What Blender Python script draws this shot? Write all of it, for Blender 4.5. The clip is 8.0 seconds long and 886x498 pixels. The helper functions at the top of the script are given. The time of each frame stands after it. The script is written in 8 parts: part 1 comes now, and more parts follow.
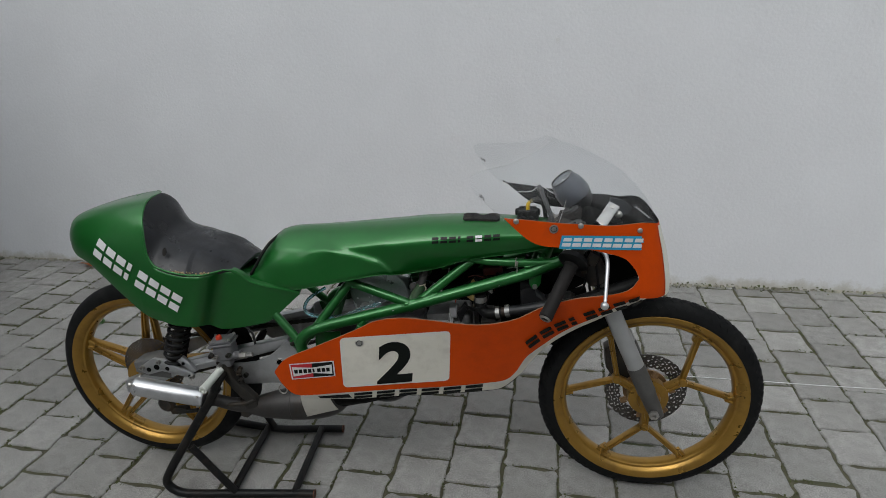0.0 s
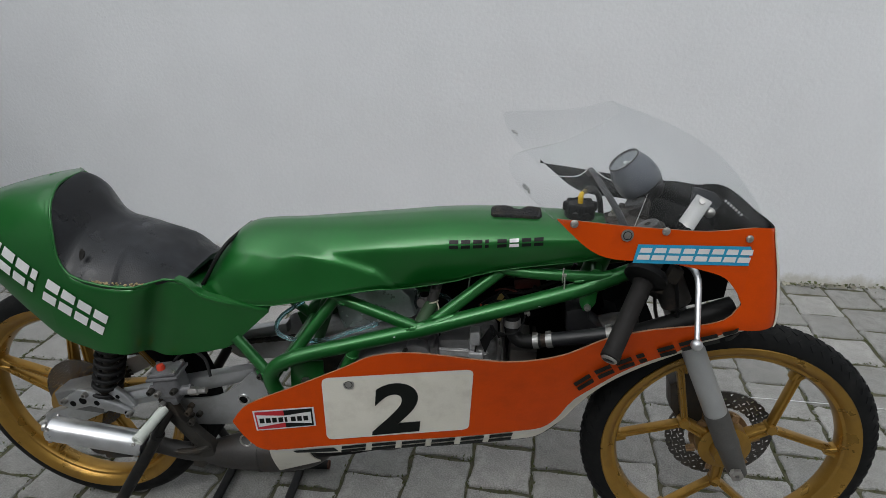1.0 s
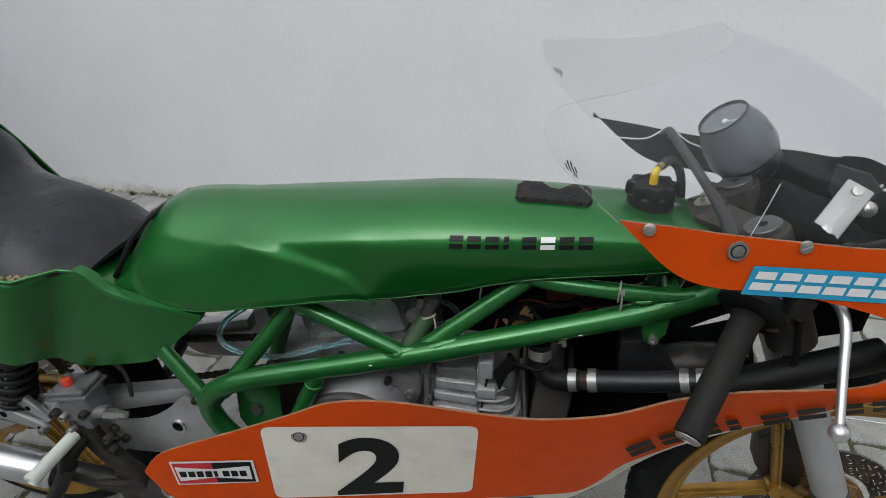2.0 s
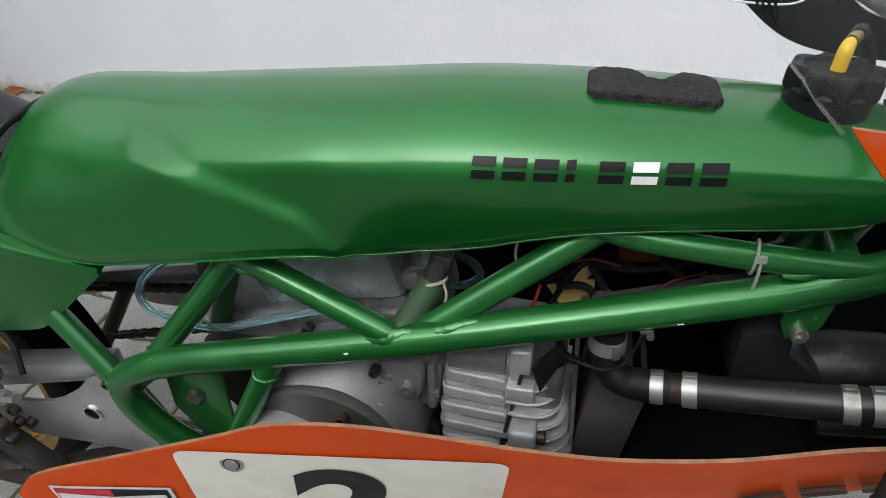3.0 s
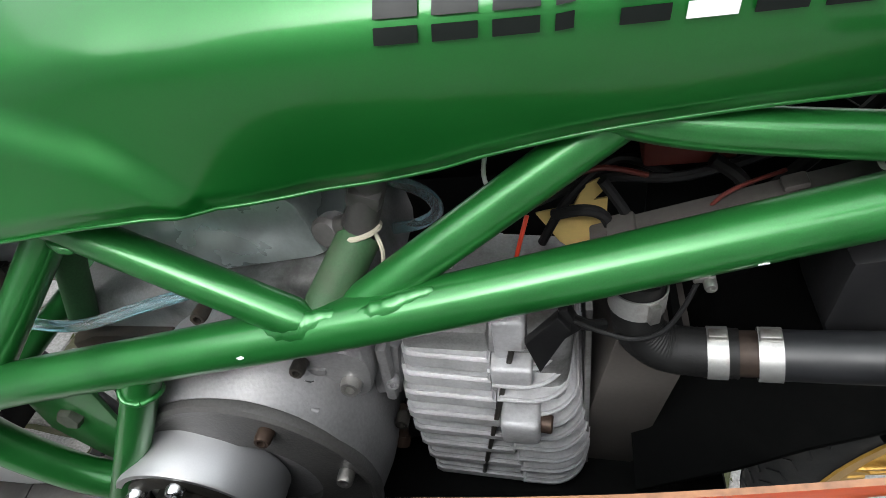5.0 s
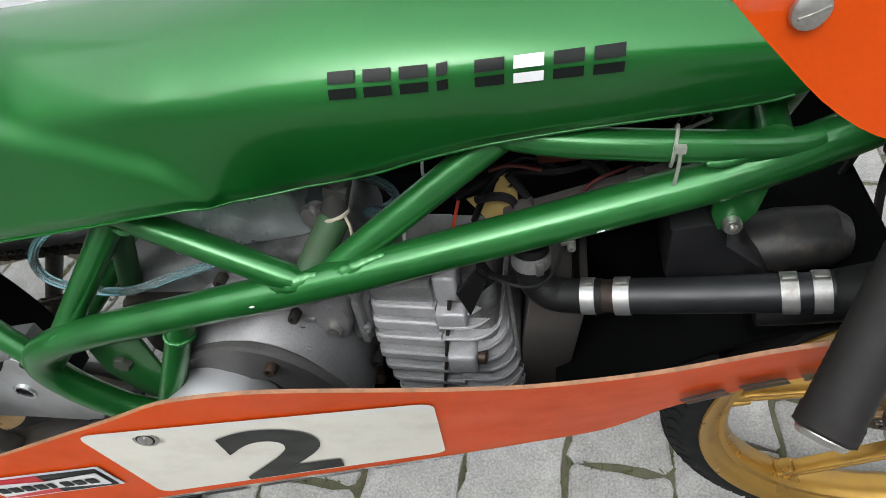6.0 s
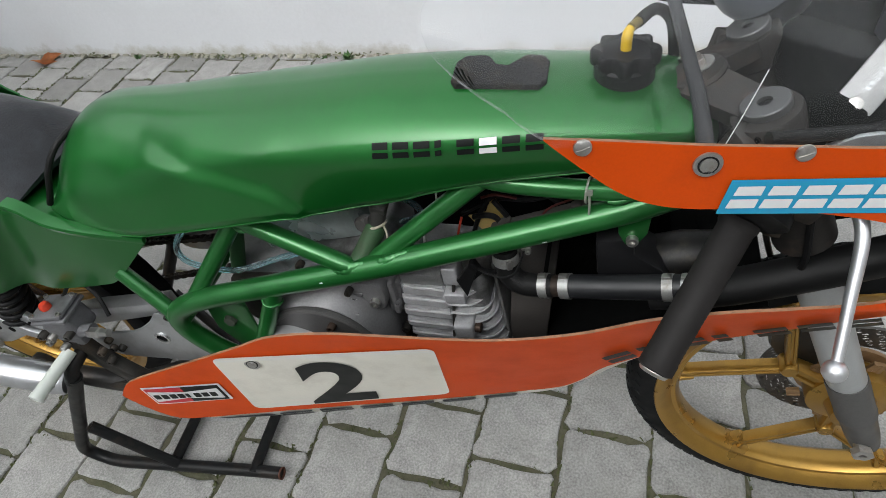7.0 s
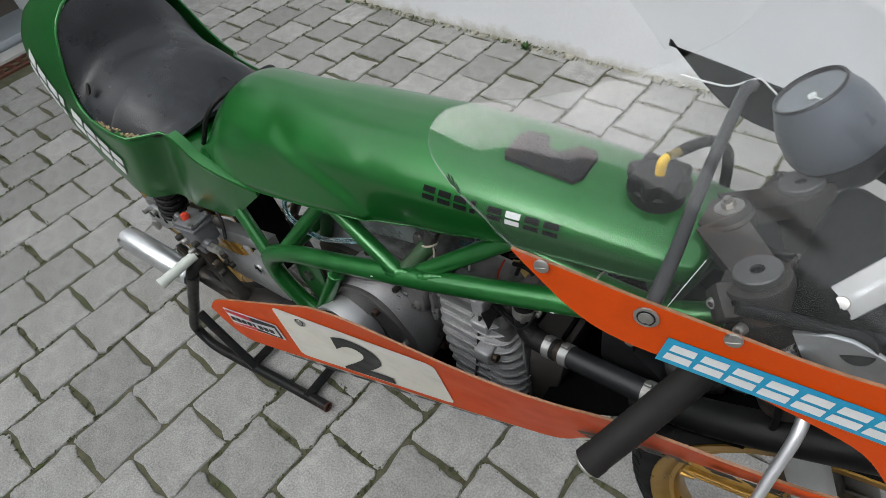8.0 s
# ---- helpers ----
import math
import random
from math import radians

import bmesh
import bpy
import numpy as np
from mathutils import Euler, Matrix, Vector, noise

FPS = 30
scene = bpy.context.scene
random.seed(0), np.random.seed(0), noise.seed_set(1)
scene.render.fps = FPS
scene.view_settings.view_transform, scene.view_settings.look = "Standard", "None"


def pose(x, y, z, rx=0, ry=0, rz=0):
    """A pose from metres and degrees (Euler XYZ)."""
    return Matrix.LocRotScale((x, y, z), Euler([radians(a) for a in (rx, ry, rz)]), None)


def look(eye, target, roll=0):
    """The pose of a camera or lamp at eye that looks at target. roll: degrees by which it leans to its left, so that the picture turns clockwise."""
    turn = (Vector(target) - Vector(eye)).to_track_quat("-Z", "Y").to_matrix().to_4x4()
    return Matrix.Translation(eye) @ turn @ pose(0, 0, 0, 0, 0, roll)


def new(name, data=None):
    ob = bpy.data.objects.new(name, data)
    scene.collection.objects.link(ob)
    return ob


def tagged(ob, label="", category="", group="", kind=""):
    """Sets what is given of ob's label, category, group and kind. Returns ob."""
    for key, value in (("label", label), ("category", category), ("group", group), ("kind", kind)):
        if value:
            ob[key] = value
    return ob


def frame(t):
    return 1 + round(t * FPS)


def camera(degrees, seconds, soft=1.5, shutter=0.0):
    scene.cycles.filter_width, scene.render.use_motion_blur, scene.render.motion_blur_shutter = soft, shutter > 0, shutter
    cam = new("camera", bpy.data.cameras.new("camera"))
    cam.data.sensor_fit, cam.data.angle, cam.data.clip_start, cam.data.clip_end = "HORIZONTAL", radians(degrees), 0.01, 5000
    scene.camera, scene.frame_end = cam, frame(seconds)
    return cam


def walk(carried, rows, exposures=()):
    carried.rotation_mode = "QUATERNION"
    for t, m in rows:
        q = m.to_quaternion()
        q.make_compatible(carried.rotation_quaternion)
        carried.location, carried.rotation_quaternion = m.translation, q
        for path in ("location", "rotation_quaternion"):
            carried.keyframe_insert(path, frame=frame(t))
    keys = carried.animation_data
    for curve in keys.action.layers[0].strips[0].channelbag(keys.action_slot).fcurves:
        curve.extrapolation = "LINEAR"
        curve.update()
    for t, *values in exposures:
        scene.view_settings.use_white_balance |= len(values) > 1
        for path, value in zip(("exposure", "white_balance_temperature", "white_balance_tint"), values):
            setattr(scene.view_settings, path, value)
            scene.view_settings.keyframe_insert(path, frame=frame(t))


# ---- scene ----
cam = camera(74.4, 8.0, 0.75)
PATH = [
    (0, (1.0478, -1.3119, 1.2127), (0.7777, 0.5232, 0.4648), -1.92),
    (0.5, (1.0126, -1.1892, 1.1687), (0.7491, 0.6466, 0.4202), -1.23),
    (1, (0.9462, -0.9533, 1.1318), (0.7070, 0.8457, 0.2912), -0.96),
    (1.2, (0.9414, -0.8782, 1.1166), (0.6875, 0.9054, 0.2482), -0.90),
    (2.3, (0.9496, -0.5480, 1.0196), (0.5679, 1.0911, -0.0611), -0.98),
    (2.5, (0.9443, -0.5059, 0.9943), (0.5518, 1.1013, -0.1295), -0.93),
    (3, (0.9003, -0.3922, 0.9186), (0.5187, 1.1344, -0.3159), -0.88),
    (3.5, (0.8636, -0.3158, 0.8585), (0.5102, 1.1843, -0.4163), -0.87),
    (4, (0.8389, -0.2658, 0.8200), (0.5101, 1.2033, -0.4967), -1.78),
    (4.5, (0.8606, -0.2398, 0.7955), (0.5443, 1.1646, -0.5930), -3.87),
    (5, (0.8961, -0.2467, 0.8133), (0.5826, 1.0893, -0.6416), -6.97),
    (5.2, (0.9089, -0.2541, 0.8237), (0.5914, 1.0627, -0.6478), -7.47),
    (6.3, (0.9771, -0.3597, 0.9333), (0.6336, 0.9214, -0.5636), -9.82),
    (6.5, (0.9939, -0.3820, 0.9592), (0.6268, 0.8922, -0.5380), -10.49),
    (7, (1.0484, -0.4539, 1.0535), (0.5302, 0.7947, -0.4205), -12.92),
    (7.5, (1.1057, -0.4433, 1.0929), (0.3743, 0.7212, -0.3593), -13.00),
    (8, (1.1753, -0.3908, 1.1409), (0.2263, 0.5710, -0.3336), -11.22),
]
EXPO = [(0.0, -0.17), (1.0, -0.05), (2.5, 0.36), (3.0, 0.6), (4.0, 1.2), (5.0, 1.5), (6.5, 0.8), (8.0, 0.46)]
walk(cam, [(t, look(eye, target, roll)) for t, eye, target, roll in PATH], EXPO)

# ---- sky and sun ----
world = bpy.data.worlds.new("sky")
scene.world = world
world.use_nodes = True
wn = world.node_tree
sky = wn.nodes.new("ShaderNodeTexSky")
sky.sky_type = "NISHITA"
sky.sun_disc = False
sky.sun_elevation = radians(48)
sky.sun_rotation = radians(200)
sky.air_density, sky.dust_density, sky.ozone_density = 1.0, 6.0, 1.0
haze = wn.nodes.new("ShaderNodeHueSaturation")
haze.inputs["Saturation"].default_value = 0.05
wn.links.new(sky.outputs[0], haze.inputs["Color"])
wn.links.new(haze.outputs[0], wn.nodes["Background"].inputs[0])
wn.nodes["Background"].inputs[1].default_value = 0.115
sun_data = bpy.data.lights.new("sun", "SUN")
sun_data.energy = 1.35
sun_data.angle = radians(110)
sun_data.color = (0.88, 0.96, 1.0)
sun = new("sun", sun_data)
sun.matrix_world = look((0, 0, 6), (0.9, 2.4, 0))


# ---- materials ----
def mat(name, color, rough=0.5, metal=0.0, coat=0.0, vary=0.12, scale=40.0, fine=300.0, bump=0.0, dirt=None, spread=0.0, each=0.0, grain=0.35, spec=0.5):
    """A surface with broad and fine variation of colour and roughness, fine relief and patches of dirt."""
    m = bpy.data.materials.new(name)
    m.use_nodes = True
    nt, bsdf = m.node_tree, m.node_tree.nodes["Principled BSDF"]
    co = nt.nodes.new("ShaderNodeTexCoord")
    big, small = nt.nodes.new("ShaderNodeTexNoise"), nt.nodes.new("ShaderNodeTexNoise")
    big.inputs["Scale"].default_value, small.inputs["Scale"].default_value = scale, fine
    big.inputs["Detail"].default_value, small.inputs["Detail"].default_value = 6, 3
    for n in (big, small):
        nt.links.new(co.outputs["Object"], n.inputs["Vector"])
    mix = nt.nodes.new("ShaderNodeMix")
    mix.inputs[0].default_value = grain
    nt.links.new(big.outputs[0], mix.inputs[2])
    nt.links.new(small.outputs[0], mix.inputs[3])
    span = nt.nodes.new("ShaderNodeMapRange")
    span.inputs[1].default_value, span.inputs[2].default_value = 0.3, 0.7
    span.inputs[3].default_value, span.inputs[4].default_value = 1 - vary, 1 + vary
    nt.links.new(mix.outputs[0], span.inputs[0])
    value = span.outputs[0]
    if each:
        info = nt.nodes.new("ShaderNodeObjectInfo")
        isl = nt.nodes.new("ShaderNodeNewGeometry")
        add = nt.nodes.new("ShaderNodeMath")
        nt.links.new(info.outputs["Random"], add.inputs[0])
        nt.links.new(isl.outputs["Random Per Island"], add.inputs[1])
        fr = nt.nodes.new("ShaderNodeMath")
        fr.operation = "FRACT"
        nt.links.new(add.outputs[0], fr.inputs[0])
        er = nt.nodes.new("ShaderNodeMapRange")
        er.inputs[3].default_value, er.inputs[4].default_value = 1 - each, 1 + each
        nt.links.new(fr.outputs[0], er.inputs[0])
        mul = nt.nodes.new("ShaderNodeMath")
        mul.operation = "MULTIPLY"
        nt.links.new(value, mul.inputs[0])
        nt.links.new(er.outputs[0], mul.inputs[1])
        value = mul.outputs[0]
    tone = nt.nodes.new("ShaderNodeMix")
    tone.data_type, tone.blend_type = "RGBA", "MULTIPLY"
    tone.inputs[0].default_value = 1.0
    tone.inputs[6].default_value = (*color, 1)
    nt.links.new(value, tone.inputs[7])
    out = tone.outputs[2]
    if dirt:
        tint, amount, size = dirt
        patch = nt.nodes.new("ShaderNodeTexNoise")
        patch.inputs["Scale"].default_value, patch.inputs["Detail"].default_value, patch.inputs["Roughness"].default_value = size, 8, 0.65
        nt.links.new(co.outputs["Object"], patch.inputs["Vector"])
        ramp = nt.nodes.new("ShaderNodeMapRange")
        ramp.inputs[1].default_value, ramp.inputs[2].default_value, ramp.inputs[4].default_value = 0.5, 0.68, amount
        nt.links.new(patch.outputs[0], ramp.inputs[0])
        soil = nt.nodes.new("ShaderNodeMix")
        soil.data_type = "RGBA"
        soil.inputs[7].default_value = (*tint, 1)
        nt.links.new(ramp.outputs[0], soil.inputs[0])
        nt.links.new(out, soil.inputs[6])
        out = soil.outputs[2]
    nt.links.new(out, bsdf.inputs["Base Color"])
    rr = nt.nodes.new("ShaderNodeMapRange")
    rr.inputs[1].default_value, rr.inputs[2].default_value = 0.3, 0.7
    rr.inputs[3].default_value, rr.inputs[4].default_value = max(0.03, rough * (0.8 - spread)), min(1.0, rough * (1.2 + spread))
    nt.links.new(big.outputs[0], rr.inputs[0])
    nt.links.new(rr.outputs[0], bsdf.inputs["Roughness"])
    bsdf.inputs["Metallic"].default_value = metal
    bsdf.inputs["Specular IOR Level"].default_value = spec
    bsdf.inputs["Coat Weight"].default_value = coat
    bsdf.inputs["Coat Roughness"].default_value = 0.12
    if bump:
        b = nt.nodes.new("ShaderNodeBump")
        b.inputs["Strength"].default_value, b.inputs["Distance"].default_value = 1.0, bump
        nt.links.new(mix.outputs[0], b.inputs["Height"])
        nt.links.new(b.outputs[0], bsdf.inputs["Normal"])
    return m


GREEN = mat("green_metallic_paint", (0.0068, 0.128, 0.018), 0.38, 0.48, 0.65, 0.12, 9, 1500, 0.00003, ((0.003, 0.095, 0.010), 0.25, 5), spec=0.4)
TUBE_GREEN = mat("green_frame_paint", (0.016, 0.150, 0.029), 0.38, 0.5, 0.6, 0.20, 24, 1300, 0.00012, ((0.022, 0.12, 0.032), 0.25, 7), spec=0.5)
ORANGE = mat("orange_paint", (0.64, 0.069, 0.002), 0.42, 0.0, 0.04, 0.08, 12, 500, 0.00002, ((0.33, 0.040, 0.007), 0.5, 6), spec=0.13)
WORN_EDGE = mat("worn_laminate_edge", (0.26, 0.12, 0.06), 0.6, vary=0.4, scale=60)
WHITE = mat("aged_white_paint", (0.78, 0.755, 0.67), 0.4, 0.0, 0.2, 0.06, 14, 400, 0.00002, ((0.45, 0.41, 0.33), 0.3, 18))
LETTER_WHITE = mat("white_lettering_film", (0.75, 0.76, 0.76), 0.4, vary=0.06)
LETTER_BLACK = mat("black_lettering_film", (0.007, 0.009, 0.008), 0.35, vary=0.1, spec=0.15)
FILM_BLUE = mat("blue_sticker_film", (0.015, 0.33, 0.56), 0.35, vary=0.06, scale=30)
FILM_RED = mat("red_sticker_film", (0.55, 0.02, 0.03), 0.4, vary=0.06)
GOLD = mat("gold_painted_alloy", (0.36, 0.205, 0.040), 0.32, 0.7, 0.1, 0.12, 25, 500, 0.00006, ((0.16, 0.09, 0.03), 0.4, 16))
RUBBER = mat("tyre_rubber", (0.008, 0.0085, 0.009), 0.7, vary=0.2, scale=30, fine=400, bump=0.0003, dirt=((0.035, 0.034, 0.031), 0.3, 20), spec=0.15)
HOSE = mat("ribbed_hose_rubber", (0.008, 0.008, 0.008), 0.55, vary=0.2, scale=60, fine=900, bump=0.0003, spec=0.25)
GRIP = mat("grip_rubber", (0.014, 0.0125, 0.012), 0.7, vary=0.15, scale=60, fine=700, bump=0.0002, spec=0.25)
VINYL = mat("worn_black_vinyl", (0.010, 0.011, 0.014), 0.36, vary=0.35, scale=14, fine=420, bump=0.0014, dirt=((0.040, 0.044, 0.054), 0.6, 10), spread=0.25, spec=0.38)
FOAM = mat("grey_foam_rubber", (0.030, 0.030, 0.031), 0.95, vary=0.6, scale=230, fine=420, bump=0.006, dirt=((0.075, 0.058, 0.036), 0.5, 26), spec=0.15)
FIN_ALLOY = mat("bright_fin_alloy", (0.41, 0.41, 0.42), 0.50, 0.25, 0.0, 0.18, 60, 420, 0.0008, ((0.20, 0.19, 0.17), 0.35, 55), 0.1)
ALLOY = mat("cast_alloy", (0.215, 0.211, 0.217), 0.48, 0.35, 0.0, 0.24, 30, 420, 0.0010, ((0.20, 0.195, 0.19), 0.35, 16), 0.1)
POLISHED = mat("polished_alloy", (0.68, 0.68, 0.68), 0.28, 1.0, 0.0, 0.08, 60, 800, 0.00003, ((0.4, 0.39, 0.37), 0.4, 30))
BRUSHED = mat("brushed_alloy_plate", (0.46, 0.47, 0.48), 0.40, 0.8, 0.0, 0.12, 20, 700, 0.00006, ((0.25, 0.24, 0.22), 0.5, 18))
STEEL = mat("steel_hardware", (0.45, 0.44, 0.42), 0.35, 0.9, 0.0, 0.15, 90, 900, 0.00005, ((0.16, 0.09, 0.05), 0.45, 60))
DARKSTEEL = mat("oily_dark_steel", (0.045, 0.042, 0.038), 0.5, 0.6, 0.0, 0.3, 40, 500, 0.0002, ((0.10, 0.07, 0.045), 0.6, 20), 0.2)
PIPE = mat("heat_stained_pipe_steel", (0.065, 0.062, 0.06), 0.52, 0.7, 0.0, 0.25, 18, 300, 0.0002, ((0.07, 0.05, 0.035), 0.6, 14))
FORKGREY = mat("grey_painted_alloy", (0.36, 0.37, 0.37), 0.45, 0.3, 0.1, 0.1, 30, 500, 0.00005)
# set darker than laminate to stand in for missing shade inside
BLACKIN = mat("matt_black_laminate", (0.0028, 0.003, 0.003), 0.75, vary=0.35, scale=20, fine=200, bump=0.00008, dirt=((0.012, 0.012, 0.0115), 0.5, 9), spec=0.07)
BLACKPLASTIC = mat("black_plastic", (0.009, 0.009, 0.0095), 0.5, vary=0.15, spec=0.25)
YELLOW = mat("yellow_plastic", (0.72, 0.46, 0.02), 0.4, vary=0.1)
REDPLASTIC = mat("red_rubber_cap", (0.62, 0.05, 0.02), 0.5, vary=0.15, scale=120)
REDBOX = mat("red_brown_plastic", (0.10, 0.014, 0.009), 0.5, vary=0.15)
YELLOWCARD = mat("yellowed_board", (0.55, 0.40, 0.14), 0.7, vary=0.1)
NYLON = mat("milky_nylon", (0.66, 0.69, 0.64), 0.4, vary=0.06)
STANDBLACK = mat("chipped_black_stand_paint", (0.010, 0.0105, 0.011), 0.42, 0.1, 0.0, 0.2, 40, 500, 0.0001, ((0.05, 0.036, 0.026), 0.4, 25), spec=0.22)
TRIPLE = mat("grey_magnesium_casting", (0.050, 0.046, 0.043), 0.55, 0.5, 0.0, 0.2, 50, 500, 0.0002, ((0.17, 0.12, 0.09), 0.4, 30))
STONE = mat("grey_concrete_sett", (0.290, 0.285, 0.274), 0.82, 0.0, 0.0, 0.44, 26, 260, 0.0018, ((0.200, 0.198, 0.182), 0.5, 11), 0.0, 0.20, 0.6, 0.3)
JOINT = mat("mossy_joint_sand", (0.085, 0.082, 0.050), 0.95, vary=0.4, scale=30, fine=250, bump=0.004, dirt=((0.045, 0.06, 0.018), 0.8, 9))
MOSS = mat("moss", (0.078, 0.090, 0.032), 0.95, vary=0.35, scale=60)
OILY_SHADED_ALLOY = mat("oily_shaded_alloy", (0.27, 0.27, 0.27), 0.5, 0.5, 0.0, 0.3, 40, 600, 0.0003, ((0.05, 0.045, 0.04), 0.7, 18))
SILENCER = mat("dulled_polished_alloy", (0.66, 0.67, 0.69), 0.34, 0.9, 0.0, 0.06, 30, 900, 0.00004, ((0.35, 0.34, 0.33), 0.3, 14))
RUST = mat("rusty_cast_grate", (0.11, 0.042, 0.026), 0.8, 0.2, 0.0, 0.3, 40, 300, 0.0006)
CONCRETE = mat("pale_concrete", (0.42, 0.42, 0.40), 0.85, vary=0.15, scale=12, bump=0.001)
GALV = mat("galvanised_sill", (0.42, 0.46, 0.5), 0.45, 0.6, vary=0.12, scale=8)
DOORBROWN = mat("brown_mat_surface", (0.13, 0.11, 0.095), 0.8, vary=0.2, scale=12)
LEAF = mat("dry_leaf", (0.42, 0.15, 0.05), 0.7, vary=0.25, scale=80)
WEED = mat("weed_leaf", (0.05, 0.12, 0.03), 0.6, vary=0.25, scale=80)


def glass(name, color, rough, alpha):
    """Thin clear acrylic."""
    m = bpy.data.materials.new(name)
    m.use_nodes = True
    nt, bsdf = m.node_tree, m.node_tree.nodes["Principled BSDF"]
    bsdf.inputs["Base Color"].default_value = (*color, 1)
    bsdf.inputs["Roughness"].default_value = rough
    bsdf.inputs["Transmission Weight"].default_value = 1.0
    bsdf.inputs["IOR"].default_value = 1.4
    haze_n = nt.nodes.new("ShaderNodeBsdfDiffuse")
    haze_n.inputs["Color"].default_value = (0.8, 0.82, 0.83, 1)
    scr = nt.nodes.new("ShaderNodeTexNoise")
    scr.inputs["Scale"].default_value, scr.inputs["Detail"].default_value = 14, 7
    span = nt.nodes.new("ShaderNodeMapRange")
    span.inputs[1].default_value, span.inputs[2].default_value = 0.35, 0.75
    span.inputs[3].default_value, span.inputs[4].default_value = alpha * 0.4, alpha * 1.6
    nt.links.new(scr.outputs[0], span.inputs[0])
    mix = nt.nodes.new("ShaderNodeMixShader")
    nt.links.new(span.outputs[0], mix.inputs[0])
    nt.links.new(bsdf.outputs[0], mix.inputs[1])
    nt.links.new(haze_n.outputs[0], mix.inputs[2])
    nt.links.new(mix.outputs[0], nt.nodes["Material Output"].inputs[0])
    return m


def acrylic(name, haze, gloss):
    """A thin clear sheet: seen straight through, with a mirror gloss that grows at a flat angle, faint scratches and a
    pale film for reflected sky.
    """
    m = bpy.data.materials.new(name)
    m.use_nodes = True
    nt = m.node_tree
    nt.nodes.remove(nt.nodes["Principled BSDF"])
    clear = nt.nodes.new("ShaderNodeBsdfTransparent")
    clear.inputs["Color"].default_value = (0.978, 0.982, 0.985, 1)
    shine = nt.nodes.new("ShaderNodeBsdfGlossy")
    shine.inputs["Color"].default_value = (1, 1, 1, 1)
    shine.inputs["Roughness"].default_value = 0.04
    # pale diffuse film: scratches, and the reflected veil of sky put in as colour
    veil = nt.nodes.new("ShaderNodeBsdfDiffuse")
    veil.inputs["Color"].default_value = (0.75, 0.77, 0.78, 1)
    lw = nt.nodes.new("ShaderNodeLayerWeight")
    lw.inputs["Blend"].default_value = 0.5
    power = nt.nodes.new("ShaderNodeMath")
    power.operation = "POWER"
    power.inputs[1].default_value = 4.0
    nt.links.new(lw.outputs["Facing"], power.inputs[0])
    span = nt.nodes.new("ShaderNodeMapRange")
    span.inputs[3].default_value, span.inputs[4].default_value = gloss, 0.034
    nt.links.new(power.outputs[0], span.inputs[0])
    co = nt.nodes.new("ShaderNodeTexCoord")
    scr = nt.nodes.new("ShaderNodeTexNoise")
    scr.inputs["Scale"].default_value, scr.inputs["Detail"].default_value = 9, 6
    nt.links.new(co.outputs["Object"], scr.inputs["Vector"])
    film = nt.nodes.new("ShaderNodeMapRange")
    film.inputs[1].default_value, film.inputs[2].default_value = 0.35, 0.75
    film.inputs[3].default_value, film.inputs[4].default_value = haze * 0.5, haze * 1.6
    nt.links.new(scr.outputs[0], film.inputs[0])
    a, b = nt.nodes.new("ShaderNodeMixShader"), nt.nodes.new("ShaderNodeMixShader")
    nt.links.new(film.outputs[0], a.inputs[0])
    nt.links.new(clear.outputs[0], a.inputs[1])
    nt.links.new(veil.outputs[0], a.inputs[2])
    nt.links.new(span.outputs[0], b.inputs[0])
    nt.links.new(a.outputs[0], b.inputs[1])
    nt.links.new(shine.outputs[0], b.inputs[2])
    nt.links.new(b.outputs[0], nt.nodes["Material Output"].inputs[0])
    return m


SCREEN = acrylic("scratched_clear_acrylic", 0.013, 0.015)
SCREEN_RIM = acrylic("polished_acrylic_edge", 0.12, 0.12)
CLEAR = glass("clear_gauge_glass", (0.95, 0.97, 0.97), 0.03, 0.02)
FUELTUBE = glass("blue_clear_fuel_hose", (0.30, 0.72, 0.80), 0.06, 0.13)


# ---- mesh helpers ----
def part(name, bm, material, parent=None, label="", smooth=35):
    """Links a bmesh as one mesh object under a thing or a part."""
    mesh = bpy.data.meshes.new(name)
    bmesh.ops.recalc_face_normals(bm, faces=bm.faces)
    bm.to_mesh(mesh)
    bm.free()
    for m in material if isinstance(material, (list, tuple)) else [material]:
        mesh.materials.append(m)
    if smooth:
        mesh.shade_smooth()
        mesh.set_sharp_from_angle(angle=radians(smooth))
    ob = new(name, mesh)
    ob.parent = parent
    if label:
        ob["label"] = label
    return ob


def thing(name, label, category, parent_pose=None, group="", kind=""):
    ob = new(name)
    ob.empty_display_size = 0.1
    if parent_pose is not None:
        ob.matrix_basis = parent_pose
    return tagged(ob, label, category, group, kind)


def lerp(pairs, x):
    """Smooth interpolation in a table of (x, value)."""
    if x <= pairs[0][0]:
        return pairs[0][1]
    for i in range(len(pairs) - 1):
        (x0, a), (x1, b) = pairs[i], pairs[i + 1]
        if x <= x1:
            t = (x - x0) / (x1 - x0)
            sl = (b - a) / (x1 - x0)
            s0 = (b - pairs[i - 1][1]) / (x1 - pairs[i - 1][0]) if i else sl
            s1 = (pairs[i + 2][1] - a) / (pairs[i + 2][0] - x0) if i + 2 < len(pairs) else sl
            h = x1 - x0
            return (2 * t**3 - 3 * t**2 + 1) * a + (t**3 - 2 * t**2 + t) * h * s0 + (3 * t**2 - 2 * t**3) * b + (t**3 - t**2) * h * s1
    return pairs[-1][1]


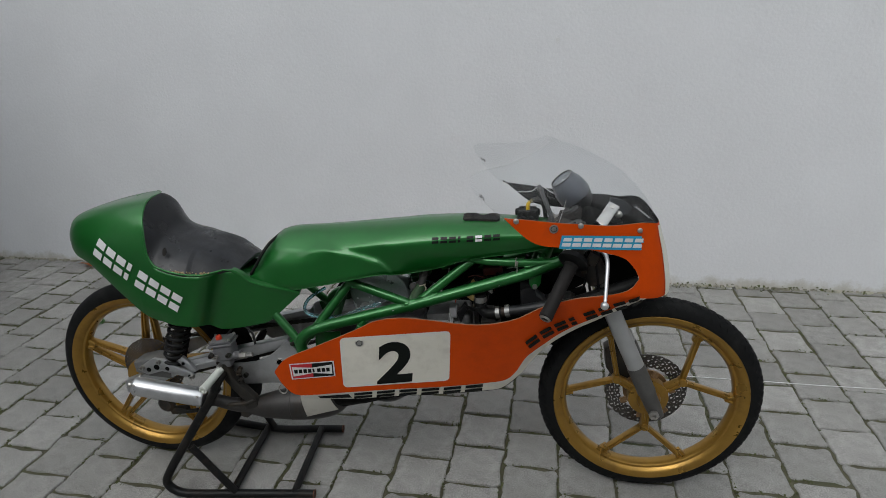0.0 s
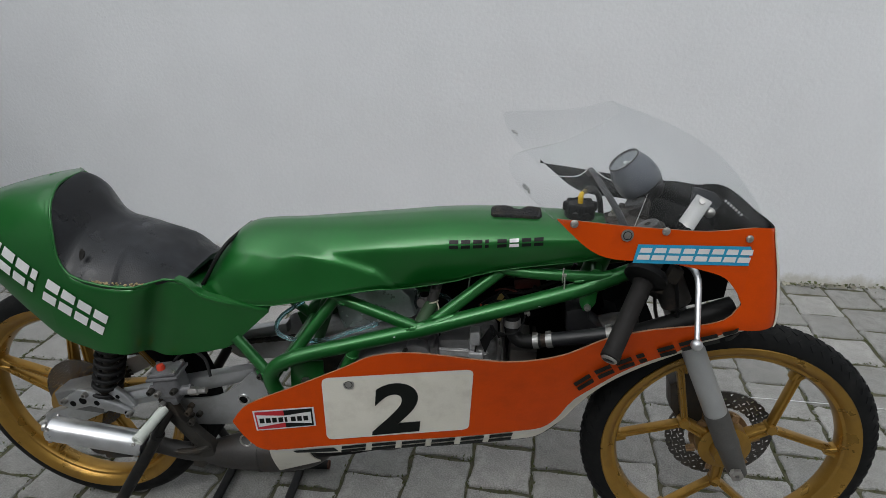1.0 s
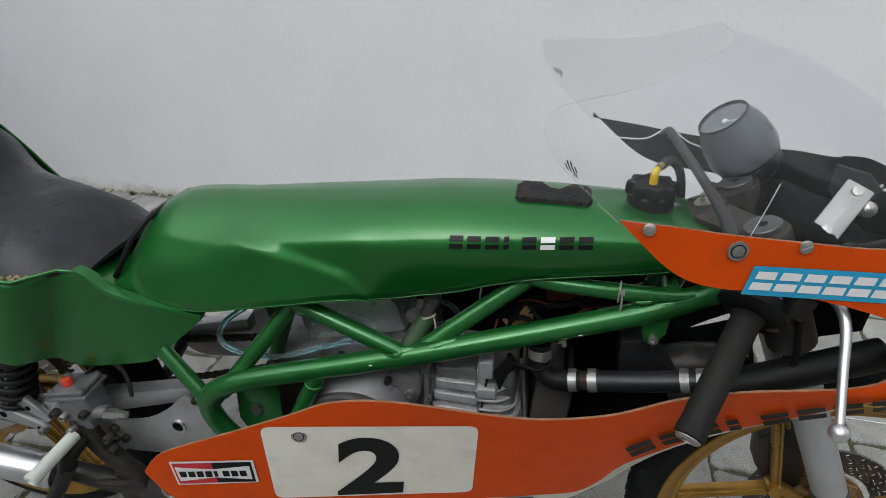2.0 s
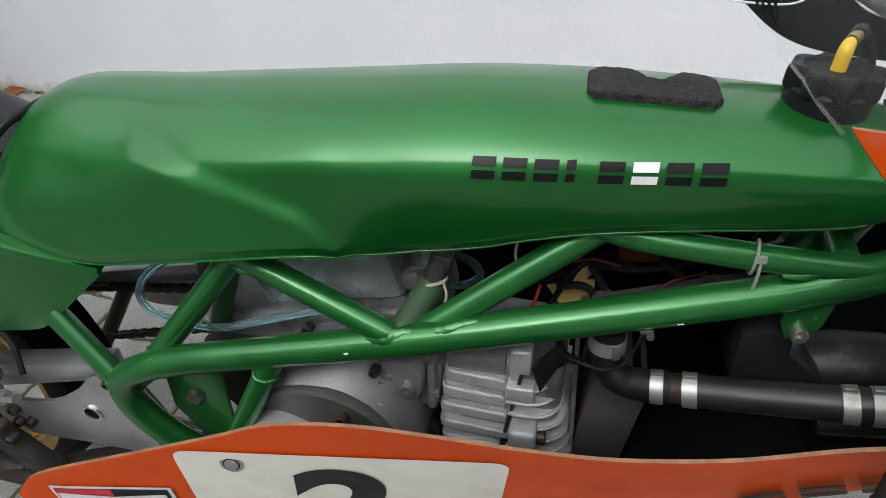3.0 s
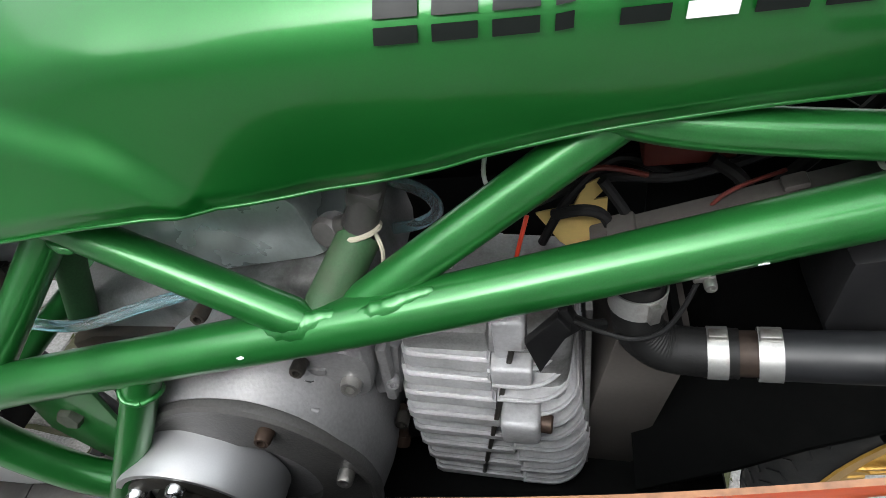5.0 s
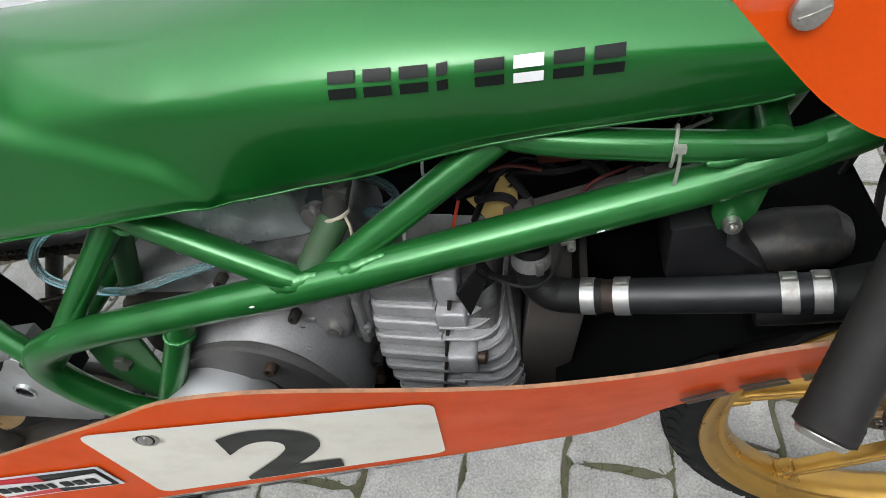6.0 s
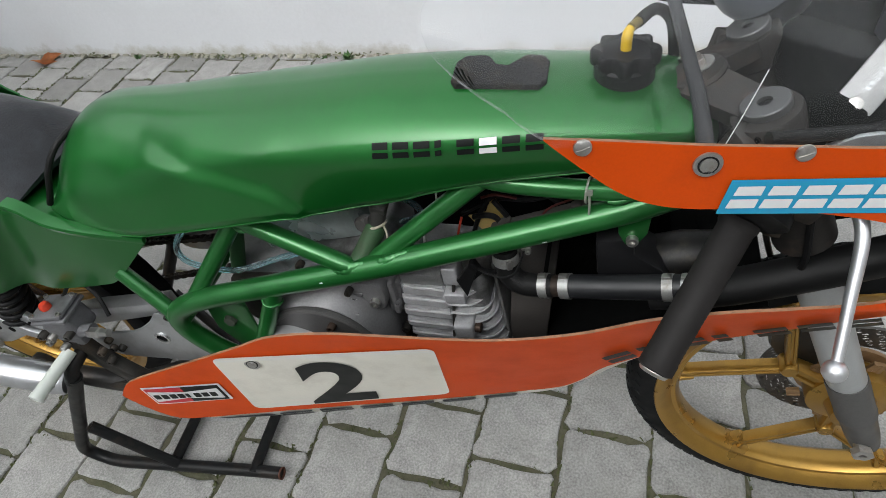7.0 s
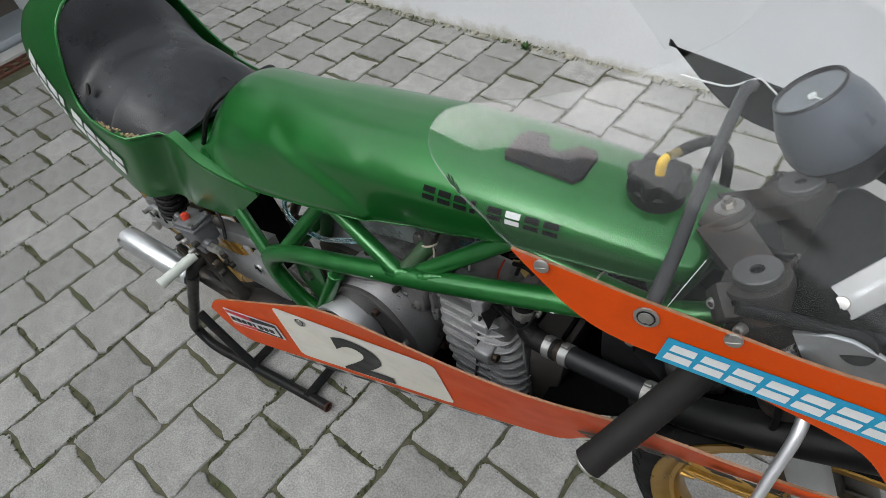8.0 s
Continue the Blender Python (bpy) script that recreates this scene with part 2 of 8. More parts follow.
def spl(points, n=6):
    """A smooth curve through points, n steps between two of them."""
    p = [Vector(q) for q in points]
    out = []
    for i in range(len(p) - 1):
        a, b, c, d = p[max(i - 1, 0)], p[i], p[i + 1], p[min(i + 2, len(p) - 1)]
        for k in range(n):
            t = k / n
            out.append(0.5 * ((2 * b) + (c - a) * t + (2 * a - 5 * b + 4 * c - d) * t * t + (3 * b - a - 3 * c + d) * t**3))
    return out + [p[-1]]


def rings(bm, loops, closed=True, cap=True, mat_index=0):
    """Joins equal loops of points by faces."""
    vs = [[bm.verts.new(q) for q in loop] for loop in loops]
    n = len(vs[0])
    for a, b in zip(vs, vs[1:]):
        for i in range(n if closed else n - 1):
            j = (i + 1) % n
            f = bm.faces.new((a[i], a[j], b[j], b[i]))
            f.material_index = mat_index
    if cap and closed:
        for loop in (vs[0], vs[-1]):
            if len(loop) > 2:
                bm.faces.new(loop).material_index = mat_index
    return vs


def tube(bm, pts, r, n=12, steps=6, cap=True):
    """A round tube along a smooth curve; r is a number or one per point."""
    if steps > 1 and len(pts) > 2:
        if isinstance(r, (list, tuple)):
            r = [lerp(list(enumerate(r)), i / steps) for i in range((len(pts) - 1) * steps + 1)]
        pts = spl(pts, steps)
    pts = [Vector(q) for q in pts]
    loops, up = [], None
    for i, q in enumerate(pts):
        d = (pts[min(i + 1, len(pts) - 1)] - pts[max(i - 1, 0)]).normalized()
        if up is None:
            up = d.orthogonal().normalized()
        up = (up - d * up.dot(d)).normalized()
        side = d.cross(up)
        rad = r[i] if isinstance(r, (list, tuple)) else r
        loops.append([q + rad * (math.cos(a) * up + math.sin(a) * side) for a in (2 * math.pi * k / n for k in range(n))])
    rings(bm, loops, True, cap)


def lathe(bm, prof, m=Matrix(), n=32, mat_index=0, closed=False):
    """Turns a profile of (radius, height) round the z axis of m."""
    loops = []
    for r, h in prof:
        loops.append([m @ Vector((r * math.cos(a), r * math.sin(a), h)) for a in (2 * math.pi * k / n for k in range(n))])
    if closed:
        loops.append(loops[0])
    rings(bm, loops, True, not closed, mat_index)
    if closed:
        bmesh.ops.remove_doubles(bm, verts=bm.verts, dist=1e-6)


def axis(p, d):
    """A frame at p whose z axis points along d."""
    return Matrix.Translation(p) @ Vector(d).to_track_quat("Z", "Y").to_matrix().to_4x4()


def box(bm, size, m=Matrix(), bevel=0.0, seg=2):
    b2 = bmesh.new()
    bmesh.ops.create_cube(b2, size=1)
    bmesh.ops.scale(b2, vec=size, verts=b2.verts)
    if bevel:
        bmesh.ops.bevel(b2, geom=b2.edges[:], offset=bevel, segments=seg, affect="EDGES", profile=0.5)
    b2.transform(m)
    me = bpy.data.meshes.new("tmp")
    b2.to_mesh(me)
    b2.free()
    bm.from_mesh(me)
    bpy.data.meshes.remove(me)


def slab(bm, outline, y0, y1, bevel=0.0, m=Matrix(), smooth_outline=0):
    """A plate with an outline in x and z, thick along y."""
    if smooth_outline:
        loop = spl([(x, 0, z) for x, z in outline] + [(outline[0][0], 0, outline[0][1])], smooth_outline)[:-1]
        outline = [(q.x, q.z) for q in loop]
    b2 = bmesh.new()
    a = [b2.verts.new((x, y0, z)) for x, z in outline]
    c = [b2.verts.new((x, y1, z)) for x, z in outline]
    b2.faces.new(a)
    b2.faces.new(c[::-1])
    for i in range(len(a)):
        j = (i + 1) % len(a)
        b2.faces.new((a[i], c[i], c[j], a[j]))
    bmesh.ops.recalc_face_normals(b2, faces=b2.faces)
    if bevel:
        rim = [e for e in b2.edges if abs(e.verts[0].co.y - e.verts[1].co.y) < 1e-7]
        bmesh.ops.bevel(b2, geom=rim, offset=bevel, segments=2, affect="EDGES", profile=0.5)
    b2.transform(m)
    me = bpy.data.meshes.new("tmp")
    b2.to_mesh(me)
    b2.free()
    bm.from_mesh(me)
    bpy.data.meshes.remove(me)


def sheet(bm, fn, nu, nv, thick, inner=0, outer=0, rim=None):
    """A curved panel: fn(u, v) gives the outer face, and the inner face lies thick behind it, on the side of y = 0."""
    g = [[Vector(fn(i / nu, j / nv)) for j in range(nv + 1)] for i in range(nu + 1)]
    out, inn = [], []
    for i in range(nu + 1):
        ro, ri = [], []
        for j in range(nv + 1):
            du = g[min(i + 1, nu)][j] - g[max(i - 1, 0)][j]
            dv = g[i][min(j + 1, nv)] - g[i][max(j - 1, 0)]
            n = du.cross(dv)
            n = n.normalized() if n.length > 1e-12 else Vector((0, -1, 0))
            if n.dot(Vector((0.3 if g[i][j].x > 1.2 else 0, g[i][j].y * 3, 0.25))) < 0:
                n = -n
            ro.append(bm.verts.new(g[i][j]))
            ri.append(bm.verts.new(g[i][j] - n * thick))
        out.append(ro)
        inn.append(ri)
    for i in range(nu):
        for j in range(nv):
            bm.faces.new((out[i][j], out[i + 1][j], out[i + 1][j + 1], out[i][j + 1])).material_index = outer
            bm.faces.new((inn[i][j], inn[i][j + 1], inn[i + 1][j + 1], inn[i + 1][j])).material_index = inner
    for i in range(nu):
        for j in (0, nv):
            bm.faces.new((out[i][j], inn[i][j], inn[i + 1][j], out[i + 1][j])).material_index = outer if rim is None else rim
    for j in range(nv):
        for i in (0, nu):
            bm.faces.new((out[i][j], out[i][j + 1], inn[i][j + 1], inn[i][j])).material_index = outer if rim is None else rim


def letter(bm, quad, y_of, nu=3, nv=2, lift=0.0012):
    """One letter of lettering that is not spelt out, as two plain bars."""
    a, b, c, d = (Vector(q) for q in quad)
    for f0, f1 in ((0.0, 0.40), (0.60, 1.0)):
        decal(bm, [tuple(a.lerp(d, f0)), tuple(b.lerp(c, f0)), tuple(b.lerp(c, f1)), tuple(a.lerp(d, f1))], y_of, nu, nv, lift)


def decal(bm, quad, y_of, nu=10, nv=3, lift=0.0012, thick=0.0006):
    """A thin film with four corners in x and z, laid on the panel whose side is y_of(x, z)."""
    (ax, az), (bx, bz), (cx, cz), (dx, dz) = quad
    for side in (0, 1):
        vs = []
        for i in range(nu + 1):
            row = []
            for j in range(nv + 1):
                u, v = i / nu, j / nv
                x = (ax * (1 - u) + bx * u) * (1 - v) + (dx * (1 - u) + cx * u) * v
                z = (az * (1 - u) + bz * u) * (1 - v) + (dz * (1 - u) + cz * u) * v
                row.append(bm.verts.new((x, y_of(x, z) - lift - (0 if side else thick), z)))
            vs.append(row)
        for i in range(nu):
            for j in range(nv):
                bm.faces.new((vs[i][j], vs[i + 1][j], vs[i + 1][j + 1], vs[i][j + 1]))


def bolt(bm, p, d, r=0.006, h=0.004, socket=True):
    """A round-headed socket bolt at p that faces along d."""
    m = axis(p, d)
    prof = [(0.0001, -0.002), (r, -0.002), (r, h * 0.7), (r * 0.85, h), (r * 0.5, h)]
    if socket:
        prof += [(r * 0.45, h * 0.3), (0.0001, h * 0.3)]
    else:
        prof += [(0.0001, h * 1.05)]
    lathe(bm, prof, m, 14)


# ---- ground, walls ----
def wall_y(x):
    return 1.335 - 0.031 * x


def build_walls():
    nt_wall = mat("rough_white_render", (0.735, 0.75, 0.775), 0.9, vary=0.045, scale=3.0, fine=85, bump=0.0042)
    nt = nt_wall.node_tree
    bsdf = nt.nodes["Principled BSDF"]
    # damp, chipped foot of the render
    geo = nt.nodes.new("ShaderNodeNewGeometry")
    sep = nt.nodes.new("ShaderNodeSeparateXYZ")
    nt.links.new(geo.outputs["Position"], sep.inputs[0])
    noise_n = nt.nodes.new("ShaderNodeTexNoise")
    noise_n.inputs["Scale"].default_value, noise_n.inputs["Detail"].default_value, noise_n.inputs["Roughness"].default_value = 9, 9, 0.7
    nt.links.new(geo.outputs["Position"], noise_n.inputs["Vector"])
    low = nt.nodes.new("ShaderNodeMapRange")
    low.inputs[1].default_value, low.inputs[2].default_value = 0.0, 0.075
    low.inputs[3].default_value, low.inputs[4].default_value = 0.34, -0.12
    nt.links.new(sep.outputs[2], low.inputs[0])
    add = nt.nodes.new("ShaderNodeMath")
    nt.links.new(low.outputs[0], add.inputs[0])
    nt.links.new(noise_n.outputs[0], add.inputs[1])
    cut = nt.nodes.new("ShaderNodeMapRange")
    cut.inputs[1].default_value, cut.inputs[2].default_value, cut.inputs[4].default_value = 0.55, 0.78, 0.55
    nt.links.new(add.outputs[0], cut.inputs[0])
    soil = nt.nodes.new("ShaderNodeMix")
    soil.data_type = "RGBA"
    soil.inputs[7].default_value = (0.36, 0.33, 0.25, 1)
    src = bsdf.inputs["Base Color"].links[0].from_socket
    nt.links.new(src, soil.inputs[6])
    nt.links.new(cut.outputs[0], soil.inputs[0])
    nt.links.new(soil.outputs[2], bsdf.inputs["Base Color"])
    bm = bmesh.new()
    ang = math.degrees(math.atan(-0.031))
    box(bm, (13.0, 0.35, 4.2), pose(4.35, wall_y(4.35) + 0.175, 2.1, 0, 0, ang))
    tagged(part("wall_north", bm, nt_wall, None, "", 0), "rough white rendered wall with a damp chipped foot", "wall", "", "structure")
    # crumbling foot of the render
    bm = bmesh.new()
    rnd = random.Random(4)
    x = -2.0
    while x < 6.0:
        w = rnd.uniform(0.012, 0.05)
        h = rnd.uniform(0.003, 0.016)
        d = rnd.uniform(0.006, 0.026)
        vs = [Vector((x + rnd.uniform(-0.01, 0.01), wall_y(x) + 0.01, 0)), Vector((x + w, wall_y(x + w) + 0.01, 0)), Vector((x + w * 0.8, wall_y(x) - d, 0)), Vector((x + w * 0.15, wall_y(x) - d * rnd.uniform(0.5, 1), 0))]
        top = [v + Vector((0, 0, h * rnd.uniform(0.4, 1.2))) for v in vs[:2]]
        a = [bm.verts.new(v) for v in vs]
        b = [bm.verts.new(v) for v in top] + [bm.verts.new(vs[2] + Vector((0, 0.006, 0.006))), bm.verts.new(vs[3] + Vector((0, 0.006, 0.006)))]
        bm.faces.new(b)
        for i in range(4):
            bm.faces.new((a[i], a[(i + 1) % 4], b[(i + 1) % 4], b[i]))
        x += w * rnd.uniform(0.5, 1.3)
    tagged(part("trim_render_crumbs", bm, mat("crumbled_render", (0.30, 0.29, 0.24), 0.95, vary=0.4, scale=30, fine=150, bump=0.003, dirt=((0.09, 0.09, 0.05), 0.7, 12)), None, "", 60), "crumbled damp render along the foot of the white wall", "wall foot", "", "structure")
    # unseen wall assumed behind the camera; height and tone shape light and reflections
    bm = bmesh.new()
    box(bm, (16.0, 0.4, 6.0), pose(3.0, -6.2, 3.0))
    tagged(part("wall_south", bm, mat("unseen_wall_render", (0.58, 0.58, 0.58), 0.9, vary=0.1, scale=2.0, bump=0.001), None, "", 0), "unseen grey wall across the yard, added to shape light and reflections", "wall", "", "structure")
    # side building with a doorway
    bm = bmesh.new()
    box(bm, (0.3, 0.86, 2.7), pose(-2.255, 1.0, 1.35))
    tagged(part("wall_west", bm, nt_wall, None, "", 0), "white rendered side wall beside the doorway", "wall", "", "structure")
    bm = bmesh.new()
    box(bm, (0.3, 4.4, 0.4), pose(-2.255, -1.63, 2.5))
    box(bm, (0.3, 2.2, 2.3), pose(-2.255, -2.73, 1.15))
    tagged(part("wall_west_over_door", bm, nt_wall, None, "", 0), "white rendered side wall over and beyond the doorway", "wall", "", "structure")
    bm = bmesh.new()
    box(bm, (0.30, 2.2, 0.05), pose(-2.255, -0.53, 0.025), 0.006)
    tagged(part("door_sill", bm, GALV, None), "grey metal sill of the doorway", "sill", "", "structure")
    bm = bmesh.new()
    box(bm, (2.2, 2.6, 0.04), pose(-3.5, -0.53, 0.02))
    tagged(part("floor_inside", bm, DOORBROWN, None), "brown floor behind the doorway", "floor", "", "structure")
    bm = bmesh.new()
    box(bm, (0.06, 2.6, 2.5), pose(-4.6, -0.53, 1.25))
    box(bm, (2.2, 0.06, 2.6), pose(-3.5, 0.78, 1.3))
    box(bm, (2.2, 0.06, 2.6), pose(-3.5, -1.84, 1.3))
    box(bm, (2.2, 2.6, 0.06), pose(-3.5, -0.53, 2.4))
    tagged(part("wall_inside", bm, CONCRETE, None), "plain walls of the dim room behind the doorway", "wall", "", "structure")


def stone_mesh(rnd, w, l, h):
    """One worn sett with a rounded, uneven edge; its top lies at z = 0."""
    pts = []
    for k in range(4):
        cx, cy = ((-1, -1), (1, -1), (1, 1), (-1, 1))[k]
        c = Vector((cx * w / 2, cy * l / 2))
        r = rnd.uniform(0.005, 0.017)
        for s in (0.5, 0.0, -0.5):
            a = math.atan2(-cy, -cx) + math.pi + s * math.pi / 2 * 0.9
            pts.append(c - Vector((cx, cy)) * r + Vector((math.cos(a), math.sin(a))) * r * 1.2 + Vector((rnd.uniform(-1, 1), rnd.uniform(-1, 1))) * 0.0030)
        d = Vector(((0, -1), (1, 0), (0, 1), (-1, 0))[k])
        nxt = Vector((((1, -1), (1, 1), (-1, 1), (-1, -1))[k][0] * w / 2, ((1, -1), (1, 1), (-1, 1), (-1, -1))[k][1] * l / 2))
        for f in (0.25, 0.5, 0.75):
            pts.append(c.lerp(nxt, f) - d * rnd.uniform(-0.0015, 0.0048))
    pts.sort(key=lambda q: math.atan2(q.y / l, q.x / w))
    verts, faces = [], []
    m = len(pts)
    tilt = (rnd.uniform(-0.014, 0.014), rnd.uniform(-0.014, 0.014))
    for inset, z in ((0.0, -h), (0.0, -0.0055), (0.0016, -0.0018), (0.0065, 0.0)):
        for q in pts:
            k = 1 - inset / max(q.length, 0.02)
            verts.append((q.x * k, q.y * k, z + (tilt[0] * q.x + tilt[1] * q.y if z > -h else 0)))
    for a in range(3):
        for i in range(m):
            j = (i + 1) % m
            faces.append((a * m + i, a * m + j, (a + 1) * m + j, (a + 1) * m + i))
    faces.append(tuple(range(3 * m, 4 * m)))
    return verts, faces


PAVE_TURN = -0.055


def paved(i, j):
    """Middle of course i of the paving, j stones along it; every other course is set off by half a stone."""
    u, v = 0.1556 * (i + 0.5), 0.1525 * j - (0.110 if i % 2 == 0 else 0.045)
    c, s = math.cos(PAVE_TURN), math.sin(PAVE_TURN)
    return Vector((0.694 + u * c - v * s, u * s + v * c, 0.0))


def build_ground():
    bm = bmesh.new()
    s = 400
    vs = [bm.verts.new(q) for q in ((-s, -s, -0.0065), (s, -s, -0.0065), (s, s, -0.0065), (-s, s, -0.0065))]
    bm.faces.new(vs)
    tagged(part("ground", bm, JOINT, None, "", 0), "bedding sand with moss between the paving setts", "ground", "", "structure")
    pav = thing("pavement", "courtyard paving of worn grey setts with mossy joints", "paving", None, "", "structure")
    rnd = random.Random(11)
    shapes = []
    for k in range(40):
        l = 0.1400 + 0.0090 * k / 39
        v, f = stone_mesh(rnd, 0.1500, l, 0.03)
        me = bpy.data.meshes.new("paving_stone")
        me.from_pydata(v, [], f)
        me.materials.append(STONE)
        shapes.append((l, me, v, f))
    far_v, far_f = [], []
    count = 0
    for i in range(-19, 62):
        drift = 0.0
        for j in range(-48, 14):
            drift = 0.8 * drift + rnd.uniform(-0.0024, 0.0024)
            l, me, v, f = shapes[rnd.randrange(40)]
            q = paved(i, j + 0.5)
            cx, cy = q.x + rnd.uniform(-0.0022, 0.0022), q.y + drift
            if cx < -1.83 or cx > 9.8 or cy > wall_y(cx) + 0.06 or cy < -5.9:
                continue
            near = -1.3 < cx < 2.1 and -0.75 < cy < 1.25
            turn = PAVE_TURN + rnd.choice((0, math.pi)) + rnd.uniform(-0.016, 0.016)
            cz = rnd.uniform(-0.0035, 0.0005)
            if near and count < 300:
                ob = new("paving_stone", me)
                ob.matrix_basis = Matrix.Translation((cx, cy, cz)) @ Matrix.Rotation(turn, 4, "Z")
                ob.parent = pav
                count += 1
            else:
                base = len(far_v)
                c, sn = math.cos(turn), math.sin(turn)
                far_v += [(cx + a * c - b * sn, cy + a * sn + b * c, cz + z) for a, b, z in v]
                far_f += [tuple(base + q for q in face) for face in f]
    me = bpy.data.meshes.new("paving_rest")
    me.from_pydata(far_v, [], far_f)
    me.materials.append(STONE)
    tagged(new("paving_rest", me), "further grey setts of the courtyard", "", "", "stuff").parent = pav
    # drain channel beside the side building
    drain = thing("drain_channel", "rusty cast iron drain grate set into the paving", "drain", None, "", "structure")
    bm = bmesh.new()
    for sx in (-1.985, -1.885):
        box(bm, (0.012, 5.0, 0.03), pose(sx, -1.15, -0.012))
    for k in range(100):
        box(bm, (0.09, 0.024, 0.02), pose(-1.935, 1.32 - k * 0.05, -0.011))
    box(bm, (0.012, 5.0, 0.019), pose(-1.935, -1.15, -0.0105))
    part("grate", bm, RUST, drain, "", 0)
    bm = bmesh.new()
    box(bm, (0.10, 5.0, 0.04), pose(-2.045, -1.15, -0.006), 0.004)
    tagged(part("kerb", bm, CONCRETE, None), "narrow pale concrete edging behind the drain", "kerb", "", "structure")


def build_growth():
    """Weeds, moss and a leaf along the foot of the wall."""
    rnd = random.Random(5)
    bm = bmesh.new()
    for k in range(900):
        x = rnd.uniform(-1.8, 3.5)
        y = wall_y(x) - abs(rnd.gauss(0, 0.018)) - 0.002
        s = rnd.uniform(0.004, 0.011)
        if noise.noise((x * 3, 0.3, 0)) < 0.02:
            continue
        p = Vector((x, y, rnd.uniform(-0.006, 0.012)))
        q = [p + Vector((rnd.uniform(-s, s), rnd.uniform(-s, s), rnd.uniform(0, s))) for _ in range(3)] + [p + Vector((0, 0, s))]
        vs = [bm.verts.new(v) for v in q]
        for tri in ((0, 1, 3), (1, 2, 3), (2, 0, 3), (0, 2, 1)):
            bm.faces.new([vs[t] for t in tri])
    tagged(part("moss_line", bm, MOSS, None, "", 80), "thin moss and dirt along the wall foot", "moss", "", "stuff")

    # moss in the joints of the paving
    bm = bmesh.new()
    for k in range(15000):
        i, j = rnd.randint(-13, 13), rnd.uniform(-6, 9)
        if k % 5 < 3:
            q = paved(i, j) + Vector((-0.0778 + rnd.gauss(0, 0.0026), 0, 0))
        else:
            q = paved(i, math.floor(j)) + Vector((rnd.uniform(-0.074, 0.074), rnd.gauss(0, 0.0032), 0))
        x, y = q.x, q.y
        if noise.noise((x * 2.3, y * 2.3, 7.0)) < -0.10:
            continue
        s = rnd.uniform(0.0022, 0.0066)
        p = Vector((x, y, rnd.uniform(-0.0055, -0.002)))
        q = [p + Vector((rnd.uniform(-s, s), rnd.uniform(-s, s) * 1.6, rnd.uniform(0, s * 0.4))) for _ in range(3)] + [p + Vector((0, 0, s))]
        vs = [bm.verts.new(v) for v in q]
        for tri in ((0, 1, 3), (1, 2, 3), (2, 0, 3)):
            bm.faces.new([vs[t] for t in tri])
    tagged(part("joint_moss", bm, MOSS, None, "", 80), "dark green moss in the joints of the paving", "moss", "", "stuff")

    # thin pale cord lying on the paving
    cord = bmesh.new()
    tube(cord, [(1.60, 0.522, 0.0012), (1.88, 0.513, 0.0012), (2.06, 0.505, 0.0012), (2.245, 0.501, 0.0012), (2.7, 0.487, 0.0012)], 0.0013, 6, 5)
    tagged(part("cord", cord, LETTER_WHITE, None, "", 60), "thin pale cord lying on the grey paving", "cord")

    def weed(x, y, size, n):
        w = bmesh.new()
        for k in range(n):
            a, t = rnd.uniform(0, 6.28), rnd.uniform(0.2, 1.1)
            d = Vector((math.cos(a) * t, math.sin(a) * t, 1)).normalized()
            o = Vector((rnd.uniform(-0.01, 0.01), rnd.uniform(-0.008, 0.008), -0.006))
            side = d.cross(Vector((0, 0, 1))).normalized() * size * rnd.uniform(0.12, 0.22)
            L = size * rnd.uniform(0.6, 1.2)
            ps = [o, o + d * L * 0.5 + side, o + d * L - Vector((0, 0, L * 0.2)), o + d * L * 0.5 - side, o + d * L * 0.45 + Vector((0, 0, 0.002))]
            v = [w.verts.new(q) for q in ps]
            for tri in ((0, 1, 4), (1, 2, 4), (2, 3, 4), (3, 0, 4)):
                w.faces.new([v[q] for q in tri])
        ob = part("weed", w, WEED, None, "", 60)
        ob.location = (x, y, 0)
        tagged(ob, "small green weed growing in the joint by the wall", "weed", "weeds by the wall")

    for x, dy, s, n in ((0.12, 0.02, 0.035, 26), (0.02, 0.016, 0.02, 14), (-0.82, 0.02, 0.028, 18), (-0.42, 0.015, 0.022, 12), (-1.3, 0.012, 0.02, 10), (1.2, 0.012, 0.018, 8)):
        weed(x, wall_y(x) - dy, s, n)
    weed(-0.78, 0.72, 0.03, 22)
    bm = bmesh.new()
    o = Vector((0, 0, 0.012))
    rim = [o + Vector((0.055 * math.cos(a) * (1 + 0.35 * math.sin(5 * a)), 0.032 * math.sin(a) * (1 + 0.3 * math.cos(4 * a)), 0.012 * math.sin(2 * a))) for a in (2 * math.pi * k / 22 for k in range(22))]
    c = bm.verts.new(o - Vector((0, 0, 0.008)))
    vs = [bm.verts.new(q) for q in rim]
    for i in range(22):
        bm.faces.new((c, vs[i], vs[(i + 1) % 22]))
    bmesh.ops.solidify(bm, geom=bm.faces[:], thickness=0.0008)
    leaf = part("fallen_leaf", bm, LEAF, None, "", 50)
    leaf.matrix_basis = pose(-1.28, wall_y(-1.28) - 0.05, 0.004, 6, 5, 25)
    tagged(leaf, "curled dry orange-brown leaf on the paving", "leaf")


# ---- motorcycle ----
LEANING = pose(0, 0, 0, -1.5)
RW = Vector((0.0, 0.0, 0.2785))
FW = Vector((1.3765, 0.0, 0.2785))
Y_AXIS = Matrix.Rotation(radians(90), 4, "X")


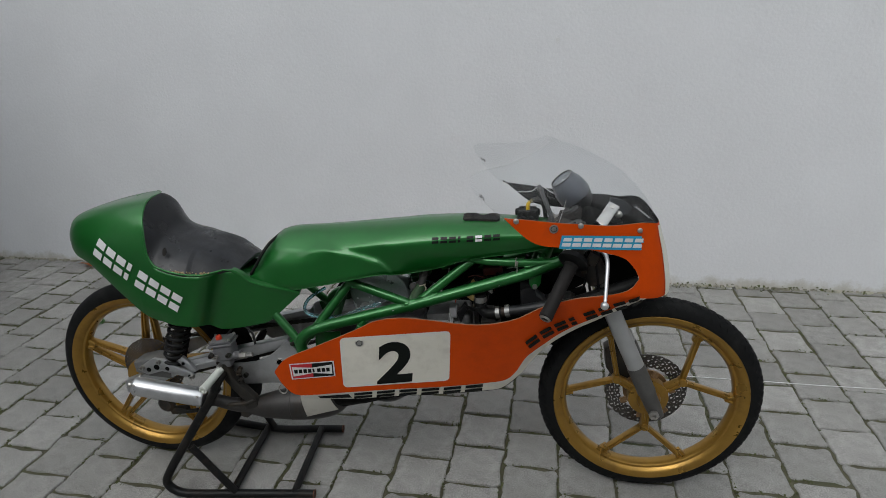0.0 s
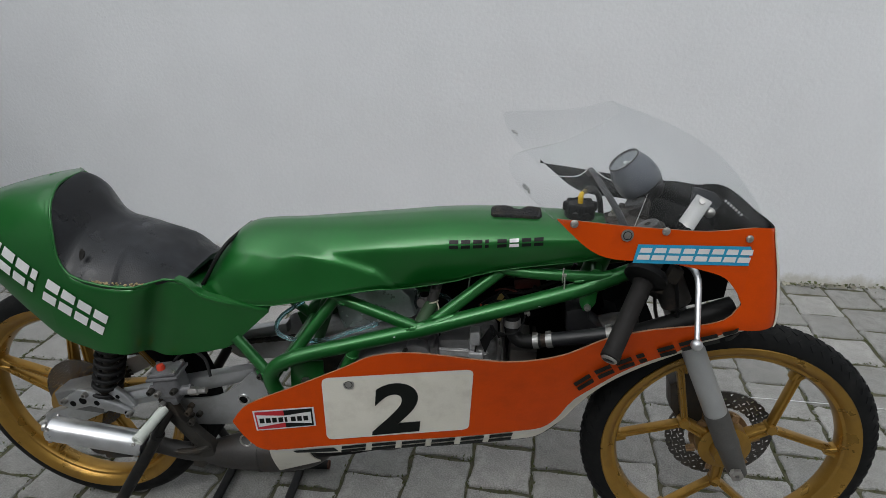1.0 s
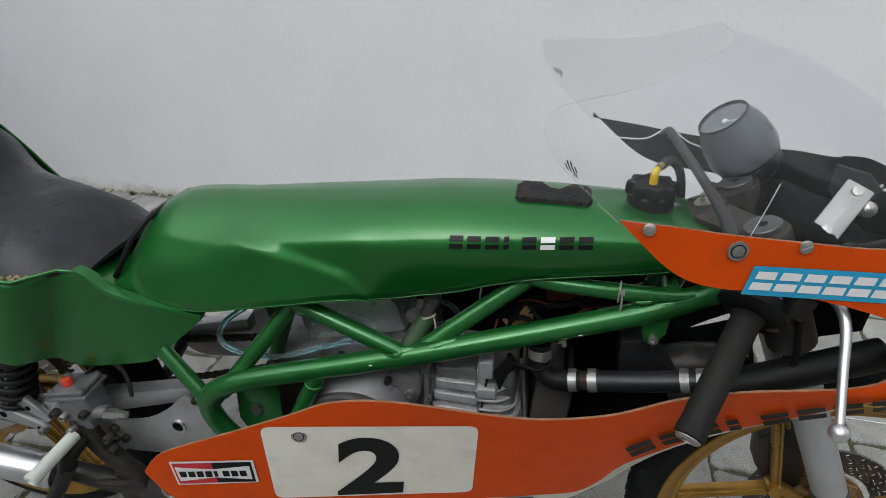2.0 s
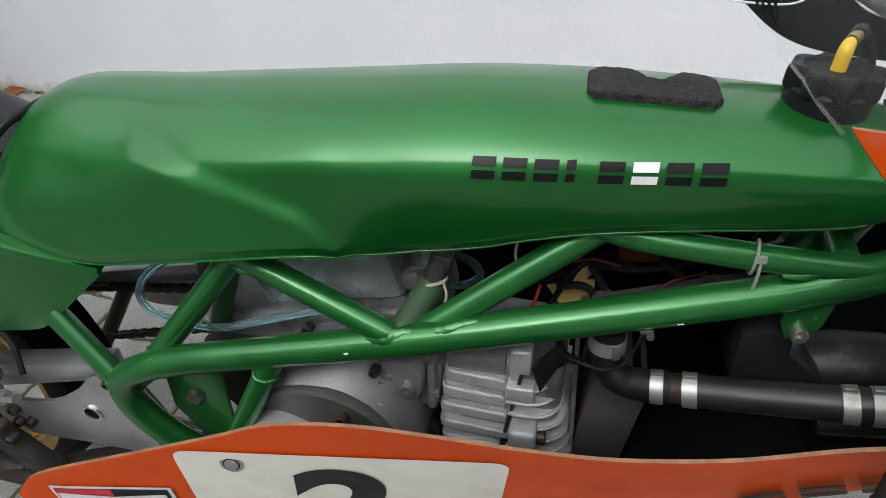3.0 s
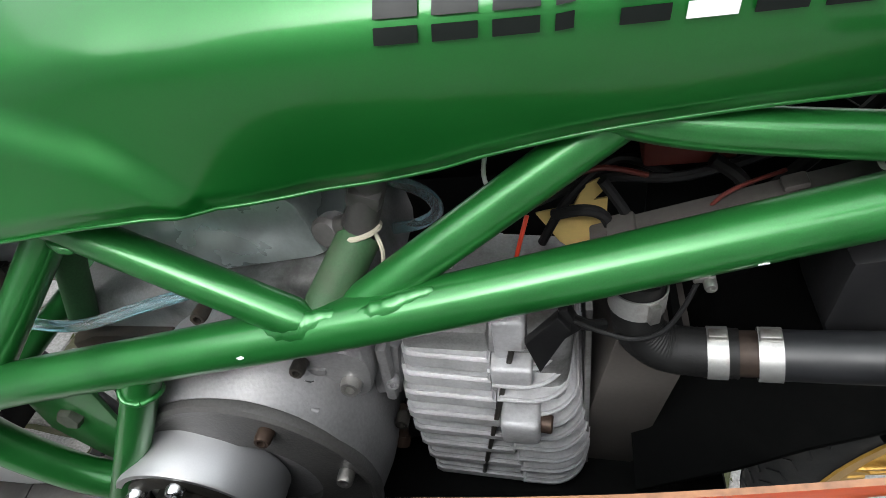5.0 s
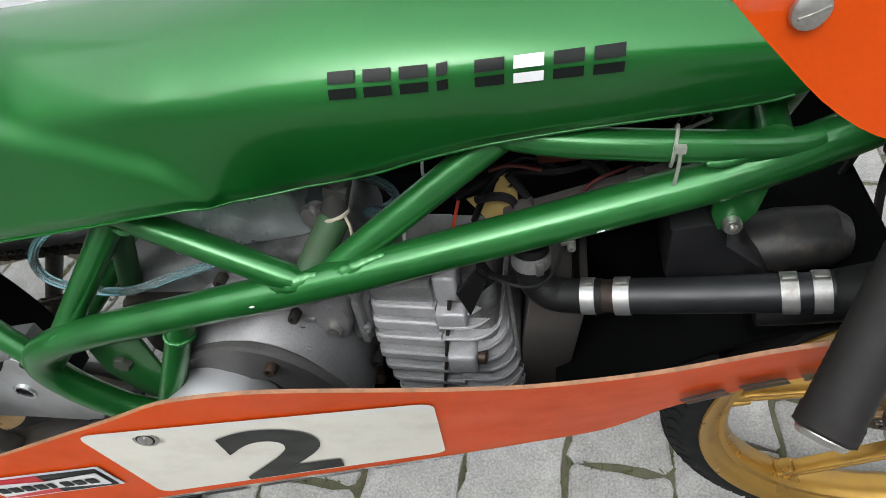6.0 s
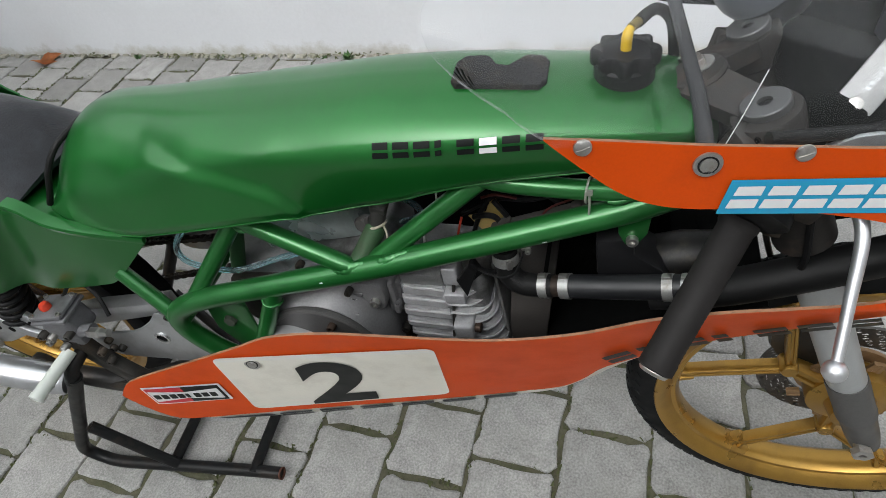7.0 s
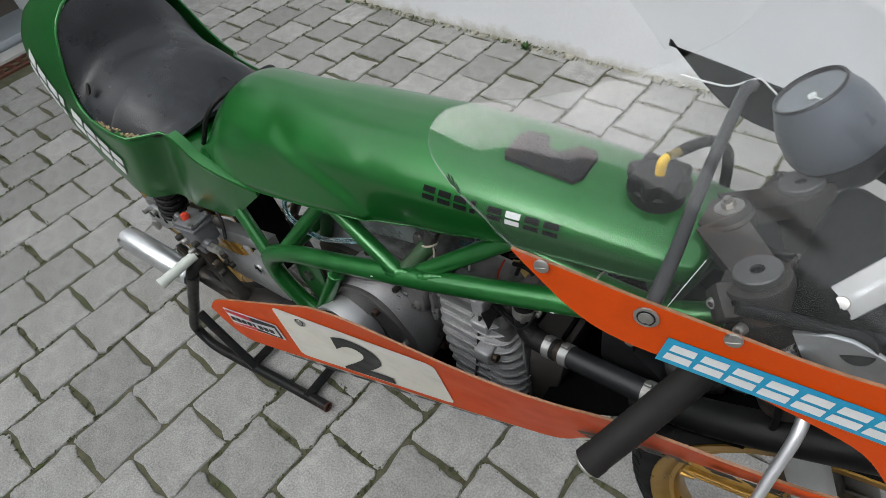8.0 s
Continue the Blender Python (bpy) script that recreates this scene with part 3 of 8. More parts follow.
def fair_y(x, z):
    """Half width of the fairing's side, as y of the near side."""
    dx = x - 0.635
    return -0.21 + 0.18 * dx + (0.1 + 0.5 * max(dx, -0.1)) * (0.52 - min(z, 0.62))


def build_tyre(R, w, parent, tread):
    bm = bmesh.new()
    prof = []
    for k in range(15):
        a = -1.95 + 3.9 * k / 14
        prof.append((R - 0.035 + 0.035 * math.cos(a), w * math.sin(a) * 0.98))
    prof += [(R - 0.050, w * 0.55), (R - 0.050, -w * 0.55)]
    lathe(bm, prof, Y_AXIS, 96, closed=True)
    if tread:
        # raised blocks between crossing grooves
        n = 74
        for row, (a0, a1) in enumerate(((-1.22, -0.72), (-0.66, -0.12), (-0.06, 0.48), (0.54, 1.1))):
            for k in range(n):
                t0 = 2 * math.pi * (k + 0.5 * (row % 2)) / n
                dt = 2 * math.pi / n * 0.40
                q = []
                am = (a0 + a1) / 2
                for t, a in ((t0 - dt, am), (t0, a0), (t0 + dt, am), (t0, a1)):
                    for lift in (0.0014, -0.002):
                        r = R - 0.035 + (0.035 + lift) * math.cos(a)
                        q.append(Y_AXIS @ Vector((r * math.cos(t), r * math.sin(t), (w + lift) * math.sin(a) * 0.98)))
                v = [bm.verts.new(p) for p in q]
                bm.faces.new((v[0], v[2], v[4], v[6]))
                for i in range(4):
                    j = (i + 1) % 4
                    bm.faces.new((v[2 * i], v[2 * i + 1], v[2 * j + 1], v[2 * j]))
    return part("tyre", bm, RUBBER, parent, "black racing tyre", 30)


def rib(bm, a, b, w0, w1, d0, d1):
    """A cast spoke rib from a to b in the wheel's plane (x, z), with a groove along it."""
    a, b = Vector((a[0], 0, a[1])), Vector((b[0], 0, b[1]))
    d = (b - a).normalized()
    s = Vector((d.z, 0, -d.x))
    loops = []
    for p, w, h in ((a, w0, d0), (a.lerp(b, 0.5), (w0 + w1) / 2, (d0 + d1) / 2), (b, w1, d1)):
        sec = [(-1, -0.7), (-0.8, -1), (-0.35, -1), (-0.22, -0.72), (0.22, -0.72), (0.35, -1), (0.8, -1), (1, -0.7), (1, 0.7), (0.8, 1), (-0.8, 1), (-1, 0.7)]
        loops.append([p + s * (u * w) + Vector((0, v * h, 0)) for u, v in sec])
    rings(bm, loops)


def build_rim(R, parent, split, phase):
    bm = bmesh.new()
    ro = R - 0.0415
    prof = [(ro, -0.026), (ro + 0.004, -0.029), (ro + 0.003, -0.031), (ro - 0.006, -0.030), (ro - 0.014, -0.024), (ro - 0.019, -0.018), (ro - 0.025, -0.0175), (ro - 0.029, -0.010), (ro - 0.030, 0.010),
            (ro - 0.025, 0.0175), (ro - 0.019, 0.018), (ro - 0.014, 0.024), (ro - 0.006, 0.030), (ro + 0.003, 0.031), (ro + 0.004, 0.029), (ro, 0.026), (ro - 0.010, 0.015), (ro - 0.010, -0.015)]
    lathe(bm, prof, Y_AXIS, 96, closed=True)
    ri = ro - 0.028
    if split:
        for k in range(3):
            a = radians(phase + 120 * k)
            node = (0.094 * math.cos(a), 0.094 * math.sin(a))
            rib(bm, (0.02 * math.cos(a), 0.02 * math.sin(a)), (node[0] * 1.04, node[1] * 1.04), 0.0115, 0.0095, 0.013, 0.010)
            for s in (-1, 1):
                e = a + s * radians(29)
                rib(bm, (node[0] * 0.97, node[1] * 0.97), (ri * math.cos(e), ri * math.sin(e)), 0.0064, 0.0070, 0.0090, 0.0085)
                # fillet at the rim
                rib(bm, ((ri - 0.02) * math.cos(e), (ri - 0.02) * math.sin(e)), ((ri + 0.006) * math.cos(e), (ri + 0.006) * math.sin(e)), 0.0072, 0.015, 0.0088, 0.0125)
            lathe(bm, [(0.0001, -0.0135), (0.0095, -0.0135), (0.0118, -0.009), (0.0118, 0.009), (0.0095, 0.0135), (0.0001, 0.0135)], Matrix.Translation((node[0], 0, node[1])) @ Y_AXIS, 14)
    else:
        for k in range(5):
            a = radians(phase + 72 * k)
            for s in (-1, 1):
                e, h = a + s * radians(2.6), a + s * radians(30)
                rib(bm, (0.048 * math.cos(h), 0.048 * math.sin(h)), (ri * math.cos(e), ri * math.sin(e)), 0.0085, 0.0062, 0.0115, 0.0088)
            rib(bm, ((ri - 0.02) * math.cos(a), (ri - 0.02) * math.sin(a)), ((ri + 0.006) * math.cos(a), (ri + 0.006) * math.sin(a)), 0.0105, 0.020, 0.0090, 0.0125)
    return part("rim", bm, GOLD, parent, "gold painted cast alloy rim with grooved spokes", 40)


def disc_plate(bm, r0, r1, y, thick, rows, per):
    """A brake disc with real drilled holes."""
    m = Matrix.Translation((0, y, 0)) @ Y_AXIS
    n = per
    radii = [r0] + [r0 + (r1 - r0) * k / rows for k in range(1, rows + 1)]
    for k in range(rows):
        ra, rb = radii[k], radii[k + 1]
        off = 0.5 * (k % 2)
        for i in range(n):
            t0, t1 = 2 * math.pi * (i + off) / n, 2 * math.pi * (i + off + 1) / n
            tm, rm = (t0 + t1) / 2, (ra + rb) / 2
            hr = min((rb - ra) * 0.30, 0.0038)
            for zz in (-thick / 2, thick / 2):
                outer = []
                for q in range(8):
                    a = 2 * math.pi * q / 8 + math.pi / 8
                    u, v = math.cos(a), math.sin(a)
                    mx = max(abs(u), abs(v))
                    rr, tt = rm + (rb - ra) / 2 * u / mx, tm + (t1 - t0) / 2 * v / mx
                    outer.append(bm.verts.new(m @ Vector((rr * math.cos(tt), rr * math.sin(tt), zz))))
                inn = []
                for q in range(8):
                    a = 2 * math.pi * q / 8 + math.pi / 8
                    c = Vector((rm * math.cos(tm), rm * math.sin(tm), 0))
                    er, et = Vector((math.cos(tm), math.sin(tm), 0)), Vector((-math.sin(tm), math.cos(tm), 0))
                    inn.append(bm.verts.new(m @ (c + er * hr * math.cos(a) + et * hr * math.sin(a) + Vector((0, 0, zz)))))
                for q in range(8):
                    w = (q + 1) % 8
                    bm.faces.new((outer[q], outer[w], inn[w], inn[q]))
    for r in (r0, r1):
        lathe(bm, [(r, -thick / 2), (r, thick / 2)], m, 64)
        bmesh.ops.delete(bm, geom=[f for f in bm.faces if len(f.verts) > 20], context="FACES_ONLY")


def build_front_wheel(bike):
    wheel = new("front_wheel")
    wheel.location, wheel.parent = FW, bike
    wheel["label"] = "gold cast front wheel with a black tyre and a drilled disc"
    build_tyre(0.2785, 0.029, wheel, True)
    build_rim(0.2785, wheel, True, 30)
    bm = bmesh.new()
    lathe(bm, [(0.0001, -0.05), (0.018, -0.05), (0.022, -0.045), (0.024, -0.025), (0.045, -0.02), (0.050, -0.014), (0.050, 0.014), (0.03, 0.02), (0.026, 0.04), (0.0001, 0.045)], Y_AXIS, 32)
    part("hub", bm, GOLD, wheel, "gold cast hub")
    bm = bmesh.new()
    disc_plate(bm, 0.066, 0.104, 0.028, 0.004, 3, 28)
    part("brake_disc", bm, mat("dark_drilled_disc", (0.10, 0.095, 0.09), 0.45, 0.8, vary=0.2, scale=40), wheel, "dark drilled steel brake disc")
    bm = bmesh.new()
    m = Matrix.Translation((0, 0.028, 0)) @ Y_AXIS
    lathe(bm, [(0.03, -0.003), (0.058, -0.003), (0.058, 0.003), (0.03, 0.003)], m, 40, closed=True)
    for k in range(6):
        a = 2 * math.pi * k / 6 + 0.3
        rib(bm, (0.054 * math.cos(a), 0.054 * math.sin(a)), (0.07 * math.cos(a), 0.07 * math.sin(a)), 0.009, 0.007, 0.003, 0.003)
    part("disc_carrier", bm, mat("brown_anodised_carrier", (0.26, 0.16, 0.08), 0.5, 0.5, vary=0.2), wheel, "brown anodised disc carrier")
    bm = bmesh.new()
    tube(bm, [(0, -0.085, 0), (0, 0.085, 0)], 0.0075, 14, 1)
    lathe(bm, [(0.0001, 0), (0.0125, 0), (0.0125, 0.008), (0.008, 0.009), (0.0045, 0.0085), (0.004, 0.003), (0.0001, 0.003)], axis((0, -0.083, 0), (0, -1, 0)), 6)
    part("axle", bm, STEEL, wheel, "steel axle with a nut")


def build_rear_wheel(bike):
    wheel = new("rear_wheel")
    wheel.location, wheel.parent = RW, bike
    wheel["label"] = "gold cast rear wheel with a black tyre and a drilled disc"
    build_tyre(0.2785, 0.031, wheel, False)
    build_rim(0.2785, wheel, False, 14)
    bm = bmesh.new()
    lathe(bm, [(0.0001, -0.05), (0.02, -0.05), (0.03, -0.03), (0.055, -0.022), (0.058, 0.02), (0.06, 0.045), (0.04, 0.05), (0.0001, 0.055)], Y_AXIS, 32)
    part("hub", bm, GOLD, wheel, "gold cast hub with the drive carrier")
    bm = bmesh.new()
    disc_plate(bm, 0.03, 0.088, -0.030, 0.004, 5, 30)
    bmesh.ops.translate(bm, vec=(0.018, 0, 0.030), verts=bm.verts)
    part("brake_disc", bm, mat("dull_drilled_disc", (0.12, 0.10, 0.085), 0.5, 0.7, vary=0.3, scale=30), wheel, "dull drilled steel brake disc")
    bm = bmesh.new()
    for k in range(42):
        a = 2 * math.pi * k / 42
        box(bm, (0.012, 0.003, 0.005), Matrix.Translation((0.066 * math.cos(a), 0.062, 0.066 * math.sin(a))) @ Matrix.Rotation(-a, 4, "Y"))
    lathe(bm, [(0.035, -0.0015), (0.062, -0.0015), (0.062, 0.0015), (0.035, 0.0015)], Matrix.Translation((0, 0.062, 0)) @ Y_AXIS, 42, closed=True)
    part("sprocket", bm, DARKSTEEL, wheel, "oily toothed rear sprocket")
    bm = bmesh.new()
    tube(bm, [(0, -0.10, 0), (0, 0.10, 0)], 0.007, 12, 1)
    lathe(bm, [(0.0001, 0), (0.013, 0), (0.013, 0.008), (0.0001, 0.009)], axis((0, -0.10, 0), (0, -1, 0)), 6)
    part("axle", bm, STEEL, wheel, "steel axle with a nut")


# -- tank --
TANK_TOP = [(0.366, 0.620), (0.383, 0.645), (0.404, 0.678), (0.422, 0.700), (0.445, 0.716), (0.475, 0.7245), (0.564, 0.731), (0.698, 0.742), (0.82, 0.754), (0.9, 0.757), (1.0, 0.756), (1.08, 0.752), (1.112, 0.746)]
TANK_BOT = [(0.366, 0.604), (0.40, 0.600), (0.45, 0.594), (0.505, 0.594), (0.56, 0.605), (0.63, 0.6205), (0.68, 0.632), (0.70, 0.6358), (0.722, 0.6376), (0.737, 0.6348), (0.75, 0.6322), (0.776, 0.6328), (0.80, 0.6357), (0.823, 0.6394), (0.852, 0.6464), (0.872, 0.6535), (0.919, 0.667), (0.97, 0.676), (1.015, 0.682), (1.08, 0.692), (1.112, 0.704)]
TANK_MID = [(0.366, 0.078), (0.40, 0.081), (0.47, 0.083), (0.60, 0.084), (0.72, 0.085), (0.84, 0.084), (1.0, 0.073), (1.085, 0.065), (1.112, 0.060)]
TANK_LOW = [(0.366, 0.082), (0.47, 0.093), (0.60, 0.0965), (0.70, 0.096), (0.722, 0.0925), (0.740, 0.0865), (0.755, 0.0815), (0.78, 0.0745), (0.80, 0.0705), (0.86, 0.067), (0.93, 0.066), (1.0, 0.062), (1.112, 0.056)]
# crease above the knee flare
TANK_CREASE = [(0.366, 0.606), (0.40, 0.648), (0.43, 0.680), (0.473, 0.700), (0.52, 0.7095), (0.56, 0.7125), (0.594, 0.7066), (0.622, 0.700), (0.658, 0.694), (0.6975, 0.684), (0.7104, 0.6806), (0.724, 0.671), (0.735, 0.659), (0.743, 0.650)]


def ease(f):
    f = max(0.0, min(1.0, f))
    return f * f * (3 - 2 * f)


def tank_half(x):
    """Points of the near half of the tank's cross section, from the crest to the lower edge."""
    t, b, w, low = (lerp(k, x) for k in (TANK_TOP, TANK_BOT, TANK_MID, TANK_LOW))
    h = t - b
    s = min(lerp([(0.366, 0.02), (0.42, 0.030), (0.5, 0.042), (0.6, 0.047), (0.8, 0.046), (1.0, 0.043), (1.1, 0.040)], x), h * 0.36)
    narrow = 1 - 0.16 * max(0, min(1, (0.62 - x) / 0.2))
    q = max(0, min(1, (0.80 - x) / 0.25))
    soft = [(0.18, 0.012), (0.36, 0.055), (0.52, 0.13), (0.66, 0.25), (0.79, 0.42), (0.90, 0.66), (0.97, 0.85), (0.995, 1.0)]
    firm = [(0.18, 0.02), (0.36, 0.09), (0.52, 0.21), (0.66, 0.38), (0.78, 0.57), (0.88, 0.76), (0.955, 0.90), (0.99, 1.0)]
    pts = [(0, 0, t)] + [(0, (a + (c - a) * q) * w * narrow, t - (b0 + (d - b0) * q) * s) for (a, b0), (c, d) in zip(soft, firm)]
    pts = [(p.y, p.z) for p in spl(pts, 3)]
    y0, z0 = pts[-1]
    for k in range(1, 27):
        f = k / 26
        pts.append((y0 + (w - y0) * ease(f / 0.3) + (low - w) * f ** 1.6, z0 + (b - z0) * f))
    for _ in range(14):
        pts = pts[:1] + [((a[0] + 2 * m[0] + e[0]) / 4, (a[1] + 2 * m[1] + e[1]) / 4) for a, m, e in zip(pts, pts[1:], pts[2:])] + pts[-1:]
    crease, wide = min(lerp(TANK_CREASE, x), t - 0.006), 0.019 + 0.05 * ease((0.57 - x) / 0.09)
    bulge = 0.0065 * ease((0.7455 - x) / 0.010)
    out = [(y + bulge * ease((crease - z) / wide) - 0.004 * ease((b + 0.012 - z) / 0.012), z) for y, z in pts]
    return out + [(out[-1][0] - 0.007, b - 0.001)]


def tank_y(x, z):
    """y of the near side of the tank at x and z."""
    p = tank_half(x)
    for (y0, z0), (y1, z1) in zip(p, p[1:]):
        if z1 <= z <= z0 and z0 - z1 > 1e-9:
            return -(y0 + (y1 - y0) * (z0 - z) / (z0 - z1))
    return -p[-1][0]


def build_tank(bike):
    bm = bmesh.new()
    loops = []
    xs = [0.366 + (0.700 - 0.366) * k / 72 for k in range(72)] + [0.700 + 0.0014 * k for k in range(36)] + [0.751 + (1.112 - 0.751) * k / 72 for k in range(73)]
    for x in xs:
        h = tank_half(x)
        loops.append([Vector((x, -y, z)) for y, z in h] + [Vector((x, y, z)) for y, z in h[::-1][:-1]])
    c0 = sum(loops[0], Vector()) / len(loops[0])
    c1 = sum(loops[-1], Vector()) / len(loops[-1])
    pre = [[c0 + (q - c0) * k + Vector((-d, 0, 0)) for q in loops[0]] for k, d in ((0.3, 0.012), (0.75, 0.009), (0.93, 0.004))]
    post = [[c1 + (q - c1) * k + Vector((d, 0, 0)) for q in loops[-1]] for k, d in ((0.95, 0.005), (0.82, 0.010), (0.4, 0.012))]
    rings(bm, pre + loops + post)
    tank = part("fuel_tank", bm, GREEN, bike, "metallic green fuel tank with flared knee recesses", 50)
    # folded seam along the lower edge
    for s in (1, -1):
        bm = bmesh.new()
        tube(bm, [(x, -s * (tank_half(x)[-2][0] + 0.0004), tank_half(x)[-2][1] + 0.0006) for x in (0.39 + 0.007 * k for k in range(101))], 0.0010, 8, 1)
        part("edge_seam", bm, GREEN, tank, "folded seam along the lower edge", 60)
    # foam pad
    bm = bmesh.new()
    ring2 = [(0.9050, -0.0210), (0.9103, -0.0290), (0.9868, -0.0300), (0.9930, -0.0210), (0.9921, 0.0120), (0.9860, 0.0220), (0.9719, 0.0220), (0.9675, 0.0050), (0.9525, 0.0020), (0.9393, 0.0040), (0.9349, 0.0190), (0.9261, 0.0230), (0.9112, 0.0200), (0.9050, 0.0100)]
    top, bot = [], []
    for x, y in ring2:
        zt = lerp(TANK_TOP, x)
        top.append(Vector((x, y, zt + 0.0045 - abs(y) * 0.06)))
        bot.append(Vector((x, y, zt - 0.004)))
    mid = Vector((0.949, -0.008, 0))
    stack = [bot]
    for f, lift in ((0.0, -0.0016), (0.02, 0.0), (0.12, 0.0004), (0.3, 0.0006), (0.55, 0.0006), (0.8, 0.0005)):
        row = []
        for q in top:
            x, y = q.x + (mid.x - q.x) * f, q.y + (mid.y - q.y) * f
            row.append(Vector((x, y, lerp(TANK_TOP, x) + 0.0042 - abs(y) * 0.06 + lift + 0.0012 * noise.noise((x * 160, y * 160, 2)))))
        stack.append(row)
    stack = [[a.lerp(b, k / 4) for a, b in zip(r, r[1:] + r[:1]) for k in range(4)] for r in stack]
    for row in stack[1:]:
        for q in row:
            q.z += 0.0008 * noise.noise((q.x * 300, q.y * 300, 5))
            q.x += 0.0007 * noise.noise((q.x * 260, q.y * 260, 9))
    rings(bm, stack)
    part("knee_pad", bm, FOAM, tank, "worn grey foam rubber pad", 40)
    # filler cap
    cap_at = Vector((1.0580, -0.003, 0.7565))
    bm = bmesh.new()
    lathe(bm, [(0.0001, -0.006), (0.026, -0.006), (0.026, 0.008), (0.024, 0.010), (0.0001, 0.010)], Matrix.Translation(cap_at), 40)
    n = 96
    loops = []
    for z, k in ((0.006, 0.90), (0.0075, 0.97), (0.010, 1.0), (0.0185, 1.0), (0.0215, 0.975), (0.0228, 0.92), (0.0225, 0.80), (0.0200, 0.74), (0.0200, 0.3)):
        row = []
        for i in range(n):
            a = 2 * math.pi * i / n
            lobe = 0.0034 * max(-0.75, math.cos(8 * a)) * (1 if k > 0.85 else 0)
            row.append(cap_at + Vector((math.cos(a) * (0.0262 + lobe) * k, math.sin(a) * (0.0262 + lobe) * k, z)))
        loops.append(row)
    rings(bm, loops)
    part("filler_cap", bm, BLACKPLASTIC, tank, "black scalloped screw cap", 40)
    bm = bmesh.new()
    tube(bm, [cap_at + Vector(q) for q in ((0, 0, 0.019), (0, 0, 0.030), (0.0006, 0.0012, 0.0335), (0.0014, 0.0026, 0.0355), (0.0026, 0.0048, 0.0364))], [0.0046, 0.0046, 0.0044, 0.0040, 0.0034], 14, 4)
    part("breather_valve", bm, YELLOW, tank, "yellow plastic breather valve")
    bm = bmesh.new()
    tube(bm, [cap_at + Vector(q) for q in ((0.003, 0.006, 0.0364), (0.009, 0.0155, 0.0374))], 0.0042, 14, 1)
    part("hose_nipple", bm, mat("brown_clear_nipple", (0.16, 0.12, 0.03), 0.3, 0.0, 0.3), tank, "olive brown clear nipple")
    bm = bmesh.new()
    tube(bm, [(1.0665, 0.011, 0.7937), (1.074, 0.028, 0.7925), (1.082, 0.047, 0.787), (1.092, 0.0585, 0.777), (1.099, 0.060, 0.763), (1.103, 0.055, 0.735), (1.105, 0.050, 0.70)], 0.0052, 14, 6)
    part("breather_hose", bm, HOSE, tank, "black rubber breather hose")
    # black strip added at the rear for the shade where seat meets tank
    bm = bmesh.new()
    pts = [(0.377, -0.078, 0.622), (0.392, -0.075, 0.645), (0.410, -0.071, 0.674), (0.425, -0.055, 0.696), (0.432, -0.027, 0.703), (0.433, 0, 0.704)]
    full = [Vector(q) for q in pts] + [Vector((q[0], -q[1], q[2])) for q in pts[:-1][::-1]]
    tube(bm, full, 0.0038, 10, 4)
    part("shade_strip", bm, HOSE, tank, "black strip standing for shade between seat and tank")
    # lettering of plain bars
    xs = [0.838 + 0.0203 * k for k in range(8)]
    for k, x in enumerate(xs):
        bm = bmesh.new()
        w = 0.0155 if k not in (3,) else 0.006
        z0 = 0.7150 + 0.0085 * (x - 0.838) / 0.156
        letter(bm, [(x, z0), (x + w, z0 + 0.001), (x + w, z0 + 0.014), (x, z0 + 0.013)], tank_y, 3, 2)
        part("letter_bar", bm, LETTER_BLACK if k != 5 else [LETTER_WHITE], tank)
    return tank


# -- fairing --
ARM_TOP = [(1.008, 0.8075), (1.06, 0.8015), (1.106, 0.7955), (1.164, 0.790), (1.231, 0.785), (1.30, 0.790)]
ARM_BOT = [(1.008, 0.8065), (1.018, 0.796), (1.031, 0.783), (1.05, 0.765), (1.07, 0.751), (1.09, 0.7435), (1.112, 0.740), (1.135, 0.739), (1.16, 0.737), (1.19, 0.732), (1.231, 0.722), (1.268, 0.708), (1.289, 0.685), (1.297, 0.672), (1.30, 0.664)]
BELLY_TOP = [(0.481, 0.4445), (0.500, 0.4695), (0.524, 0.4845), (0.582, 0.5075), (0.640, 0.5315), (0.680, 0.5495), (0.722, 0.5695), (0.780, 0.5755), (0.842, 0.5665), (0.900, 0.5545), (0.962, 0.5475), (1.036, 0.5605), (1.100, 0.5965), (1.162, 0.6149), (1.204, 0.6207), (1.247, 0.6254), (1.281, 0.6350), (1.294, 0.6480), (1.300, 0.6600)]
BELLY_BOT = [(0.481, 0.4405), (0.495, 0.4065), (0.518, 0.3785), (0.560, 0.3725), (0.620, 0.3715), (0.750, 0.3677), (0.850, 0.362), (0.910, 0.3604), (0.966, 0.3612), (1.005, 0.363), (1.024, 0.373), (1.042, 0.398), (1.059, 0.4344), (1.082, 0.4597), (1.104, 0.480), (1.134, 0.508), (1.175, 0.536), (1.218, 0.559), (1.256, 0.587), (1.300, 0.614)]
EDGE_BOT = [(0.535, 0.3635), (0.647, 0.346), (0.745, 0.342), (0.847, 0.3345), (0.909, 0.3316), (0.964, 0.3303), (1.004, 0.3335), (1.030, 0.356), (1.054, 0.385), (1.071, 0.415), (1.098, 0.453), (1.128, 0.484), (1.175, 0.519), (1.221, 0.546), (1.261, 0.572), (1.300, 0.597), (1.340, 0.612)]
NOSE_X = [(0.555, 1.345), (0.60, 1.374), (0.628, 1.383), (0.709, 1.367), (0.767, 1.347), (0.80, 1.336), (0.835, 1.320)]


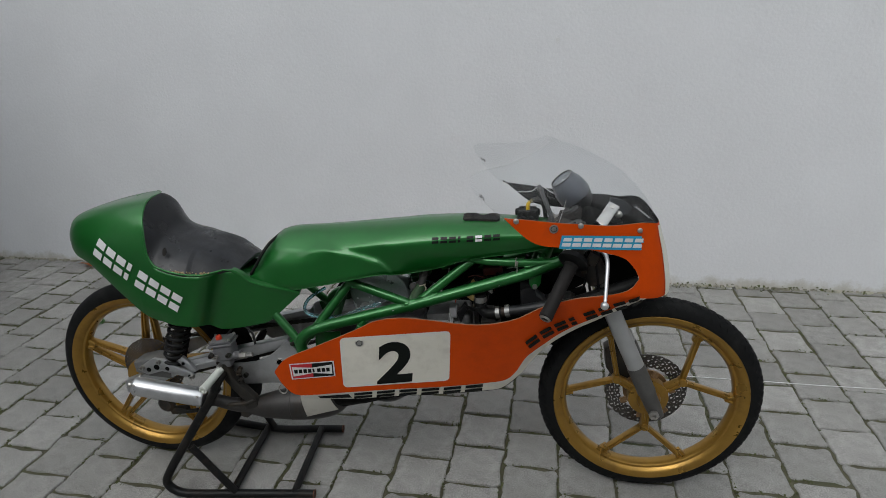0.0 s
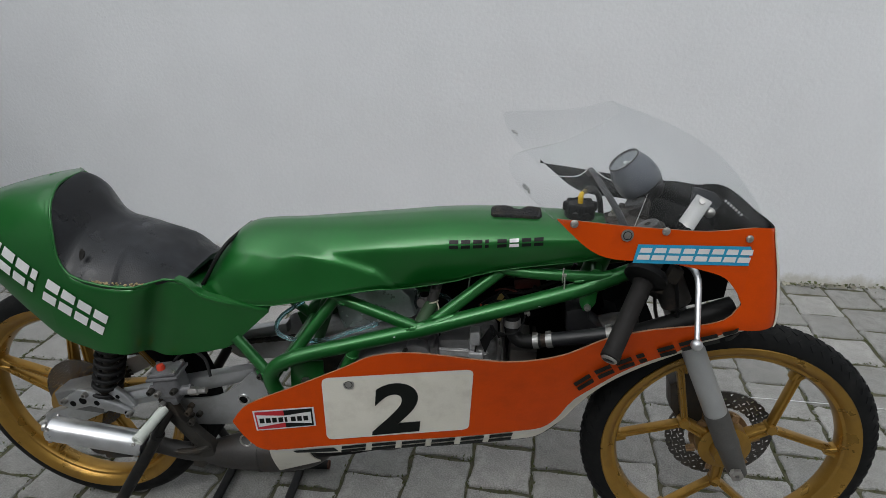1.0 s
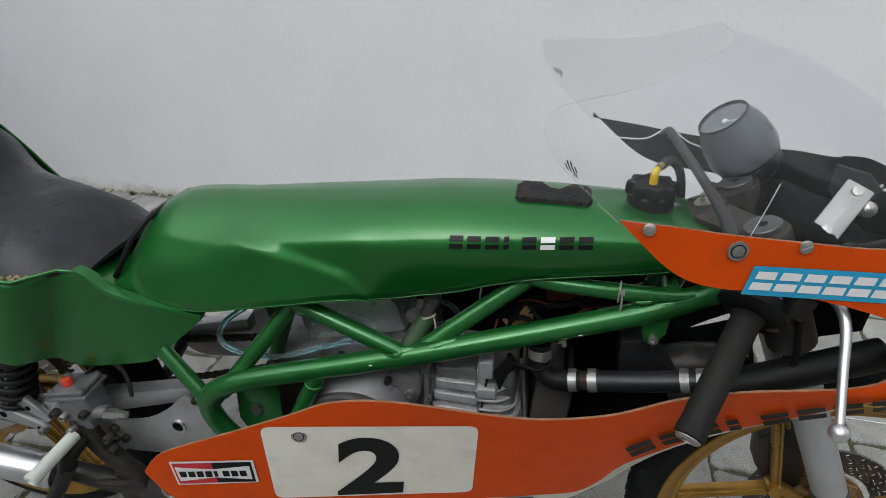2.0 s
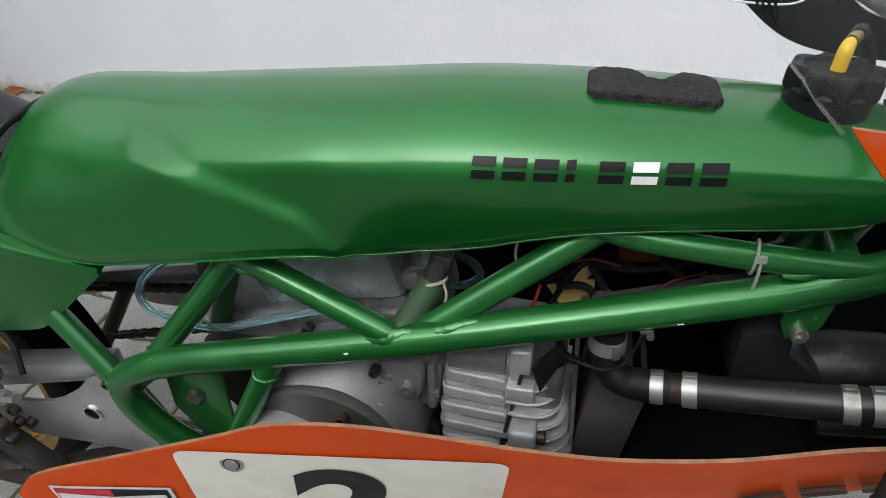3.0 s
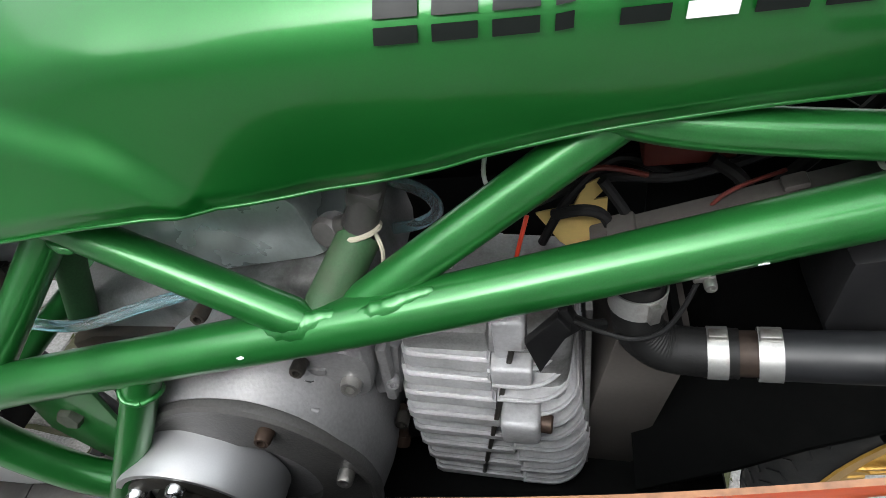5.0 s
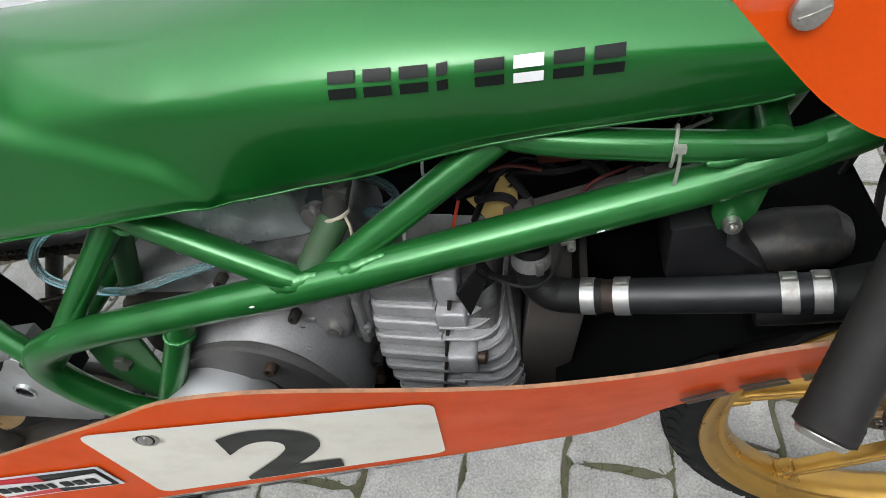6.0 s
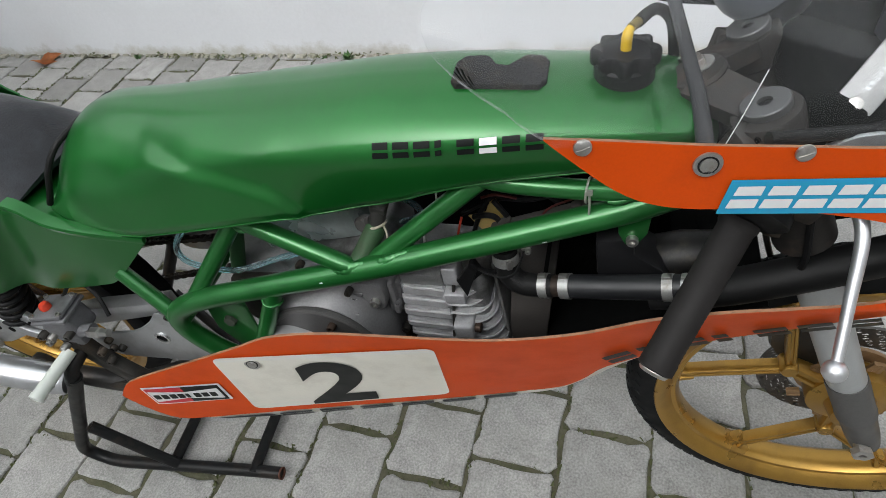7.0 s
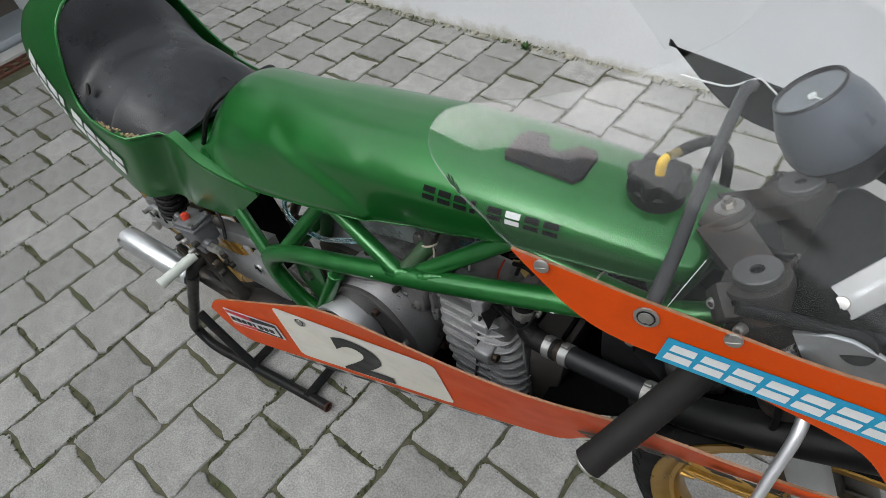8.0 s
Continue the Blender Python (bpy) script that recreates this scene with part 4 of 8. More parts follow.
def nose_point(u, z0):
    """Round the nose: u = 0 at the near side, 1 at the far side."""
    a = (u - 0.5) * math.pi
    z = z0
    x0 = 1.30
    xn = lerp(NOSE_X, z)
    w = -fair_y(x0, z)
    s, c = math.sin(a), math.cos(a)
    return (x0 + (xn - x0) * abs(c) ** 0.42, w * math.copysign(abs(s) ** 0.85, s), z)


def nose(u, v):
    mid = 1 - abs(2 * u - 1)
    zt = 0.790 - 0.014 * u - 0.010 * mid ** 1.6
    zb = 0.614 + 0.016 * mid
    return nose_point(u, zt + (zb - zt) * v)


def build_fairing(bike):
    bm = bmesh.new()
    for s in (1, -1):
        def arm(u, v):
            x = 1.008 + (1.30 - 1.008) * u
            z = lerp(ARM_TOP, x) * (1 - v) + lerp(ARM_BOT, x) * v
            if s < 0:
                z -= (0.0075 + 0.0085 * ease((x - 1.24) / 0.06)) * (1 - v)
            return (x - (0.015 * (1 - u) ** 5 if s < 0 else 0), s * fair_y(x, z), z)

        def belly(u, v):
            x = 0.481 + (1.30 - 0.481) * u
            z = lerp(BELLY_TOP, x) * (1 - v) + lerp(BELLY_BOT, x) * v
            return (x, s * fair_y(x, z), z)

        sheet(bm, arm, 36, 6, 0.0028, 1, 0, 2 if s > 0 else 1)
        sheet(bm, belly, 80, 10, 0.0028, 1, 0, 2)
    sheet(bm, nose, 64, 12, 0.0028, 1, 0, 1)
    fairing = part("fairing", bm, [ORANGE, BLACKIN, WORN_EDGE], bike, "orange half fairing with a black inside", 40)
    # white nose stripe
    bm = bmesh.new()

    def stripe(u, v):
        q = nose(0.125 + 0.75 * u + (0.5 - u) * 0.05 * v, 0.03 + 0.97 * v)
        return (q[0] + 0.0018, q[1] * 1.012, q[2])

    sheet(bm, stripe, 40, 12, 0.001)
    part("nose_stripe", bm, WHITE, fairing, "white painted nose stripe", 40)
    # black line on the white stripe
    bm = bmesh.new()

    def line(u, v):
        q = nose(0.545 + 0.05 * u, 0.10 + 0.72 * v)
        return (q[0] + 0.0034, q[1] * 1.02, q[2])

    sheet(bm, line, 4, 12, 0.0008)
    part("stripe_line", bm, LETTER_BLACK, fairing, "black line on the nose stripe", 40)
    # white lower edge
    for s in (1, -1):
        bm = bmesh.new()

        def edge(u, v):
            x = 0.535 + (1.335 - 0.535) * u
            zt = lerp(BELLY_BOT, x) + 0.0005
            zb = lerp(EDGE_BOT, x)
            z = zt * (1 - v) + zb * v
            y = fair_y(min(x, 1.3), z)
            if x > 1.3:
                y *= 1 - 0.12 * ((x - 1.3) / 0.035) ** 2
            return (x, s * (y + 0.006 * v), z)

        sheet(bm, edge, 60, 4, 0.0026, 1, 0)
        part("lower_edge", bm, [WHITE, BLACKIN], fairing, "white painted lower edge", 40)
    # rear lip below the edge
    for s in (1,):
        bm = bmesh.new()

        def lip(u, v):
            x = 0.526 + 0.066 * u - 0.010 * v * (1 - u)
            return (x, s * (-0.211 + 0.020 * u + 0.046 * v ** 1.3), 0.367 - 0.020 * u * (1 - v) - (0.096 - 0.012 * u) * v)
        sheet(bm, lip, 8, 8, 0.0026)
        part("belly_lip", bm, WHITE, fairing, "white curled rear lip of the belly pan", 40)
    # underside of the belly, its shade put in as black
    bm = bmesh.new()

    def pan(u, v):
        x = 0.60 + 0.44 * u
        w = -fair_y(x, lerp(EDGE_BOT, x)) - 0.008
        a = (v - 0.5) * 2
        deep = 0.064 * max(0.0, 1 - u / 0.55) + 0.006 * (1 - u)
        return (x, a * w, lerp(EDGE_BOT, x) - deep * 1.35 * (1 - abs(a) ** 2.6) ** 0.8)

    sheet(bm, pan, 24, 32, 0.0026)
    part("belly_pan", bm, BLACKIN, fairing, "underside of the belly pan, coloured black for its shade", 40)
    # number field
    q = [(0.638, 0.528), (0.8885, 0.535), (0.878, 0.381), (0.631, 0.387)]
    bm = bmesh.new()
    loop = []
    for k in range(4):
        a, b, c = Vector(q[k - 1]), Vector(q[k]), Vector(q[(k + 1) % 4])
        r = 0.013
        p0, p1 = b + (a - b).normalized() * r, b + (c - b).normalized() * r
        for i in range(6):
            t = i / 5
            loop.append(p0 * (1 - t) ** 2 + b * 2 * t * (1 - t) + p1 * t * t)
    cx, cz = 0.755, 0.45
    fields = []
    for k in range(9):
        f = 1 - k / 8.0
        fields.append([(cx + (p.x - cx) * f, cz + (p.y - cz) * f) for p in loop])
    vs = [[bm.verts.new((x, fair_y(x, z) - 0.0012, z)) for x, z in ring] for ring in fields[:-1]]
    for a, b in zip(vs, vs[1:]):
        for i in range(len(a)):
            bm.faces.new((a[i], a[(i + 1) % len(a)], b[(i + 1) % len(a)], b[i]))
    bm.faces.new(vs[-1])
    part("number_field", bm, WHITE, fairing, "white number field with a black racing number", 40)
    # racing number
    curve = bpy.data.curves.new("number", "FONT")
    curve.body = "2"
    curve.size = 1.0
    curve.offset = 0.034
    curve.resolution_u = 24
    tmp = new("number", curve)
    mesh = bpy.data.meshes.new_from_object(tmp.evaluated_get(bpy.context.evaluated_depsgraph_get()))
    bpy.data.objects.remove(tmp)
    xs = [v.co.x for v in mesh.vertices]
    zs = [v.co.y for v in mesh.vertices]
    bm = bmesh.new()
    bm.from_mesh(mesh)
    bpy.data.meshes.remove(mesh)
    bmesh.ops.triangulate(bm, faces=bm.faces[:])
    bmesh.ops.subdivide_edges(bm, edges=bm.edges[:], cuts=2)
    for v in bm.verts:
        u = (v.co.x - min(xs)) / (max(xs) - min(xs))
        h = (v.co.y - min(zs)) / (max(zs) - min(zs))
        x = 0.709 + 0.082 * u + 0.015 * h
        z = 0.389 + 0.122 * h
        v.co = (x, fair_y(x, z) - 0.0022, z)
    part("racing_number", bm, LETTER_BLACK, fairing, "black racing number two", 0)
    # small sticker near the rear tip, its words as plain bars
    bm = bmesh.new()
    decal(bm, [(0.5170, 0.4645), (0.6180, 0.4665), (0.6170, 0.4230), (0.5180, 0.4215)], fair_y, 8, 3)
    part("sticker", bm, LETTER_WHITE, fairing, "small white, red and black sticker", 0)
    bm = bmesh.new()
    decal(bm, [(0.5200, 0.4620), (0.5680, 0.4630), (0.5680, 0.4255), (0.5210, 0.4245)], fair_y, 6, 3, 0.002)
    part("sticker_field", bm, FILM_RED, fairing, "red half of the sticker", 0)
    bm = bmesh.new()
    decal(bm, [(0.5680, 0.4630), (0.6150, 0.4640), (0.6140, 0.4255), (0.5680, 0.4255)], fair_y, 6, 3, 0.002)
    part("sticker_field", bm, LETTER_BLACK, fairing, "black half of the sticker", 0)
    bm = bmesh.new()
    decal(bm, [(0.5230, 0.4565), (0.5680, 0.4520), (0.5680, 0.4370), (0.5240, 0.4305)], fair_y, 6, 3, 0.003)
    decal(bm, [(0.5680, 0.4520), (0.6125, 0.4575), (0.6115, 0.4315), (0.5680, 0.4370)], fair_y, 6, 3, 0.003)
    part("sticker_field", bm, LETTER_WHITE, fairing, "white bow-tie field of the sticker", 0)
    for k in range(8):
        bm = bmesh.new()
        x = 0.5275 + 0.0103 * k
        w = 0.0075 if k != 4 else 0.004
        decal(bm, [(x, 0.4495), (x + w, 0.4496), (x + w, 0.4395), (x, 0.4394)], fair_y, 2, 2, 0.004)
        part("letter_bar", bm, LETTER_BLACK, fairing)
    # blue sticker on the upper arm
    bm = bmesh.new()
    decal(bm, [(1.1295, 0.7665), (1.296, 0.7605), (1.311, 0.7285), (1.1245, 0.7365)], lambda x, z: fair_y(min(x, 1.3), z) + max(0, x - 1.3) * 0.7, 12, 3)
    part("sticker", bm, FILM_BLUE, fairing, "light blue sticker with white bars", 0)
    xs = [1.1325 + 0.0214 * k for k in range(8)]
    for k, x in enumerate(xs):
        bm = bmesh.new()
        s = -0.003
        z1, z0 = 0.7615 - 0.036 * (x - 1.13), 0.7425 - 0.048 * (x - 1.13)
        letter(bm, [(x + 0.002, z1), (x + 0.0185, z1 - 0.0006), (x + 0.0185 + s, z0 - 0.0006), (x + s, z0)], fair_y, 3, 2, 0.0022)
        part("letter_bar", bm, LETTER_WHITE, fairing)
    # black bars along the lower front arm
    for k in range(8):
        bm = bmesh.new()
        f0, f1 = k / 8, k / 8 + 0.095
        if k == 3:
            f1 = f0 + 0.045
        pts = []
        for f, top in ((f0, 1), (f1, 1), (f1, 0), (f0, 0)):
            x = 1.064 + (1.318 - 1.064) * f
            z = lerp([(1.06, 0.477), (1.10, 0.514), (1.15, 0.544), (1.20, 0.567), (1.25, 0.588), (1.32, 0.613)], x)
            pts.append((x - (0.006 if top else -0.006), z + (0.011 if top else -0.011)))
        letter(bm, pts, lambda x, z: fair_y(min(x, 1.3), z) + max(0, x - 1.3) * 0.9, 3, 2, 0.0042)
        part("letter_bar", bm, LETTER_BLACK, fairing)
    # dark bars along the belly edge
    def edge_y(a, b):
        return fair_y(a, b) + 0.006 * max(0, min(1, (lerp(BELLY_BOT, a) - b) / (lerp(BELLY_BOT, a) - lerp(EDGE_BOT, a))))

    bm = bmesh.new()
    decal(bm, [(0.570, 0.3665), (0.640, 0.3655), (0.646, 0.3525), (0.574, 0.3585)], edge_y, 6, 2, 0.0016)
    part("letter_bar", bm, LETTER_BLACK, fairing)
    for k in range(6):
        bm = bmesh.new()
        x = 0.650 + 0.0525 * k
        zc = 0.5 * (lerp(BELLY_BOT, x + 0.02) + lerp(EDGE_BOT, x + 0.02))
        h = 0.0098 + 0.0006 * k
        letter(bm, [(x + 0.004, zc + h), (x + 0.046, zc + h), (x + 0.042, zc - h), (x, zc - h)], edge_y, 4, 2, 0.0016)
        part("letter_bar", bm, LETTER_BLACK, fairing)
    # fasteners
    for x, z, r in ((1.033, 0.800, 0.0062), (1.168, 0.7865, 0.0062), (1.292, 0.773, 0.0058)):
        bm = bmesh.new()
        m = axis((x, fair_y(x, z) - 0.001, z), (0.15, -1, 0.1))
        lathe(bm, [(0.0001, 0), (r, 0), (r * 0.95, 0.0014), (r * 0.6, 0.0028), (0.0001, 0.0033)], m, 20)
        box(bm, (r * 1.5, r * 0.14, 0.0012), m @ pose(0, 0, 0.0031, 0, 0, 20))
        part("screw", bm, STEEL, fairing, "domed slotted screw", 40)
    for x, z in ((1.112, 0.781), (0.681, 0.5125)):
        bm = bmesh.new()
        m = axis((x, fair_y(x, z) - 0.001, z), (0.15, -1, 0.08))
        lathe(bm, [(0.0001, 0), (0.0095, 0), (0.0092, 0.0012), (0.0066, 0.0012), (0.0062, 0.0003), (0.0058, 0.0003), (0.0054, 0.0022), (0.0001, 0.0026)], m, 24)
        box(bm, (0.0085, 0.0013, 0.0012), m @ pose(0, 0, 0.0024, 0, 0, 70))
        qf = part("quick_fastener", bm, STEEL, fairing, "slotted quick fastener with a washer", 40)
        bm = bmesh.new()
        lathe(bm, [(0.0054, 0.0006), (0.0067, 0.0006), (0.0067, 0.0016), (0.0054, 0.0016)], m, 24, closed=True)
        part("gap_ring", bm, BLACKPLASTIC, qf, "dark gap round the slotted head")
    bm = bmesh.new()
    ring = [Vector((0.486 + 0.010 * math.cos(a), -0.214, 0.384 + 0.012 * math.sin(a))) for a in (2 * math.pi * k / 16 for k in range(17))]
    tube(bm, ring, 0.0016, 8, 1)
    part("wire_loop", bm, STEEL, fairing, "small wire loop below the rear tip", 40)
    # white bars on the far inside of the nose
    for k in range(7):
        bm = bmesh.new()
        f = k / 6
        box(bm, (0.0032, 0.0008, 0.0042), pose(1.318 + 0.030 * f, 0.060 - 0.004 * f, 0.767 - 0.024 * f, 0, 38, 0))
        part("letter_bar", bm, LETTER_WHITE, fairing)
    # white wire inside the far arm
    bm = bmesh.new()
    tube(bm, [(1.015, 0.154, 0.779), (1.045, 0.153, 0.778), (1.066, 0.152, 0.780), (1.082, 0.151, 0.791), (1.092, 0.150, 0.796), (1.105, 0.149, 0.788), (1.13, 0.146, 0.775), (1.2, 0.135, 0.765)], 0.0010, 6, 4)
    part("wire", bm, LETTER_WHITE, fairing, "thin white wire", 40)
    return fairing


# rear edge of the screen from the near foot over the crest to the far foot
SCREEN_EDGE = [(1.008, -0.165, 0.803), (0.958, -0.171, 0.848), (0.937, -0.166, 0.877), (0.945, -0.146, 0.897), (1.012, -0.114, 0.9085), (1.048, -0.095, 0.921), (1.083, -0.066, 0.935), (1.099, -0.03, 0.941), (1.104, 0.0, 0.943),
               (1.106, 0.03, 0.942), (1.098, 0.07, 0.935), (1.060, 0.104, 0.9205), (1.018, 0.122, 0.914), (0.930, 0.150, 0.905), (0.918, 0.165, 0.889), (0.938, 0.166, 0.850), (0.992, 0.162, 0.799)]
EDGE_LINE = spl(SCREEN_EDGE, 8)


def screen_point(u, v):
    """u from the rear edge to the nose, v from the near side over the crest to the far side."""
    f = v * (len(EDGE_LINE) - 1)
    i = min(int(f), len(EDGE_LINE) - 2)
    rear = EDGE_LINE[i].lerp(EDGE_LINE[i + 1], f - i)
    # front: the fairing's top edge round the nose
    s = -1 if v < 0.5 else 1
    k = 2 * v if v < 0.5 else 2 - 2 * v
    if k < 0.45:
        x = 1.02 + (1.295 - 1.02) * k / 0.45
        foot = Vector((x, s * -(fair_y(x, 0.78) + 0.004), lerp(ARM_TOP, x) - 0.004 - (0.008 if s > 0 else 0.0)))
    else:
        f = (k - 0.45) / 0.55 * 0.5
        q = nose(f if s < 0 else 1 - f, 0)
        foot = Vector((q[0] - 0.006, q[1], q[2] - 0.004))
    crest = Vector((lerp([(0, 1.104), (0.3, 1.19), (0.6, 1.273), (0.85, 1.330), (1, 1.341)], u), 0, lerp([(0, 0.943), (0.3, 0.914), (0.6, 0.866), (0.85, 0.804), (1, 0.771)], u)))
    # a bulging line between rear edge and foot
    w = max(0.0, 1 - k) ** 0.5
    mid = rear.lerp(foot, 0.5) + Vector((0.0, s * 0.016 * w, 0.026 * k))
    p = rear * (1 - u) ** 2 + mid * 2 * u * (1 - u) + foot * u * u
    c = max(0.0, (k - 0.55) / 0.45)
    c = c * c * (3 - 2 * c)
    crest.y = p.y
    full = Vector((p.x + (crest.x - p.x) * c, p.y, p.z + (crest.z - p.z) * c))
    return full


def build_screen(bike):
    bm = bmesh.new()
    n, m = 30, 96
    g = [[screen_point(i / n, j / m) for j in range(m + 1)] for i in range(n + 1)]
    out, inn = [], []
    for i in range(n + 1):
        ro, ri = [], []
        for j in range(m + 1):
            du = g[min(i + 1, n)][j] - g[max(i - 1, 0)][j]
            dv = g[i][min(j + 1, m)] - g[i][max(j - 1, 0)]
            nn = du.cross(dv)
            nn = nn.normalized() if nn.length > 1e-9 else Vector((0, 0, 1))
            if nn.dot(Vector((0.2, g[i][j].y * 4, 0.5))) < 0:
                nn = -nn
            ro.append(bm.verts.new(g[i][j]))
            ri.append(bm.verts.new(g[i][j] - nn * 0.0018))
        out.append(ro)
        inn.append(ri)
    for i in range(n):
        for j in range(m):
            bm.faces.new((out[i][j], out[i + 1][j], out[i + 1][j + 1], out[i][j + 1]))
            bm.faces.new((inn[i][j], inn[i][j + 1], inn[i + 1][j + 1], inn[i + 1][j]))
    for j in range(m):
        bm.faces.new((out[0][j], out[0][j + 1], inn[0][j + 1], inn[0][j])).material_index = 1
    ob = part("windscreen", bm, [SCREEN, SCREEN_RIM], bike, "clear scratched acrylic bubble screen", 60)
    ob.visible_shadow = False
    # small worn stickers near the rear corners
    for v0, v1, s in ((0.062, 0.094, -1), (0.905, 0.928, 1)):
        bm = bmesh.new()
        nu, nv = 7, 7
        vs = []
        for i in range(nu + 1):
            vs.append([])
            for j in range(nv + 1):
                a = i / nu
                b = j / nv
                q = screen_point(0.030 + 0.055 * a + 0.02 * b, v0 + (v1 - v0) * b)
                vs[-1].append(bm.verts.new(q + Vector((0, s * 0.0012, 0.0006))))
        rnd = random.Random(6)
        for i in range(nu):
            for j in range(nv):
                if abs(i - 3) + abs(j - 3) > 4 or i % 2 or rnd.random() < (0.1 if s < 0 else 0.4):
                    continue
                bm.faces.new((vs[i][j], vs[i + 1][j], vs[i + 1][j + 1], vs[i][j + 1]))
        bmesh.ops.delete(bm, geom=[x for x in bm.verts if not x.link_faces], context="VERTS")
        bmesh.ops.solidify(bm, geom=bm.faces[:], thickness=0.0003)
        part("screen_sticker", bm, LETTER_BLACK, ob, "small worn black and white sticker", 0)
    # thin crack in the screen
    bm = bmesh.new()
    tube(bm, [(1.121, -0.148, 0.785), (1.128, -0.148, 0.812), (1.136, -0.144, 0.840)], 0.00035, 6, 3)
    part("crack", bm, LETTER_WHITE, ob, "thin pale crack above the fairing edge")


# -- tail and seat --
TAIL_W = [(-0.118, 0.046), (-0.105, 0.072), (-0.075, 0.098), (-0.03, 0.120), (0.03, 0.138), (0.10, 0.150), (0.18, 0.154), (0.235, 0.154), (0.258, 0.151), (0.272, 0.141), (0.286, 0.118), (0.298, 0.110), (0.33, 0.110), (0.36, 0.109), (0.43, 0.106), (0.505, 0.093)]
TAIL_BOT = [(-0.118, 0.690), (-0.09, 0.672), (-0.03, 0.658), (0.01, 0.630), (0.071, 0.577), (0.122, 0.533), (0.181, 0.514), (0.25, 0.504), (0.283, 0.484), (0.32, 0.484), (0.41, 0.503), (0.43, 0.513), (0.505, 0.579)]
TAIL_TOP = [(-0.118, 0.735), (-0.10, 0.756), (-0.05, 0.775), (0.03, 0.795), (0.08, 0.804), (0.12, 0.809), (0.30, 0.809)]
SIDE_TOP = [(0.120, 0.809), (0.1225, 0.8075), (0.128, 0.797), (0.134, 0.768), (0.141, 0.737), (0.150, 0.696), (0.163, 0.673), (0.18, 0.663), (0.232, 0.650), (0.29, 0.646), (0.323, 0.6455), (0.345, 0.644), (0.362, 0.637), (0.374, 0.626), (0.388, 0.615), (0.44, 0.600), (0.505, 0.583)]
SIDE_FAR = [(0.055, 0.806), (0.060, 0.785), (0.066, 0.75), (0.078, 0.705), (0.10, 0.662), (0.13, 0.632), (0.2, 0.606), (0.29, 0.596), (0.345, 0.596), (0.362, 0.597), (0.374, 0.598), (0.388, 0.600), (0.44, 0.600), (0.505, 0.583)]
TAIL_SECTION = [(0.0, 0.0), (0.22, 0.003), (0.40, 0.015), (0.50, 0.035), (0.58, 0.065), (0.66, 0.105), (0.74, 0.165), (0.82, 0.26), (0.88, 0.34), (0.93, 0.42), (0.965, 0.50), (1.0, 0.63), (1.0, 0.90), (0.975, 1.0)]


def tail_y(x, z):
    """y of the near side of the tail at x and z."""
    shift = (z - 0.56) * 0.36 * max(0.0, min(1.0, (x - 0.2) / 0.05, (0.42 - x) / 0.05))
    w, t, b = lerp(TAIL_W, x - shift), lerp(TAIL_TOP, x), lerp(TAIL_BOT, x)
    f = max(0.0, min(1.0, (t - z) / (t - b)))
    for (y0, f0), (y1, f1) in zip(TAIL_SECTION, TAIL_SECTION[1:]):
        if f <= f1:
            k = y0 + (y1 - y0) * (f - f0) / (f1 - f0)
            break
    k = k + (1 - k) * max(0.0, min(1.0, (x - 0.16) / 0.04))
    return -w * k


